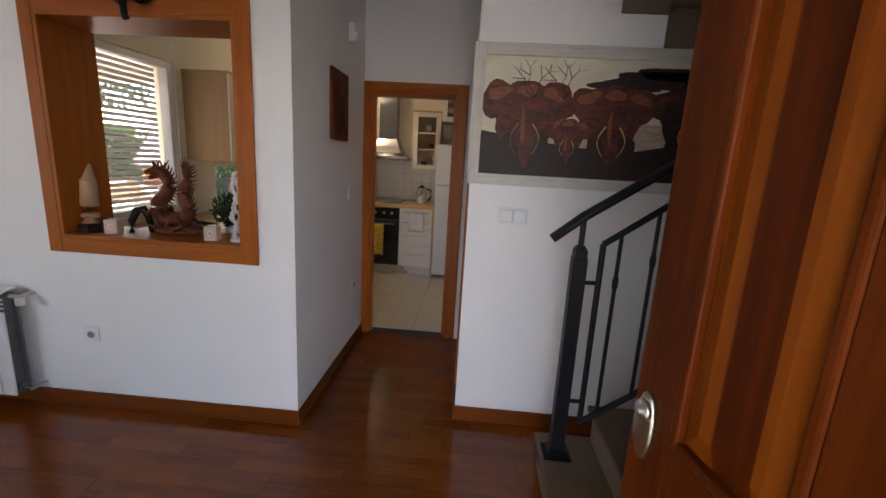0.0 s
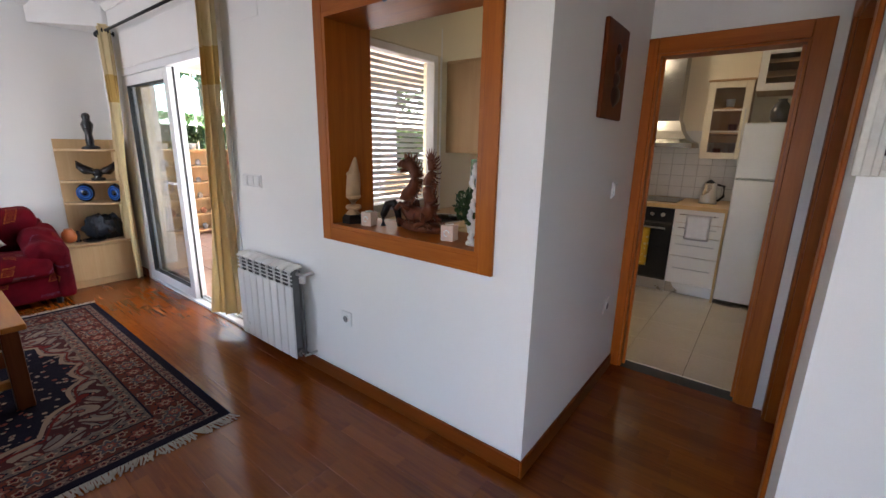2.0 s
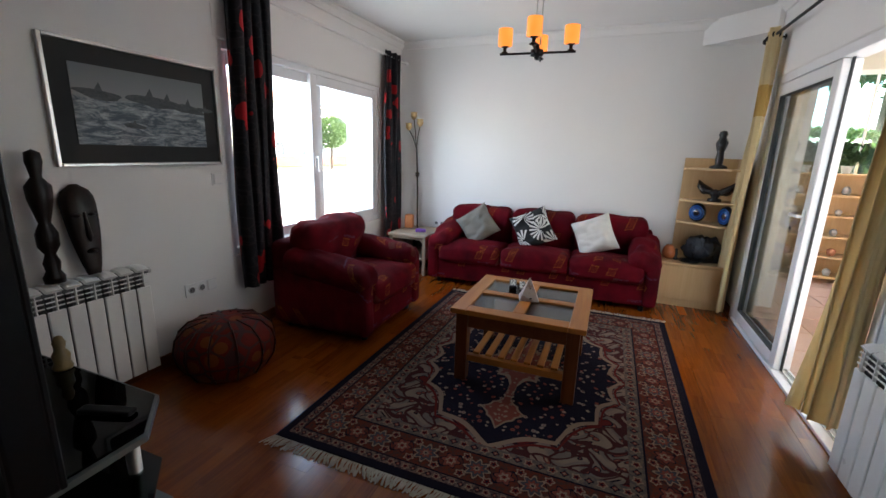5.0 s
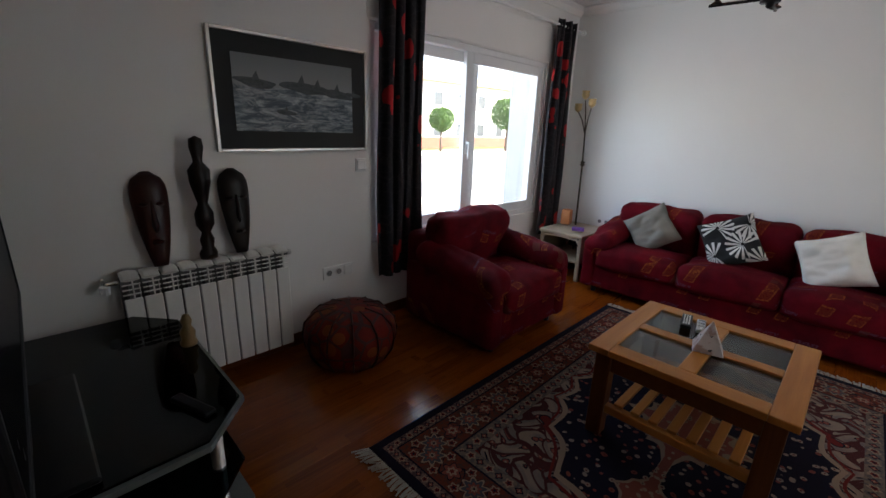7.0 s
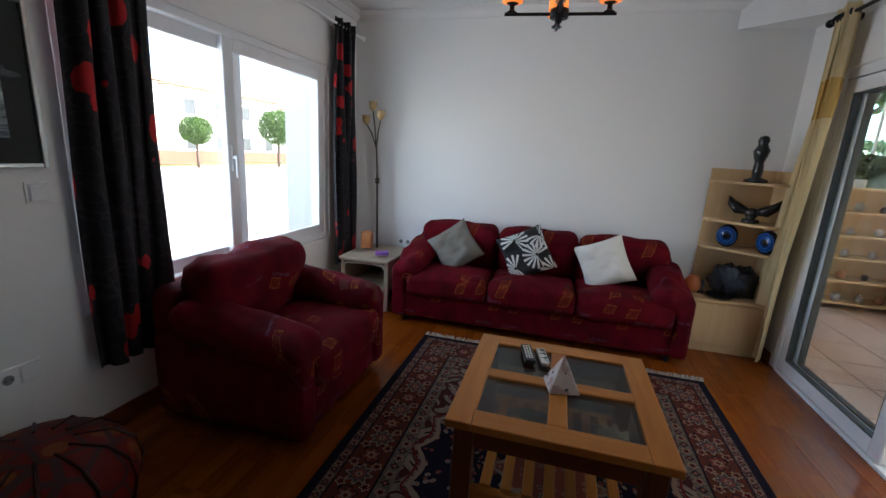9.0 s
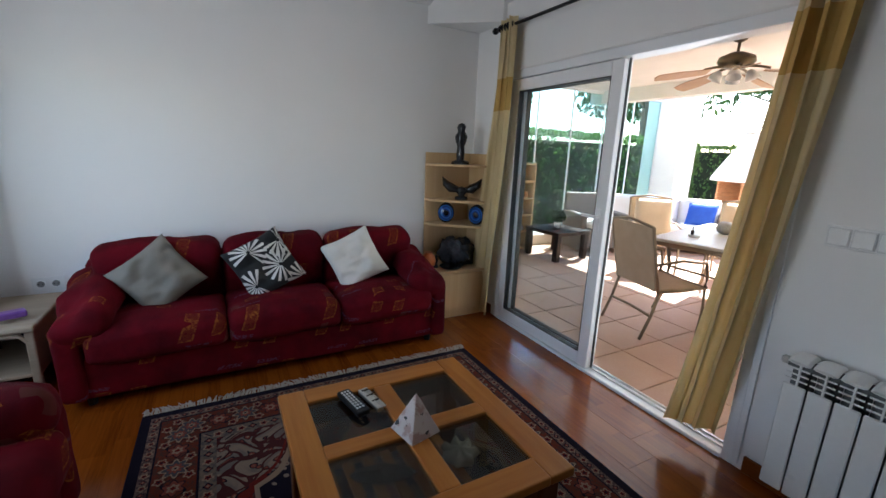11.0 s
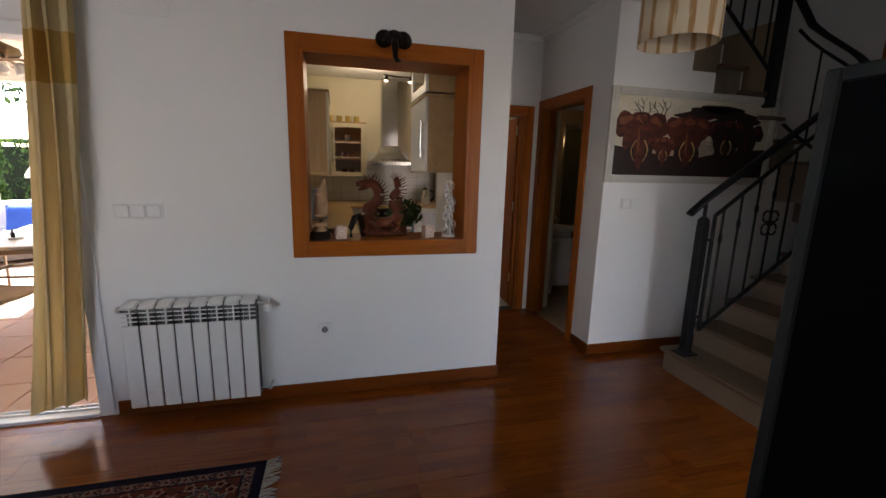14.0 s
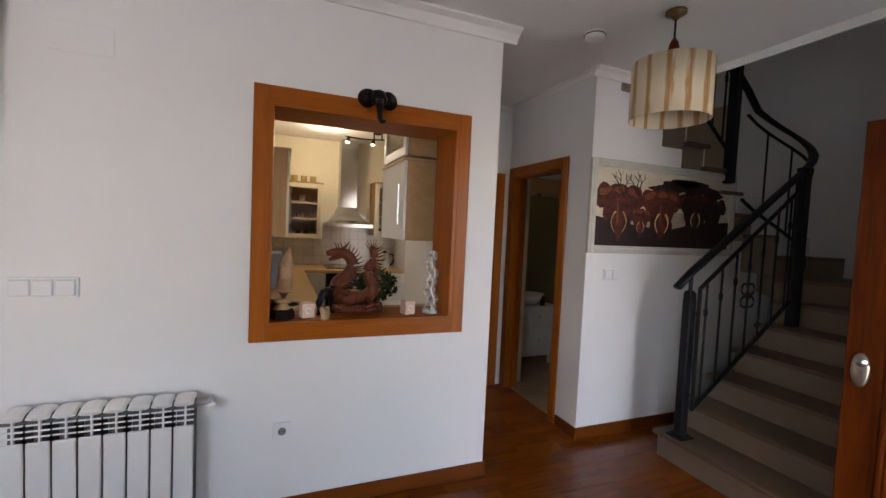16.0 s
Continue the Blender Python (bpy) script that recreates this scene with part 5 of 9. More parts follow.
# ---- front door, standing open ----
def front_door():
    hinge = Vector((-0.08, 0.71, 0.008))
    ang = math.degrees(math.atan2(1.617 - 0.71, -0.213 + 0.08))
    t = thing("front_door", Matrix.Translation(hinge) @ pose(0, 0, 0, 0, 0, ang), "open reddish-brown panelled wooden front door", "door")
    w, h, d = 0.90, 2.04, 0.045

    def b(nm, a, mat=MAHOG, bev=0.004, par=t, lab=""):
        bm = bmesh.new()
        box(bm, *a, bev, 2)
        return part(nm, bm, mat, par, lab)
    b("stile", (0, 0.13, -d / 2, d / 2, 0, h))
    b("stile", (w - 0.13, w, -d / 2, d / 2, 0, h))
    b("rail", (0.13, w - 0.13, -d / 2, d / 2, 0, 0.2))
    b("rail", (0.13, w - 0.13, -d / 2, d / 2, 0.78, 0.93))
    b("rail", (0.13, w - 0.13, -d / 2, d / 2, h - 0.16, h))
    mx = w / 2
    for z0, z1 in ((0.2, 0.78), (0.93, h - 0.16)):
        b("muntin", (mx - 0.055, mx + 0.055, -d / 2, d / 2, z0, z1))
        for x0, x1 in ((0.13, mx - 0.055), (mx + 0.055, w - 0.13)):
            pn = b("panel", (x0, x1, -0.008, 0.008, z0, z1), STAVE, 0)
            bm = bmesh.new()
            for s in (-1, 1):
                lo_ = [(x0 + 0.028, z0 + 0.028), (x1 - 0.028, z0 + 0.028), (x1 - 0.028, z1 - 0.028), (x0 + 0.028, z1 - 0.028)]
                hi_ = [(x0 + 0.065, z0 + 0.065), (x1 - 0.065, z0 + 0.065), (x1 - 0.065, z1 - 0.065), (x0 + 0.065, z1 - 0.065)]
                A = [bm.verts.new((p[0], s * 0.008, p[1])) for p in lo_]
                B = [bm.verts.new((p[0], s * 0.019, p[1])) for p in hi_]
                for k in range(4):
                    bm.faces.new((A[k], A[(k + 1) % 4], B[(k + 1) % 4], B[k]))
                bm.faces.new(B)
            part("raised_field", bm, STAVE, pn)
            for a in ((x0, x0 + 0.022, z0, z1), (x1 - 0.022, x1, z0, z1), (x0 + 0.022, x1 - 0.022, z0, z0 + 0.022), (x0 + 0.022, x1 - 0.022, z1 - 0.022, z1)):
                bm = bmesh.new()
                box(bm, a[0], a[1], -0.027, 0.027, a[2], a[3], 0.006, 2)
                part("bead", bm, MAHOG, pn)
    # escutcheon with lock cylinder
    brass = surface("satin_nickel", (0.50, 0.44, 0.33), (0.60, 0.54, 0.42), 0.3, 20, 200, 0.02, 0.001, 1.0)
    for s in (1, -1):
        lk = new("lock_plate")
        lk.parent = t
        bm = bmesh.new()
        lathe(bm, [(0.034, 0), (0.034, 0.008), (0.028, 0.014)], 20, pose(w - 0.055, s * d / 2, 0.92, -90 * s, 0, 0), 0.95, 2.3)
        part("escutcheon", bm, brass, lk, "oval satin nickel lock plate", True)
        bm = bmesh.new()
        lathe(bm, [(0.024, 0.012), (0.022, 0.022), (0.010, 0.024), (0.010, 0.03)], 18, pose(w - 0.06, s * d / 2, 0.96, -90 * s, 0, 0))
        part("lock_cylinder", bm, STEEL, lk, "", True)
    bm = bmesh.new()
    lathe(bm, [(0.014, 0), (0.010, 0.010), (0.022, 0.026), (0.023, 0.035), (0.013, 0.046), (0.0, 0.047)], 18, pose(mx - 0.03, d / 2, 1.57, -90, 0, 0))
    part("pull_knob", bm, surface("aged_bronze", (0.06, 0.05, 0.035), (0.1, 0.08, 0.05), 0.35, 10, 100, 0.1, 0.001, 1.0), t, "dark bronze pull knob", True)


front_door()
door_frame("door_frame_entry", pose(-0.62, 0.66, 0, 0, 0, 180), 1.0, 2.1, 0.15, "orange varnished wooden frame of the front doorway")
bm = bmesh.new()
box(bm, -1.3, 0.1, -0.9, 0.53, -0.06, -0.01)
solid("threshold", bm, MARBLE, "cream stone threshold outside the front door", "threshold")


# ---- television and its stand ----
def television():
    t = thing("television", (-1.863, -0.06, 0.512), "large black flat-screen television standing on a glass stand", "television")
    scr = surface("black_screen", (0.003, 0.003, 0.004), (0.004, 0.004, 0.005), 0.25, 3, 50, 0.0, spec=0.01)
    bez = surface("dark_metal_bezel", (0.010, 0.012, 0.014), (0.015, 0.018, 0.02), 0.5, 8, 100, 0.02, 0.001, spec=0.25)
    y0, y1, z0, z1 = -0.76, 0.68, 0.21, 1.063
    bm = bmesh.new()
    box(bm, -0.045, 0.03, y0, y1, z0, z1, 0.008, 2)
    part("casing", bm, BLACKP, t)
    for a in ((y0 - 0.001, y0 + 0.02, z0, z1), (y1 - 0.02, y1 + 0.001, z0, z1), (y0 + 0.02, y1 - 0.02, z1 - 0.02, z1 + 0.001), (y0 + 0.02, y1 - 0.02, z0, z0 + 0.03)):
        bm = bmesh.new()
        box(bm, -0.052, -0.04, a[0], a[1], a[2], a[3], 0.003)
        part("bezel", bm, bez, t)
    bm = bmesh.new()
    box(bm, -0.048, -0.044, y0 + 0.018, y1 - 0.018, z0 + 0.028, z1 - 0.018)
    part("screen", bm, scr, t)
    bm = bmesh.new()
    box(bm, 0.03, 0.085, y0 + 0.2, y1 - 0.2, z0 + 0.1, z1 - 0.3, 0.02, 2)
    part("back_cover", bm, BLACKP, t)
    bm = bmesh.new()
    box(bm, -0.03, 0.03, -0.14, 0.14, 0.02, z0 + 0.04, 0.01)
    box(bm, -0.15, 0.15, -0.32, 0.32, 0.0, 0.02, 0.006)
    part("pedestal", bm, BLACKP, t)


television()
SMOKE = glass("dark_smoked_glass", (0.10, 0.13, 0.13))


def tv_stand():
    t = thing("television_stand", (-1.96, -0.25, 0), "grey metal television stand with dark glass shelves", "stand")
    grey = surface("grey_lacquer", (0.10, 0.12, 0.115), (0.14, 0.16, 0.155), 0.35, 6, 80, 0.03, 0.001)
    def slab(z0, z1, inset):
        bm = bmesh.new()
        out = [(-0.46 + inset, -0.42), (-0.46 + inset, 0.36), (-0.30, 0.54 - inset), (0.36, 0.56 - inset), (0.36, -0.60 + inset), (-0.30, -0.60 + inset)]
        lo_ = [bm.verts.new((p[0], p[1], z0)) for p in out]
        hi_ = [bm.verts.new((p[0], p[1], z1)) for p in out]
        for k in range(6):
            bm.faces.new((lo_[k], lo_[(k + 1) % 6], hi_[(k + 1) % 6], hi_[k]))
        bm.faces.new(list(reversed(lo_)))
        bm.faces.new(hi_)
        return bm
    part("top_panel", slab(0.48, 0.50, 0.0), grey, t)
    part("glass_top", slab(0.502, 0.51, 0.015), SMOKE, t, "dark glass top")
    part("shelf", slab(0.24, 0.25, 0.02), SMOKE, t, "dark glass shelf")
    part("base", slab(0.03, 0.06, 0.0), grey, t)
    for x, y in ((-0.36, -0.40), (-0.36, 0.34), (0.28, 0.42), (0.28, -0.46)):
        bm = bmesh.new()
        lathe(bm, [(0.03, 0.0), (0.03, 0.03), (0.022, 0.035), (0.022, 0.48)], 14, pose(x, y, 0))
        part("leg", bm, STEEL, t, "", True)
    bm = bmesh.new()
    box(bm, 0.27, 0.30, -0.44, 0.40, 0.06, 0.48)
    part("back_panel", bm, grey, t)


tv_stand()
bm = bmesh.new()
box(bm, -0.02, 0.02, -0.09, 0.09, 0, 0.018, 0.006, 2)
remote0 = tagged(part("remote_control", bm, BLACKP, None), "long black remote control lying on the television stand", "remote control")
remote0.matrix_world = pose(-2.27, 0.08, 0.511, 0, 0, 20)
bm = bmesh.new()
lathe(bm, [(0.0, 0), (0.03, 0.0), (0.034, 0.01), (0.026, 0.03), (0.03, 0.06), (0.016, 0.085), (0.022, 0.11), (0.012, 0.135), (0.0, 0.14)], 14)
fig = tagged(part("figurine", bm, surface("ochre_glaze", (0.22, 0.15, 0.06), (0.3, 0.2, 0.08), 0.3, 20, 90), None, "", True), "small ochre glazed figurine on the television stand", "figurine")
fig.matrix_world = pose(-2.38, -0.38, 0.511)


# ---- pictures ----
def frame_of(t, w, h, bw, mat, depth=0.025, step=0.0):
    for a in ((-w / 2, -w / 2 + bw, -h / 2, h / 2), (w / 2 - bw, w / 2, -h / 2, h / 2), (-w / 2 + bw, w / 2 - bw, h / 2 - bw, h / 2), (-w / 2 + bw, w / 2 - bw, -h / 2, -h / 2 + bw)):
        bm = bmesh.new()
        box(bm, a[0], a[1], -depth, 0, a[2], a[3], 0.004, 2)
        part("frame_bar", bm, mat, t)
        if step:
            bm = bmesh.new()
            if a[1] - a[0] > a[3] - a[2]:
                box(bm, a[0], a[1], -depth - 0.006, -depth + 0.001, a[2] + step, a[3] - step, 0.003)
            else:
                box(bm, a[0] + step, a[1] - step, -depth - 0.006, -depth + 0.001, a[2], a[3], 0.003)
            part("frame_ridge", bm, mat, t)


def blob(bm, x, z, rx, rz, y, rot=0.0, n=20):
    """A flat painted patch with an uneven edge, at depth y."""
    r = random.Random(int((x * 991 + z * 577 + rx * 131) * 1000) & 0xffff)
    ph = [r.random() * 6.28 for _ in range(3)]
    vs = []
    for k in range(n):
        a = 2 * math.pi * k / n
        q = 1 + 0.10 * math.sin(3 * a + ph[0]) + 0.06 * math.sin(5 * a + ph[1])
        u, v = rx * q * math.cos(a), rz * q * math.sin(a)
        vs.append(bm.verts.new((x + u * math.cos(rot) - v * math.sin(rot), y, z + u * math.sin(rot) + v * math.cos(rot))))
    bm.faces.new(vs)


def brush(name, a, b, scale=30, vary=0.0):
    g = Graph(name)
    c = g.coords((1, 1, 2.2))
    n1, n2 = g.noise(c, scale, 4.0, 0.7, 1.2), g.noise(g.coords(), 160, 2.0)
    g.bump(n2, 0.3, 0.001)
    g.set(Base_Color=g.mix(g.ramp(n1, 0.35, 0.65), a, b), Roughness=0.6)
    return g.m


def savanna_picture():
    W, Hh = 1.50, 0.67
    t = thing("painting", (0.085, 2.888, 1.692), "wide framed painting of dark red shapes under bare trees", "painting")
    gw = surface("whitewashed_wood_frame", (0.50, 0.48, 0.42), (0.62, 0.60, 0.54), 0.6, 12, 90, 0.25, 0.002)
    frame_of(t, W, Hh, 0.055, gw, 0.028, 0.016)
    cream = brush("painted_cream_sky", (0.62, 0.55, 0.40), (0.70, 0.65, 0.52), 6)
    bm = bmesh.new()
    box(bm, -W / 2 + 0.05, W / 2 - 0.05, -0.012, 0, -Hh / 2 + 0.05, Hh / 2 - 0.05)
    part("canvas", bm, cream, t)
    w, h = W - 0.11, Hh - 0.11
    dusk = brush("painted_rose_grey_haze", (0.32, 0.24, 0.18), (0.55, 0.45, 0.34), 14)
    bm = bmesh.new()
    blob(bm, 0.0, -0.10, w / 2 * 0.84, 0.085, -0.0125, 0.0, 40)
    part("painted_haze", bm, dusk, t)
    grass = brush("painted_dark_grass", (0.010, 0.005, 0.005), (0.035, 0.013, 0.009), 26)
    bm = bmesh.new()
    vs = [bm.verts.new((x, -0.0138, z)) for x, z in ((-w / 2, -h / 2), (w / 2, -h / 2), (w / 2, -h / 2 + 0.22), (w / 4, -h / 2 + 0.2), (0, -h / 2 + 0.13), (-w / 4, -h / 2 + 0.16), (-w / 2, -h / 2 + 0.21))]
    bm.faces.new(vs)
    part("painted_ground", bm, grass, t)
    red = brush("painted_dark_red", (0.025, 0.006, 0.005), (0.15, 0.026, 0.010), 12)
    rust = brush("painted_rust_light", (0.14, 0.035, 0.012), (0.26, 0.085, 0.035), 30)
    dark = brush("painted_near_black", (0.010, 0.005, 0.005), (0.04, 0.012, 0.009), 24)
    herd = ((0.50, 0.02, 0.72, dark), (-0.27, -0.075, 0.55, red), (0.30, 0.03, 0.92, dark), (-0.06, 0.02, 0.98, red), (-0.48, 0.02, 1.05, red))
    shape = ((0.0, -0.03, 0.135, 0.150, 0.0, 0), (-0.075, -0.17, 0.045, 0.085, 0.0, 1), (0.075, -0.17, 0.045, 0.085, 0.0, 1),
             (-0.125, 0.055, 0.095, 0.082, 0.30, 0), (0.125, 0.055, 0.095, 0.082, -0.30, 0), (0.0, 0.085, 0.085, 0.062, 0.0, 0),
             (-0.13, 0.085, 0.060, 0.026, 0.35, 2), (0.12, 0.085, 0.055, 0.024, -0.35, 2), (0.0, 0.10, 0.050, 0.026, 0.0, 2),
             (0.004, -0.10, 0.036, 0.150, 0.04, 0), (-0.012, -0.06, 0.010, 0.085, 0.05, 2))
    for i, (x, z, s, mt) in enumerate(herd):
        for j, (dx, dz, rx, rz, rot, pick) in enumerate(shape):
            bm = bmesh.new()
            blob(bm, x + dx * s, z + dz * s, rx * s, rz * s, -0.0146 - 0.0006 * i - 0.00005 * j, rot)
            part("painted_patch", bm, (mt, dark, rust if mt is red else red)[pick], t)
    tusk = brush("painted_pale_yellow", (0.55, 0.34, 0.10), (0.64, 0.46, 0.20), 20)
    for x, z, s in ((-0.48, 0.02, 1.0), (-0.27, -0.075, 0.5), (-0.06, 0.02, 0.95), (0.30, 0.03, 0.7)):
        for q in (-1, 1):
            bm = bmesh.new()
            pipe(bm, [(x + q * (0.035 + 0.035 * math.sin(k / 6 * 3.1)) * s, -0.0196, z - 0.05 * s - 0.15 * s * k / 6) for k in range(7)], lambda k: 0.012 * s * (1 - 0.7 * k), 6, 0.25)
            part("painted_stroke", bm, tusk, t)
    bm = bmesh.new()
    for x, z, rx, rz in ((-0.02, 0.165, 0.17, 0.030), (0.16, 0.195, 0.20, 0.042), (0.36, 0.180, 0.19, 0.040), (0.22, 0.222, 0.20, 0.030), (0.50, 0.150, 0.11, 0.028), (0.05, 0.200, 0.12, 0.03)):
        blob(bm, x, z, rx, rz, -0.0135 - rx * 0.001)
    pipe(bm, [(0.16, -0.0138, 0.0), (0.18, -0.0138, 0.10), (0.24, -0.0138, 0.19)], 0.016, 5, 0.1)
    part("painted_tree_crown", bm, dark, t)
    bm = bmesh.new()
    r = random.Random(8)
    for x0 in (-0.46, -0.31):
        base = Vector((x0, -0.0142, 0.09))
        for q in range(3):
            a = 1.57 + (q - 1) * 0.7 + r.random() * 0.3
            pts = [base + Vector((0, 0, 0.05 * k / 5)) + Vector((math.cos(a), 0, math.sin(a))) * (0.13 * (k / 5)) + Vector((0.012 * math.sin(k * 1.9 + q), 0, 0)) for k in range(6)]
            pipe(bm, pts, lambda k: 0.011 * (1 - 0.75 * k), 5, 0.3)
            e = pts[3]
            pipe(bm, [e, e + Vector((math.cos(a + 0.8) * 0.06, 0, math.sin(a + 0.8) * 0.06))], 0.004, 5, 0.4)
            pipe(bm, [pts[4], pts[4] + Vector((math.cos(a - 0.9) * 0.045, 0, math.sin(a - 0.9) * 0.045))], 0.002, 5, 0.4)
    part("painted_bare_branch", bm, dark, t)


savanna_picture()


def sea_picture():
    W, Hh = 0.935, 0.612
    t = thing("framed_print", SOUTH @ pose(3.135, 0.002, 1.568, 0, 0, 180), "framed blue-grey sea print with a black mount", "framed print")
    silver = surface("silver_frame", (0.50, 0.50, 0.49), (0.6, 0.6, 0.59), 0.3, 10, 100, 0.02, 0.001, 0.9)
    frame_of(t, W, Hh, 0.018, silver, 0.025)
    bm = bmesh.new()
    box(bm, -W / 2 + 0.016, W / 2 - 0.016, -0.012, 0, -Hh / 2 + 0.016, Hh / 2 - 0.016)
    part("mount", bm, surface("black_mount_board", (0.016, 0.018, 0.018), (0.024, 0.026, 0.026), 0.8, 20, 200), t)
    w, h = 0.72, 0.39
    g = Graph("printed_sea")
    c = g.coords()
    x, y, z = g.xyz(c)
    wv = g.noise(g.coords((3, 1, 12)), 3.0, 5.0, 0.7, 1.0)
    sea = g.mix(g.ramp(wv, 0.42, 0.66), (0.05, 0.075, 0.10), (0.34, 0.38, 0.40))
    haze = g.mix(g.ramp(z, 0.04, 0.2), (0.20, 0.22, 0.23), (0.13, 0.145, 0.155))
    g.set(Base_Color=g.mix(g.ramp(g.f('ADD', z, g.f('MULTIPLY', wv, 0.03)), 0.045, 0.06), sea, haze), Roughness=0.5)
    bm = bmesh.new()
    box(bm, -w / 2, w / 2, -0.014, -0.012, -h / 2, h / 2)
    part("print", bm, g.m, t)
    dk = brush("printed_dark_grey", (0.03, 0.04, 0.045), (0.07, 0.085, 0.09), 20)
    for i, (px, pz, s) in enumerate(((-0.24, 0.055, 1.0), (0.02, 0.05, 1.15), (0.12, 0.045, 1.0), (0.25, 0.03, 1.0), (0.37, 0.035, 0.5), (-0.08, -0.09, 0.55))):
        bm = bmesh.new()
        blob(bm, px, pz, 0.11 * s, 0.024 * s, -0.0145 - 0.0003 * i, -0.1)
        vs = [bm.verts.new((px + a * s, -0.0148 - 0.0003 * i, pz + b * s)) for a, b in ((-0.025, 0.015), (0.02, 0.015), (0.005, 0.062))]
        bm.faces.new(vs)
        part("printed_shape", bm, dk, t)


sea_picture()

# ---- small living-room things ----
GAPG = surface("rocker_gap_shade", (0.60, 0.60, 0.60), (0.65, 0.65, 0.65), 0.5)


def plate(m, n, kind, label, name, w=0.074):
    """A wall plate; local x along the wall, y out of the wall towards -y."""
    t = thing(name, m, label, name.replace("_", " "))
    bm = bmesh.new()
    box(bm, -n * w / 2 - 0.006, n * w / 2 + 0.006, -0.009, 0.0, -0.043, 0.043, 0.003, 2)
    part("plate", bm, PLASTIC, t)
    for i in range(n):
        x = (i - (n - 1) / 2) * w
        if kind[i] == "s":
            # sheet behind the rocker, its grey giving the shade of the gap
            bm = bmesh.new()
            box(bm, x - 0.0345, x + 0.0345, -0.0105, -0.0085, -0.0345, 0.0345)
            part("rocker_gap", bm, GAPG, t)
            bm = bmesh.new()
            box(bm, x - 0.032, x + 0.032, -0.017, -0.010, -0.032, 0.032, 0.003)
            part("rocker", bm, PLASTIC, t)
        elif kind[i] == "o":
            bm = bmesh.new()
            lathe(bm, [(0.024, 0.0), (0.024, 0.004), (0.021, 0.006)], 20, pose(x, -0.008, 0, 90, 0, 0))
            part("outlet_ring", bm, PLASTIC, t)
            # flat disc in place of a recess, whose shade is in the grey
            bm = bmesh.new()
            lathe(bm, [(0.0195, 0.0), (0.0195, 0.0015)], 20, pose(x, -0.0135, 0, 90, 0, 0))
            part("outlet_well", bm, surface("shaded_socket_plastic", (0.16, 0.16, 0.16), (0.22, 0.22, 0.22), 0.5), t)
            bm = bmesh.new()
            for s in (-1, 1):
                lathe(bm, [(0.0035, 0), (0.0035, 0.001)], 8, pose(x + s * 0.0095, -0.0152, 0, 90, 0, 0))
            part("pin_hole", bm, SLOT, t)
    return t


plate(pose(-3.572, 2.70, 1.165), 3, "sss", "triple white light switch on the wall", "light_switch")
plate(pose(-2.643, 2.70, 0.434), 1, "o", "single white power socket on the wall", "power_socket")
plate(pose(-0.415, 2.89, 1.20), 2, "ss", "double white light switch under the painting", "light_switch", 0.07)
plate(pose(-1.5, 3.62, 1.20, 0, 0, 90), 1, "s", "white light switch in the corridor", "light_switch")
plate(pose(-1.5, 3.72, 0.50, 0, 0, 90), 1, "o", "white power socket in the corridor", "power_socket")
plate(SOUTH @ pose(2.91, 0, 0.45, 0, 0, 180), 3, "oos", "triple white socket plate beside the radiator", "power_socket")
plate(SOUTH @ pose(2.71, 0, 1.165, 0, 0, 180), 1, "s", "single white light switch beside the curtain", "light_switch")
bm = bmesh.new()
box(bm, -0.11, 0.11, -0.004, 0, 0, 0.12, 0.002)
ap = tagged(part("access_cover", bm, WALL, None), "blank painted cover plate high on the wall", "cover plate")
ap.matrix_world = pose(-3.45, 2.70, 2.13)
t = thing("motion_sensor", (-1.5, 3.60, 2.24, 0, 0, 90), "white motion sensor on the corridor wall", "sensor")
bm = bmesh.new()
box(bm, -0.035, 0.035, -0.045, 0, -0.06, 0.06, 0.014, 3)
part("housing", bm, PLASTIC, t)
bm = bmesh.new()
lathe(bm, [(0.025, 0), (0.022, 0.012), (0.0, 0.018)], 16, pose(0, -0.043, -0.015, 90, 0, 0))
part("lens", bm, PLASTIC, t)


# carved board on the corridor wall
t = thing("wall_carving", (-1.5, 3.365, 1.757, 0, 0, 90), "reddish wooden board with a dark carved shape on the corridor wall", "wall carving")
bm = bmesh.new()
box(bm, -0.155, 0.155, -0.022, 0, -0.205, 0.205, 0.006, 2)
part("board", bm, MAHOG, t)
bm = bmesh.new()
for z, rr in ((0.10, 0.03), (0.04, 0.045), (-0.03, 0.04), (-0.10, 0.055)):
    lathe(bm, [(0.0, -rr), (rr * 0.8, -rr * 0.5), (rr, 0), (rr * 0.8, rr * 0.5), (0.0, rr)], 12, pose(0.01, -0.022, z), 1.0, 0.4)
part("relief", bm, wood("dark_carved_wood", (0.02, 0.008, 0.005), (0.05, 0.018, 0.01), 0.4), t, "", True)

EBONY = wood("ebony_dark_wood", (0.005, 0.003, 0.0025), (0.015, 0.007, 0.005), 0.34, 2, 14)
EBRED = wood("dark_red_stained_wood", (0.018, 0.0035, 0.003), (0.042, 0.008, 0.005), 0.32, 2, 14)


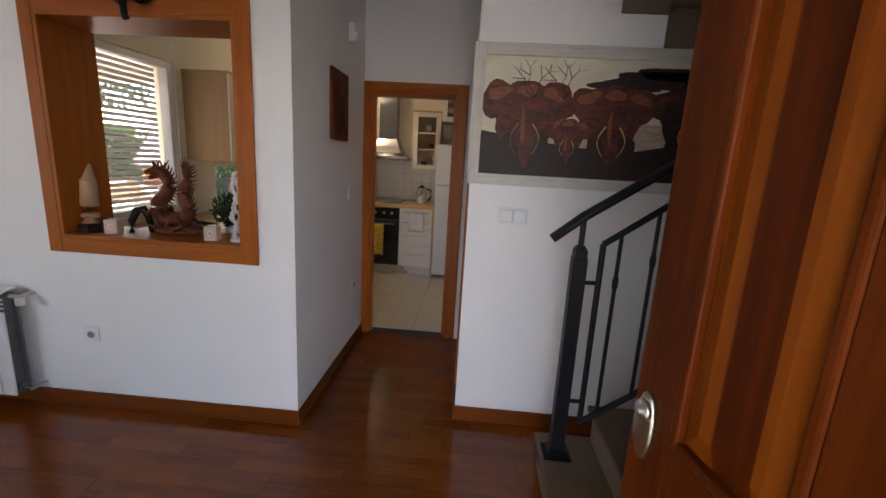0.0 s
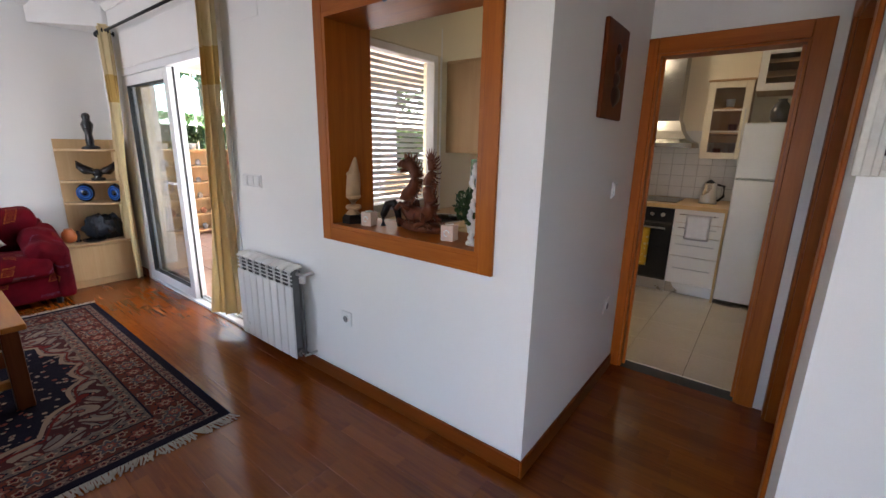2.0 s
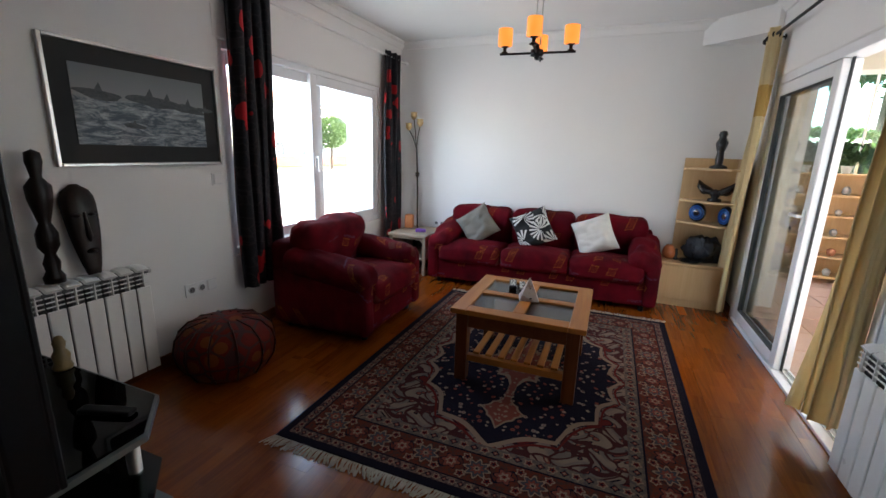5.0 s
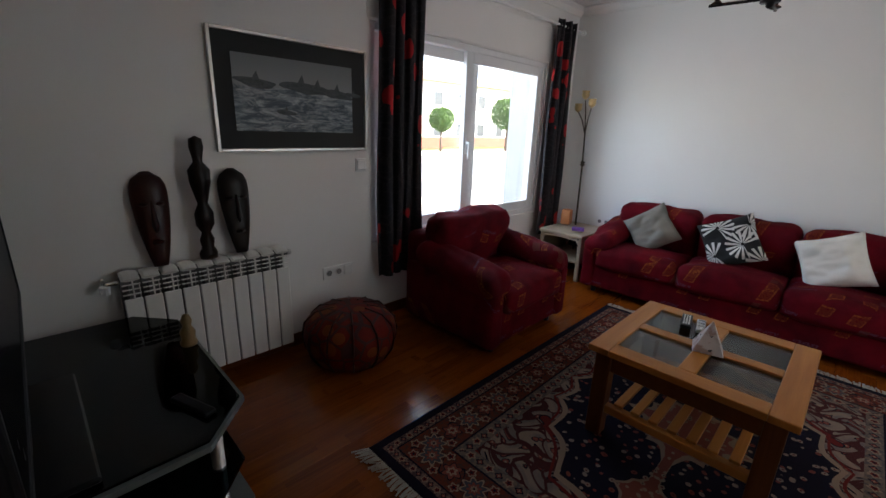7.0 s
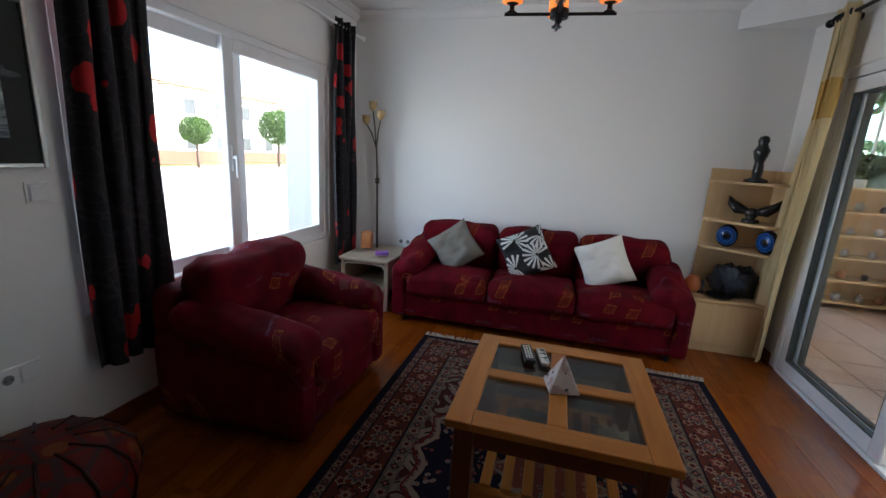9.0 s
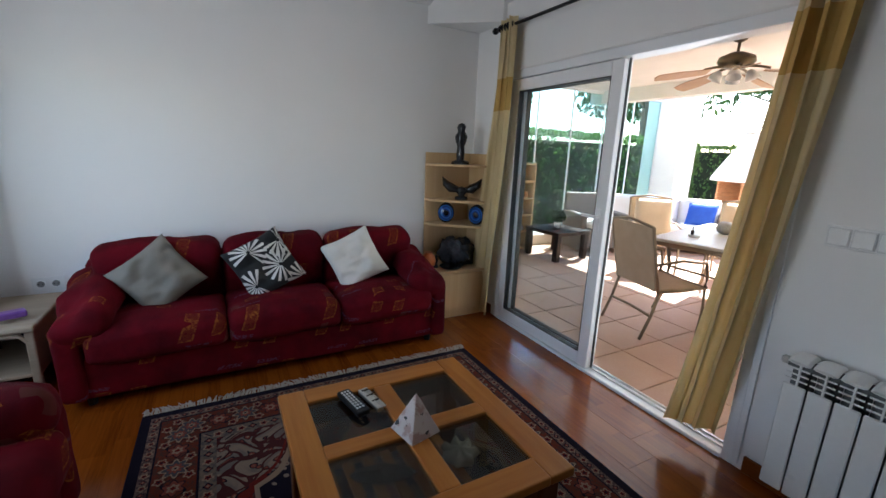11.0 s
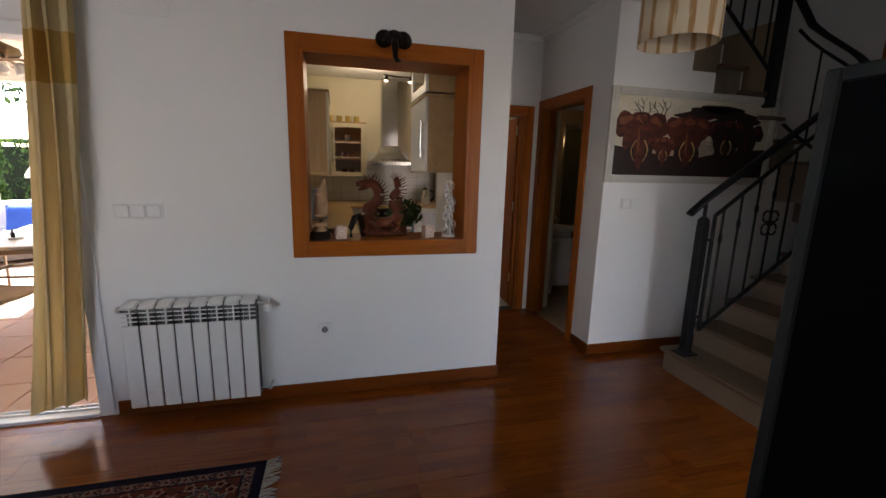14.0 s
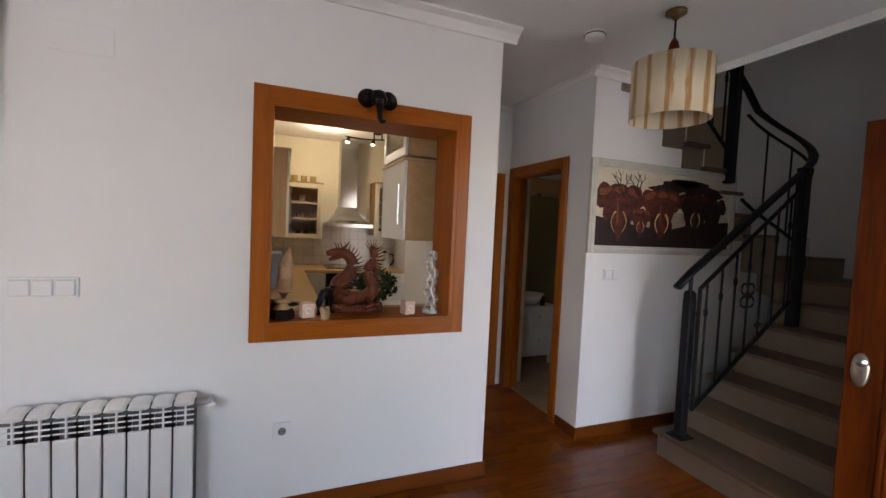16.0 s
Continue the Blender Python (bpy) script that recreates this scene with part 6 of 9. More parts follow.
def wall_mask(m, mat, label, h=0.46, w=0.155):
    bm = bmesh.new()
    n = 14
    prof = []
    for k in range(n + 1):
        z = k / n
        wd = w * (0.40 + 0.62 * math.sin(min(1.0, z * 1.12) * 1.75) ** 0.9) * (1.0 if z < 0.8 else math.sqrt(max(0.02, 1 - ((z - 0.8) / 0.205) ** 2)))
        prof.append((wd / 2, z * h))
    lathe(bm, prof, 20, Matrix.Diagonal((1, 0.45, 1, 1)))
    for s in (-1, 1):
        lathe(bm, [(0.0, -0.006), (0.024, 0.0), (0.0, 0.012)], 10, pose(s * 0.032, 0.03, h * 0.66, -90, 0, 0), 1.0, 0.5)
    lathe(bm, [(0.004, -0.09), (0.014, -0.06), (0.006, 0.06)], 8, pose(0, 0.036, h * 0.56))
    lathe(bm, [(0.0, -0.006), (0.026, 0.0), (0.0, 0.01)], 10, pose(0, 0.028, h * 0.26, -90, 0, 0), 1.0, 0.5)
    ob = tagged(part("carved_mask", bm, mat, None, "", True), label, "mask")
    ob.matrix_world = m


wall_mask(SOUTH @ pose(3.55, 0.075, 0.722, 8, 0, 0), EBONY, "tall black wooden mask leaning on the wall over the radiator")
wall_mask(SOUTH @ pose(3.935, 0.075, 0.722, 8, 0, 0), EBRED, "tall dark red wooden mask leaning on the wall over the radiator")
bm = bmesh.new()
lathe(bm, [(0.042, 0), (0.045, 0.03), (0.03, 0.06), (0.036, 0.10), (0.022, 0.14), (0.044, 0.18), (0.046, 0.24), (0.024, 0.29), (0.034, 0.33), (0.05, 0.40), (0.052, 0.46), (0.022, 0.50), (0.026, 0.53), (0.034, 0.57), (0.03, 0.61), (0.0, 0.625)], 16, Matrix.Shear('XZ', 4, (0.06, 0.0)), 1.0, 0.75)
ob = tagged(part("statuette", bm, EBONY, None, "", True), "slender black carved wooden statuette on the radiator", "statuette")
ob.matrix_world = SOUTH @ pose(3.72, 0.078, 0.722)


def pouf():
    g = Graph("embroidered_red_pouf")
    c = g.coords()
    d, col = g.voronoi(c, 9.0), g.voronoi(c, 9.0, out="Color")
    base = g.mix(g.noise(c, 30.0), (0.075, 0.003, 0.002), (0.15, 0.010, 0.004))
    pat = g.mix(g.f('LESS_THAN', d, 0.35), base, (0.17, 0.045, 0.008))
    pat = g.mix(g.f('LESS_THAN', g.voronoi(c, 9.0, 'DISTANCE_TO_EDGE'), 0.06), pat, (0.05, 0.02, 0.02))
    g.bump(g.noise(c, 220.0), 0.4, 0.003)
    g.set(Base_Color=pat, Roughness=0.6)
    g.b.inputs["Specular IOR Level"].default_value = 0.15
    t = thing("pouf", (-3.30, -0.59, 0), "round red embroidered leather pouf on the floor", "pouf")
    bm = bmesh.new()
    lathe(bm, [(0.14, 0.0), (0.22, 0.02), (0.27, 0.10), (0.285, 0.18), (0.27, 0.26), (0.21, 0.32), (0.12, 0.345), (0.0, 0.35)], 36)
    part("body", bm, g.m, t, "", True)
    for k in range(12):
        a = 2 * math.pi * k / 12
        pts = [(r * math.cos(a), r * math.sin(a), z) for r, z in ((0.10, 0.348), (0.214, 0.322), (0.275, 0.26), (0.291, 0.18), (0.276, 0.10), (0.224, 0.02))]
        bm = bmesh.new()
        pipe(bm, pts, 0.006, 6)
        part("seam", bm, EBRED, t)


pouf()


def chandelier():
    t = thing("chandelier", (-4.81, 0.945, 2.11), "dark metal ceiling lamp with glowing orange glass shades", "ceiling lamp")
    shade = glowing("glowing_amber_shade", (1.0, 0.22, 0.025), 0.19, (0.7, 0.28, 0.08))
    bm = bmesh.new()
    lathe(bm, [(0.0, -0.05), (0.015, -0.04), (0.02, -0.02), (0.045, -0.02), (0.045, 0.02), (0.02, 0.025), (0.012, 0.06)], 16)
    part("hub", bm, BLACKM, t, "", True)
    for s in (-1, 1):
        bm = bmesh.new()
        pipe(bm, [(0, s * 0.02, 0.05), (0, s * 0.02, H - 2.11 - 0.03)], 0.005, 8)
        part("stem", bm, STEEL, t)
    bm = bmesh.new()
    lathe(bm, [(0.0, -0.03), (0.05, -0.03), (0.055, -0.01), (0.055, 0.0)], 20, pose(0, 0, H - 2.11))
    part("ceiling_rose", bm, BLACKM, t)
    for k in range(4):
        a = math.radians(90 * k + 4)
        x, y = 0.235 * math.cos(a), 0.235 * math.sin(a)
        br = new("branch")
        br.parent = t
        bm = bmesh.new()
        pipe(bm, [(0, 0, 0), (x * 1.15, y * 1.15, 0)], 0.008, 8)
        part("bar", bm, BLACKM, br)
        bm = bmesh.new()
        lathe(bm, [(0.022, 0.0), (0.03, 0.006), (0.012, 0.02), (0.012, 0.04), (0.03, 0.05)], 14, pose(x, y, 0.0))
        part("cup", bm, BLACKM, br)
        bm = bmesh.new()
        lathe(bm, [(0.03, 0.05), (0.052, 0.056), (0.052, 0.17), (0.048, 0.17), (0.048, 0.06)], 20, pose(x, y, 0.0))
        part("shade", bm, shade, br, "glowing amber glass shade", True)


chandelier()


def pendant():
    t = thing("pendant_lamp", (-0.838, 2.12, 2.085), "drum pendant lamp in striped cream parchment with a wooden stem", "pendant lamp")
    g = Graph("striped_parchment")
    c = g.coords()
    x, y, z = g.xyz(c)
    a = g.f('ARCTAN2', y, x)
    v = g.vec(g.f('MULTIPLY', a, 3.2), g.f('MULTIPLY', z, 1.2), 0.0)
    n = g.noise(v, 2.6, 4.0, 0.65, 0.4)
    stripe = g.ramp(g.f('SINE', g.f('ADD', g.f('MULTIPLY', a, 13.0), g.f('MULTIPLY', n, 5.0))), 0.3, 0.95)
    col = g.mix(stripe, (0.68, 0.58, 0.42), (0.42, 0.22, 0.07))
    g.set(Base_Color=col, Roughness=0.7)
    g.bump(g.noise(v, 20.0), 0.3, 0.003)
    bm = bmesh.new()
    lathe(bm, [(0.185, 0.0), (0.19, 0.0), (0.19, 0.285), (0.185, 0.285), (0.185, 0.0)], 48)
    bmesh.ops.delete(bm, geom=[f for f in bm.faces if len(f.verts) > 4], context='FACES_ONLY')
    part("shade", bm, g.m, t, "cream parchment drum shade with brown stripes", True)
    bm = bmesh.new()
    lathe(bm, [(0.0, 0.0), (0.05, 0.01), (0.05, 0.025), (0.022, 0.035), (0.014, 0.05)], 20, pose(0, 0, H - 2.085, 180, 0, 0))
    part("ceiling_rose", bm, surface("aged_brass", (0.16, 0.10, 0.05), (0.22, 0.14, 0.07), 0.35, 20, 100, 0.05, 0.001, 0.8), t, "", True)
    bm = bmesh.new()
    pipe(bm, [(0, 0, 0.39), (0, 0, H - 2.085)], 0.005, 8)
    part("cord", bm, BLACKP, t)
    bm = bmesh.new()
    lathe(bm, [(0.014, 0.22), (0.024, 0.23), (0.024, 0.33), (0.03, 0.34), (0.02, 0.39), (0.008, 0.41)], 16)
    part("stem", bm, MAHOG, t, "turned wooden lamp holder", True)
    bm = bmesh.new()
    lathe(bm, [(0.012, 0.22), (0.03, 0.17), (0.026, 0.13), (0.0, 0.115)], 16)
    part("bulb", bm, PLASTIC, t, "", True)
    for k in range(3):
        bm = bmesh.new()
        q = 2.1 * k
        pipe(bm, [(0.02 * math.cos(q), 0.02 * math.sin(q), 0.265), (0.186 * math.cos(q), 0.186 * math.sin(q), 0.275)], 0.003, 6)
        part("spider_arm", bm, STEEL, t)


pendant()
t = thing("smoke_alarm", (-1.02, 2.50, H), "round white smoke alarm on the ceiling", "smoke alarm")
bm = bmesh.new()
lathe(bm, [(0.058, 0.0), (0.058, -0.012), (0.052, -0.034), (0.03, -0.04), (0.0, -0.04)], 28)
part("body", bm, PLASTIC, t, "", True)
bm = bmesh.new()
lathe(bm, [(0.06, -0.012), (0.0605, -0.015), (0.06, -0.018)], 28)
part("vent_ring", bm, SLOT, t)


def flower_lamp():
    t = thing("floor_lamp", (-6.16, -0.61, 0), "tall dark metal floor lamp with three tulip heads", "floor lamp")
    bronze = surface("dark_bronze", (0.035, 0.028, 0.02), (0.06, 0.045, 0.03), 0.4, 20, 120, 0.1, 0.001, 0.7)
    tulip = surface("amber_tulip_glass", (0.46, 0.30, 0.12), (0.58, 0.42, 0.20), 0.35, 30, 100)
    bm = bmesh.new()
    lathe(bm, [(0.12, 0.0), (0.12, 0.012), (0.05, 0.025), (0.014, 0.05)], 24)
    part("base", bm, bronze, t, "", True)
    bm = bmesh.new()
    pipe(bm, [(0, 0, 0.03), (0.0, -0.01, 0.6), (0.0, -0.02, 1.15), (0.0, -0.035, 1.45)], lambda k: 0.011 - 0.003 * k, 8)
    lathe(bm, [(0.01, -0.03), (0.028, -0.01), (0.012, 0.0), (0.028, 0.012), (0.01, 0.03)], 12, pose(0, -0.018, 1.12))
    part("stem", bm, bronze, t, "", True)
    for k, (dy, dz) in enumerate(((-0.115, 0.19), (-0.04, 0.31), (0.05, 0.23))):
        hd = new("branch")
        hd.parent = t
        bm = bmesh.new()
        e = (0.02 * (k - 1), -0.035 + dy, 1.45 + dz)
        pipe(bm, [(0, -0.035, 1.42), (0.01 * (k - 1), -0.035 + dy * 0.45, 1.45 + dz * 0.55), e], 0.006, 8)
        part("arm", bm, bronze, hd)
        bm = bmesh.new()
        lathe(bm, [(0.008, -0.01), (0.03, 0.01), (0.04, 0.035), (0.034, 0.055), (0.042, 0.075), (0.038, 0.075), (0.03, 0.05)], 10, pose(*e))
        part("tulip_shade", bm, tulip, hd, "amber tulip-shaped shade", True)


flower_lamp()


def side_table():
    t = thing("side_table", (-6.01, -0.545, -0.02), "pale beige side table with rounded edges in the corner", "side table")
    m = wood("limed_beige_wood", (0.34, 0.27, 0.19), (0.43, 0.35, 0.26), 0.45, 1, 18)
    bm = bmesh.new()
    box(bm, -0.30, 0.30, -0.24, 0.24, 0.455, 0.49, 0.012, 3)
    part("top", bm, m, t)
    for x0, x1 in ((-0.28, -0.25), (0.25, 0.28)):
        for y0, y1 in ((-0.23, -0.19), (0.19, 0.23)):
            bm = bmesh.new()
            box(bm, x0, x1, y0, y1, 0, 0.455, 0.008, 2)
            part("leg", bm, m, t)
    bm = bmesh.new()
    box(bm, -0.28, 0.28, -0.22, 0.22, 0.20, 0.22, 0.004)
    part("shelf", bm, m, t)
    # near-black back: the dark inside the opening is put into its colour
    bm = bmesh.new()
    box(bm, -0.28, -0.27, -0.19, 0.19, 0.22, 0.455)
    part("back", bm, EBONY, t)
    for y0, y1 in ((-0.225, -0.205), (0.205, 0.225)):
        bm = bmesh.new()
        box(bm, -0.25, 0.25, y0, y1, 0.20, 0.455)
        part("side_panel", bm, m, t)
    bm = bmesh.new()
    pipe(bm, [(0.272, -0.20, 0.40), (0.272, -0.17, 0.435), (0.272, 0.0, 0.445), (0.272, 0.17, 0.435), (0.272, 0.20, 0.40)], 0.012, 8)
    part("front_arch", bm, m, t)


side_table()
bm = bmesh.new()
box(bm, -0.05, 0.05, -0.05, 0.05, 0, 0.16, 0.018, 3)
for v in bm.verts:
    v.co += Vector((noise.noise(v.co * 30), noise.noise(v.co * 30 + Vector((9, 0, 0))), 0)) * 0.006
salt = tagged(part("salt_lamp", bm, surface("orange_salt_rock", (0.50, 0.16, 0.05), (0.62, 0.26, 0.10), 0.6, 25, 120, 0.4), None, "", True), "rough orange salt-stone lamp on the side table", "salt lamp")
salt.matrix_world = pose(-6.02, -0.66, 0.49, 0, 0, 15)
bm = bmesh.new()
box(bm, -0.035, 0.035, -0.06, 0.06, 0, 0.035, 0.01, 3)
tis = tagged(part("tissue_pack", bm, surface("violet_film", (0.16, 0.06, 0.30), (0.24, 0.11, 0.4), 0.35, 30, 90), None), "small violet pack of tissues on the side table", "tissue pack")
tis.matrix_world = pose(-5.83, -0.42, 0.49, 0, 0, 25)


def corner_shelf():
    t = thing("corner_shelf", (-6.335, 2.665, 0), "pale beech corner shelf on a low cupboard, filled with ornaments", "shelf")
    d = 0.46

    def quarter(z0, z1, e=d, c=0.14):
        bm = bmesh.new()
        out = [(0, 0), (0, -e), (c, -e), (e - 0.08, -c), (e - 0.08, 0)]
        lo_ = [bm.verts.new((p[0], p[1], z0)) for p in out]
        hi_ = [bm.verts.new((p[0], p[1], z1)) for p in out]
        for k in range(5):
            bm.faces.new((lo_[k], lo_[(k + 1) % 5], hi_[(k + 1) % 5], hi_[k]))
        bm.faces.new(lo_)
        bm.faces.new(list(reversed(hi_)))
        return bm
    for z in (0.785, 0.998, 1.30):
        part("shelf_board", quarter(z, z + 0.018), BEECH, t)
    bm = bmesh.new()
    box(bm, 0, 0.016, -d, 0, 0.43, 1.41, 0.002)
    part("back_panel", bm, BEECH, t)
    bm = bmesh.new()
    box(bm, 0.016, d - 0.08, -0.016, 0, 0.43, 1.41, 0.002)
    part("back_panel", bm, BEECH, t)
    bm = bmesh.new()
    box(bm, 0, 0.40, -0.60, 0, 0.41, 0.43, 0.003)
    part("cupboard_top", bm, BEECH, t)
    bm = bmesh.new()
    box(bm, 0, 0.375, -0.60, 0, 0.0, 0.409, 0.003)
    part("cupboard_body", bm, BEECH, t)
    bm = bmesh.new()
    box(bm, 0.376, 0.392, -0.59, -0.01, 0.07, 0.40, 0.003)
    part("cupboard_door", bm, BEECH, t)


corner_shelf()
JET = surface("polished_black_stone", (0.010, 0.010, 0.012), (0.025, 0.024, 0.026), 0.25, 20, 90, 0.1)
bm = bmesh.new()
lathe(bm, [(0.075, 0), (0.07, 0.02), (0.03, 0.035), (0.034, 0.08), (0.028, 0.14), (0.042, 0.18), (0.05, 0.22), (0.034, 0.25), (0.028, 0.265), (0.036, 0.29), (0.026, 0.315), (0.0, 0.325)], 16, Matrix.Shear('XZ', 4, (0.05, 0.05)) @ Matrix.Diagonal((1.25, 1.25, 1.06, 1)), 1.0, 0.8)
ob = tagged(part("statuette", bm, JET, None, "", True), "polished black standing statuette on top of the corner shelf", "statuette")
ob.matrix_world = pose(-6.17, 2.46, 1.318)


def winged():
    bm = bmesh.new()
    lathe(bm, [(0.06, 0), (0.055, 0.025), (0.025, 0.03), (0.045, 0.06), (0.05, 0.085), (0.03, 0.105), (0.0, 0.115)], 14)
    for s in (-1, 1):
        pipe(bm, [(s * 0.02, 0, 0.08), (s * 0.09, 0, 0.095), (s * 0.145, 0, 0.135), (s * 0.175, 0, 0.19)], lambda k: 0.034 + 0.05 * math.sin(math.pi * min(1.0, k * 1.1)) - 0.03 * k, 12, 0.6)
    ob = tagged(part("ornament", bm, JET, None, "", True), "black stone ornament with two spread wings on the shelf", "ornament")
    ob.matrix_world = pose(-6.14, 2.47, 1.016, 0, 0, 48)


winged()


def agate():
    g = Graph("banded_blue_agate")
    c = g.coords()
    x, y, z = g.xyz(c)
    r = g.f('SQRT', g.f('ADD', g.f('MULTIPLY', x, x), g.f('MULTIPLY', z, z)))
    r = g.f('ADD', r, g.f('MULTIPLY', g.noise(c, 18.0), 0.025))
    band_ = g.f('SINE', g.f('MULTIPLY', r, 260.0))
    col = g.mix(g.ramp(band_, -1.0, 1.0), (0.008, 0.03, 0.14), (0.02, 0.12, 0.42))
    col = g.mix(g.f('GREATER_THAN', r, 0.082), col, (0.01, 0.012, 0.02))
    col = g.mix(g.f('LESS_THAN', r, 0.038), col, (0.006, 0.008, 0.015))
    g.set(Base_Color=col, Roughness=0.2)
    return g.m


AGATE = agate()
for dx, dy, rz in ((0.07, -0.30, 62), (0.27, -0.10, 30)):
    bm = bmesh.new()
    lathe(bm, [(0.0, -0.03), (0.085, -0.03), (0.092, 0.0), (0.085, 0.03), (0.0, 0.03)], 22, pose(0, 0, 0.0, 90, 0, 0), 0.8, 1.0)
    ob = tagged(part("bookend", bm, AGATE, None, "", True), "blue banded agate bookend on the shelf", "bookend", "agate bookends")
    ob.matrix_world = pose(-6.335 + dx + 0.05, 2.665 + dy, 0.803 + 0.09, 0, 0, rz)
bm = bmesh.new()
pillow(bm, 0.30, 0.24, 0.24, pose(0, 0, 0.11), 30, 0.6, 0.05)
for v in bm.verts:
    q = v.co * 16
    v.co += Vector((noise.noise(q), noise.noise(q + Vector((7, 0, 0))), abs(noise.noise(q * 1.3)) - 0.2)) * 0.035
    v.co.z = max(v.co.z, 0.001)
ob = tagged(part("black_bag", bm, surface("glossy_black_film", (0.012, 0.014, 0.018), (0.03, 0.035, 0.045), 0.18, 40, 90, 0.8, 0.01), None, "", True), "crumpled shiny black plastic bag on the cupboard top", "bag")
ob.matrix_world = pose(-6.15, 2.45, 0.432, 0, 0, 40)
bm = bmesh.new()
lathe(bm, [(0.03, 0), (0.055, 0.02), (0.064, 0.06), (0.055, 0.10), (0.032, 0.125), (0.034, 0.135), (0.026, 0.13)], 20)
ob = tagged(part("pot", bm, surface("orange_glazed_clay", (0.40, 0.10, 0.03), (0.52, 0.17, 0.05), 0.35, 14, 90), None, "", True), "small round orange clay pot beside the sofa", "pot")
ob.matrix_world = pose(-6.12, 2.16, 0.432)

bm = bmesh.new()
lathe(bm, [(0.04, 0.0), (0.085, 0.008), (0.10, 0.022), (0.094, 0.022), (0.05, 0.010), (0.0, 0.008)], 24)
ob = tagged(part("dish", bm, JET, None, "", True), "shallow polished black dish on the cupboard top", "dish")
ob.matrix_world = pose(-6.03, 2.33, 0.431)
bm = bmesh.new()
lathe(bm, [(0.024, 0), (0.022, 0.012), (0.012, 0.03), (0.020, 0.06), (0.012, 0.085), (0.016, 0.10), (0.0, 0.115)], 12)
ob = tagged(part("figurine", bm, JET, None, "", True), "small black stone figurine on the cupboard top", "figurine")
ob.matrix_world = pose(-6.10, 2.22, 0.431)
plate(pose(-6.35, -0.40, 0.52, 0, 0, 90), 2, "oo", "double white power socket on the wall beside the sofa", "power_socket")

# on and under the coffee table's glass
bm = bmesh.new()
q = 0.062
base = [bm.verts.new(p) for p in ((-q, -q, 0), (q, -q, 0), (q, q, 0), (-q, q, 0))]
top_ = bm.verts.new((0, 0, 0.145))
for k in range(4):
    bm.faces.new((base[k], base[(k + 1) % 4], top_))
bm.faces.new(list(reversed(base)))
bmesh.ops.bevel(bm, geom=list(bm.edges), offset=0.002, segments=1, affect='EDGES')
g = Graph("mottled_stone")
c = g.coords()
cl = g.mix(g.ramp(g.noise(c, 26.0, 4.0), 0.5, 0.6), (0.60, 0.53, 0.50), (0.42, 0.28, 0.24))
cl = g.mix(g.f('GREATER_THAN', g.noise(c, 34.0, 2.0), 0.66), cl, (0.03, 0.03, 0.03))
g.set(Base_Color=cl, Roughness=0.3)
pyr = tagged(part("stone_pyramid", bm, g.m, None), "mottled white stone pyramid on the coffee table", "pyramid")
pyr.matrix_world = pose(-4.115, 1.138, 0.488, 0, 0, 14)


def remote(m, mat, label, w, l, keys):
    t = thing("remote_control", m, label, "remote control")
    bm = bmesh.new()
    box(bm, -l / 2, l / 2, -w / 2, w / 2, 0, 0.02, 0.005, 2)
    part("body", bm, mat, t)
    for i in range(keys):
        for j in range(3):
            bm = bmesh.new()
            box(bm, -l * 0.40 + i * l * 0.8 / keys, -l * 0.40 + i * l * 0.8 / keys + 0.008, -w * 0.32 + j * w * 0.24, -w * 0.32 + j * w * 0.24 + 0.007, 0.02, 0.022)
            part("button", bm, SLOT if mat != BLACKP else RADW, t)


remote(pose(-4.345, 0.985, 0.488, 0, 0, 12), BLACKP, "black remote control with pale keys on the coffee table", 0.05, 0.17, 8)
remote(pose(-4.335, 1.055, 0.488, 0, 0, 12), STEEL, "silver remote control on the coffee table", 0.04, 0.15, 3)
bm = bmesh.new()
r = random.Random(3)
lathe(bm, [(0.03, 0), (0.055, 0.012), (0.07, 0.035), (0.062, 0.055), (0.04, 0.05), (0.02, 0.06), (0.0, 0.05)], 24)
for v in bm.verts:
    v.co *= 1 + 0.22 * math.sin(7 * math.atan2(v.co.y, v.co.x)) * min(1.0, v.co.xy.length * 14)
ob = tagged(part("rock_cluster", bm, surface("pale_crystal", (0.45, 0.42, 0.33), (0.62, 0.58, 0.48), 0.45, 30, 100, 0.4), None, "", True), "pale rose-shaped stone under the table glass", "stone")
ob.matrix_world = pose(-4.215, 1.385, 0.199)
bm = bmesh.new()
lathe(bm, [(0.0, -0.13), (0.03, -0.10), (0.048, 0.0), (0.03, 0.09), (0.0, 0.13)], 16, pose(0, 0, 0.035, 0, 90, 0), 0.6, 1.0)
ob = tagged(part("carved_fish_stone", bm, JET, None, "", True), "long polished dark stone under the table glass", "stone")
ob.matrix_world = pose(-4.24, 1.07, 0.199, 0, 0, 70)


# ---- ornaments in the serving hatch ----
REDWOOD = wood("carved_reddish_wood", (0.075, 0.017, 0.007), (0.15, 0.042, 0.017), 0.4, 2, 30)


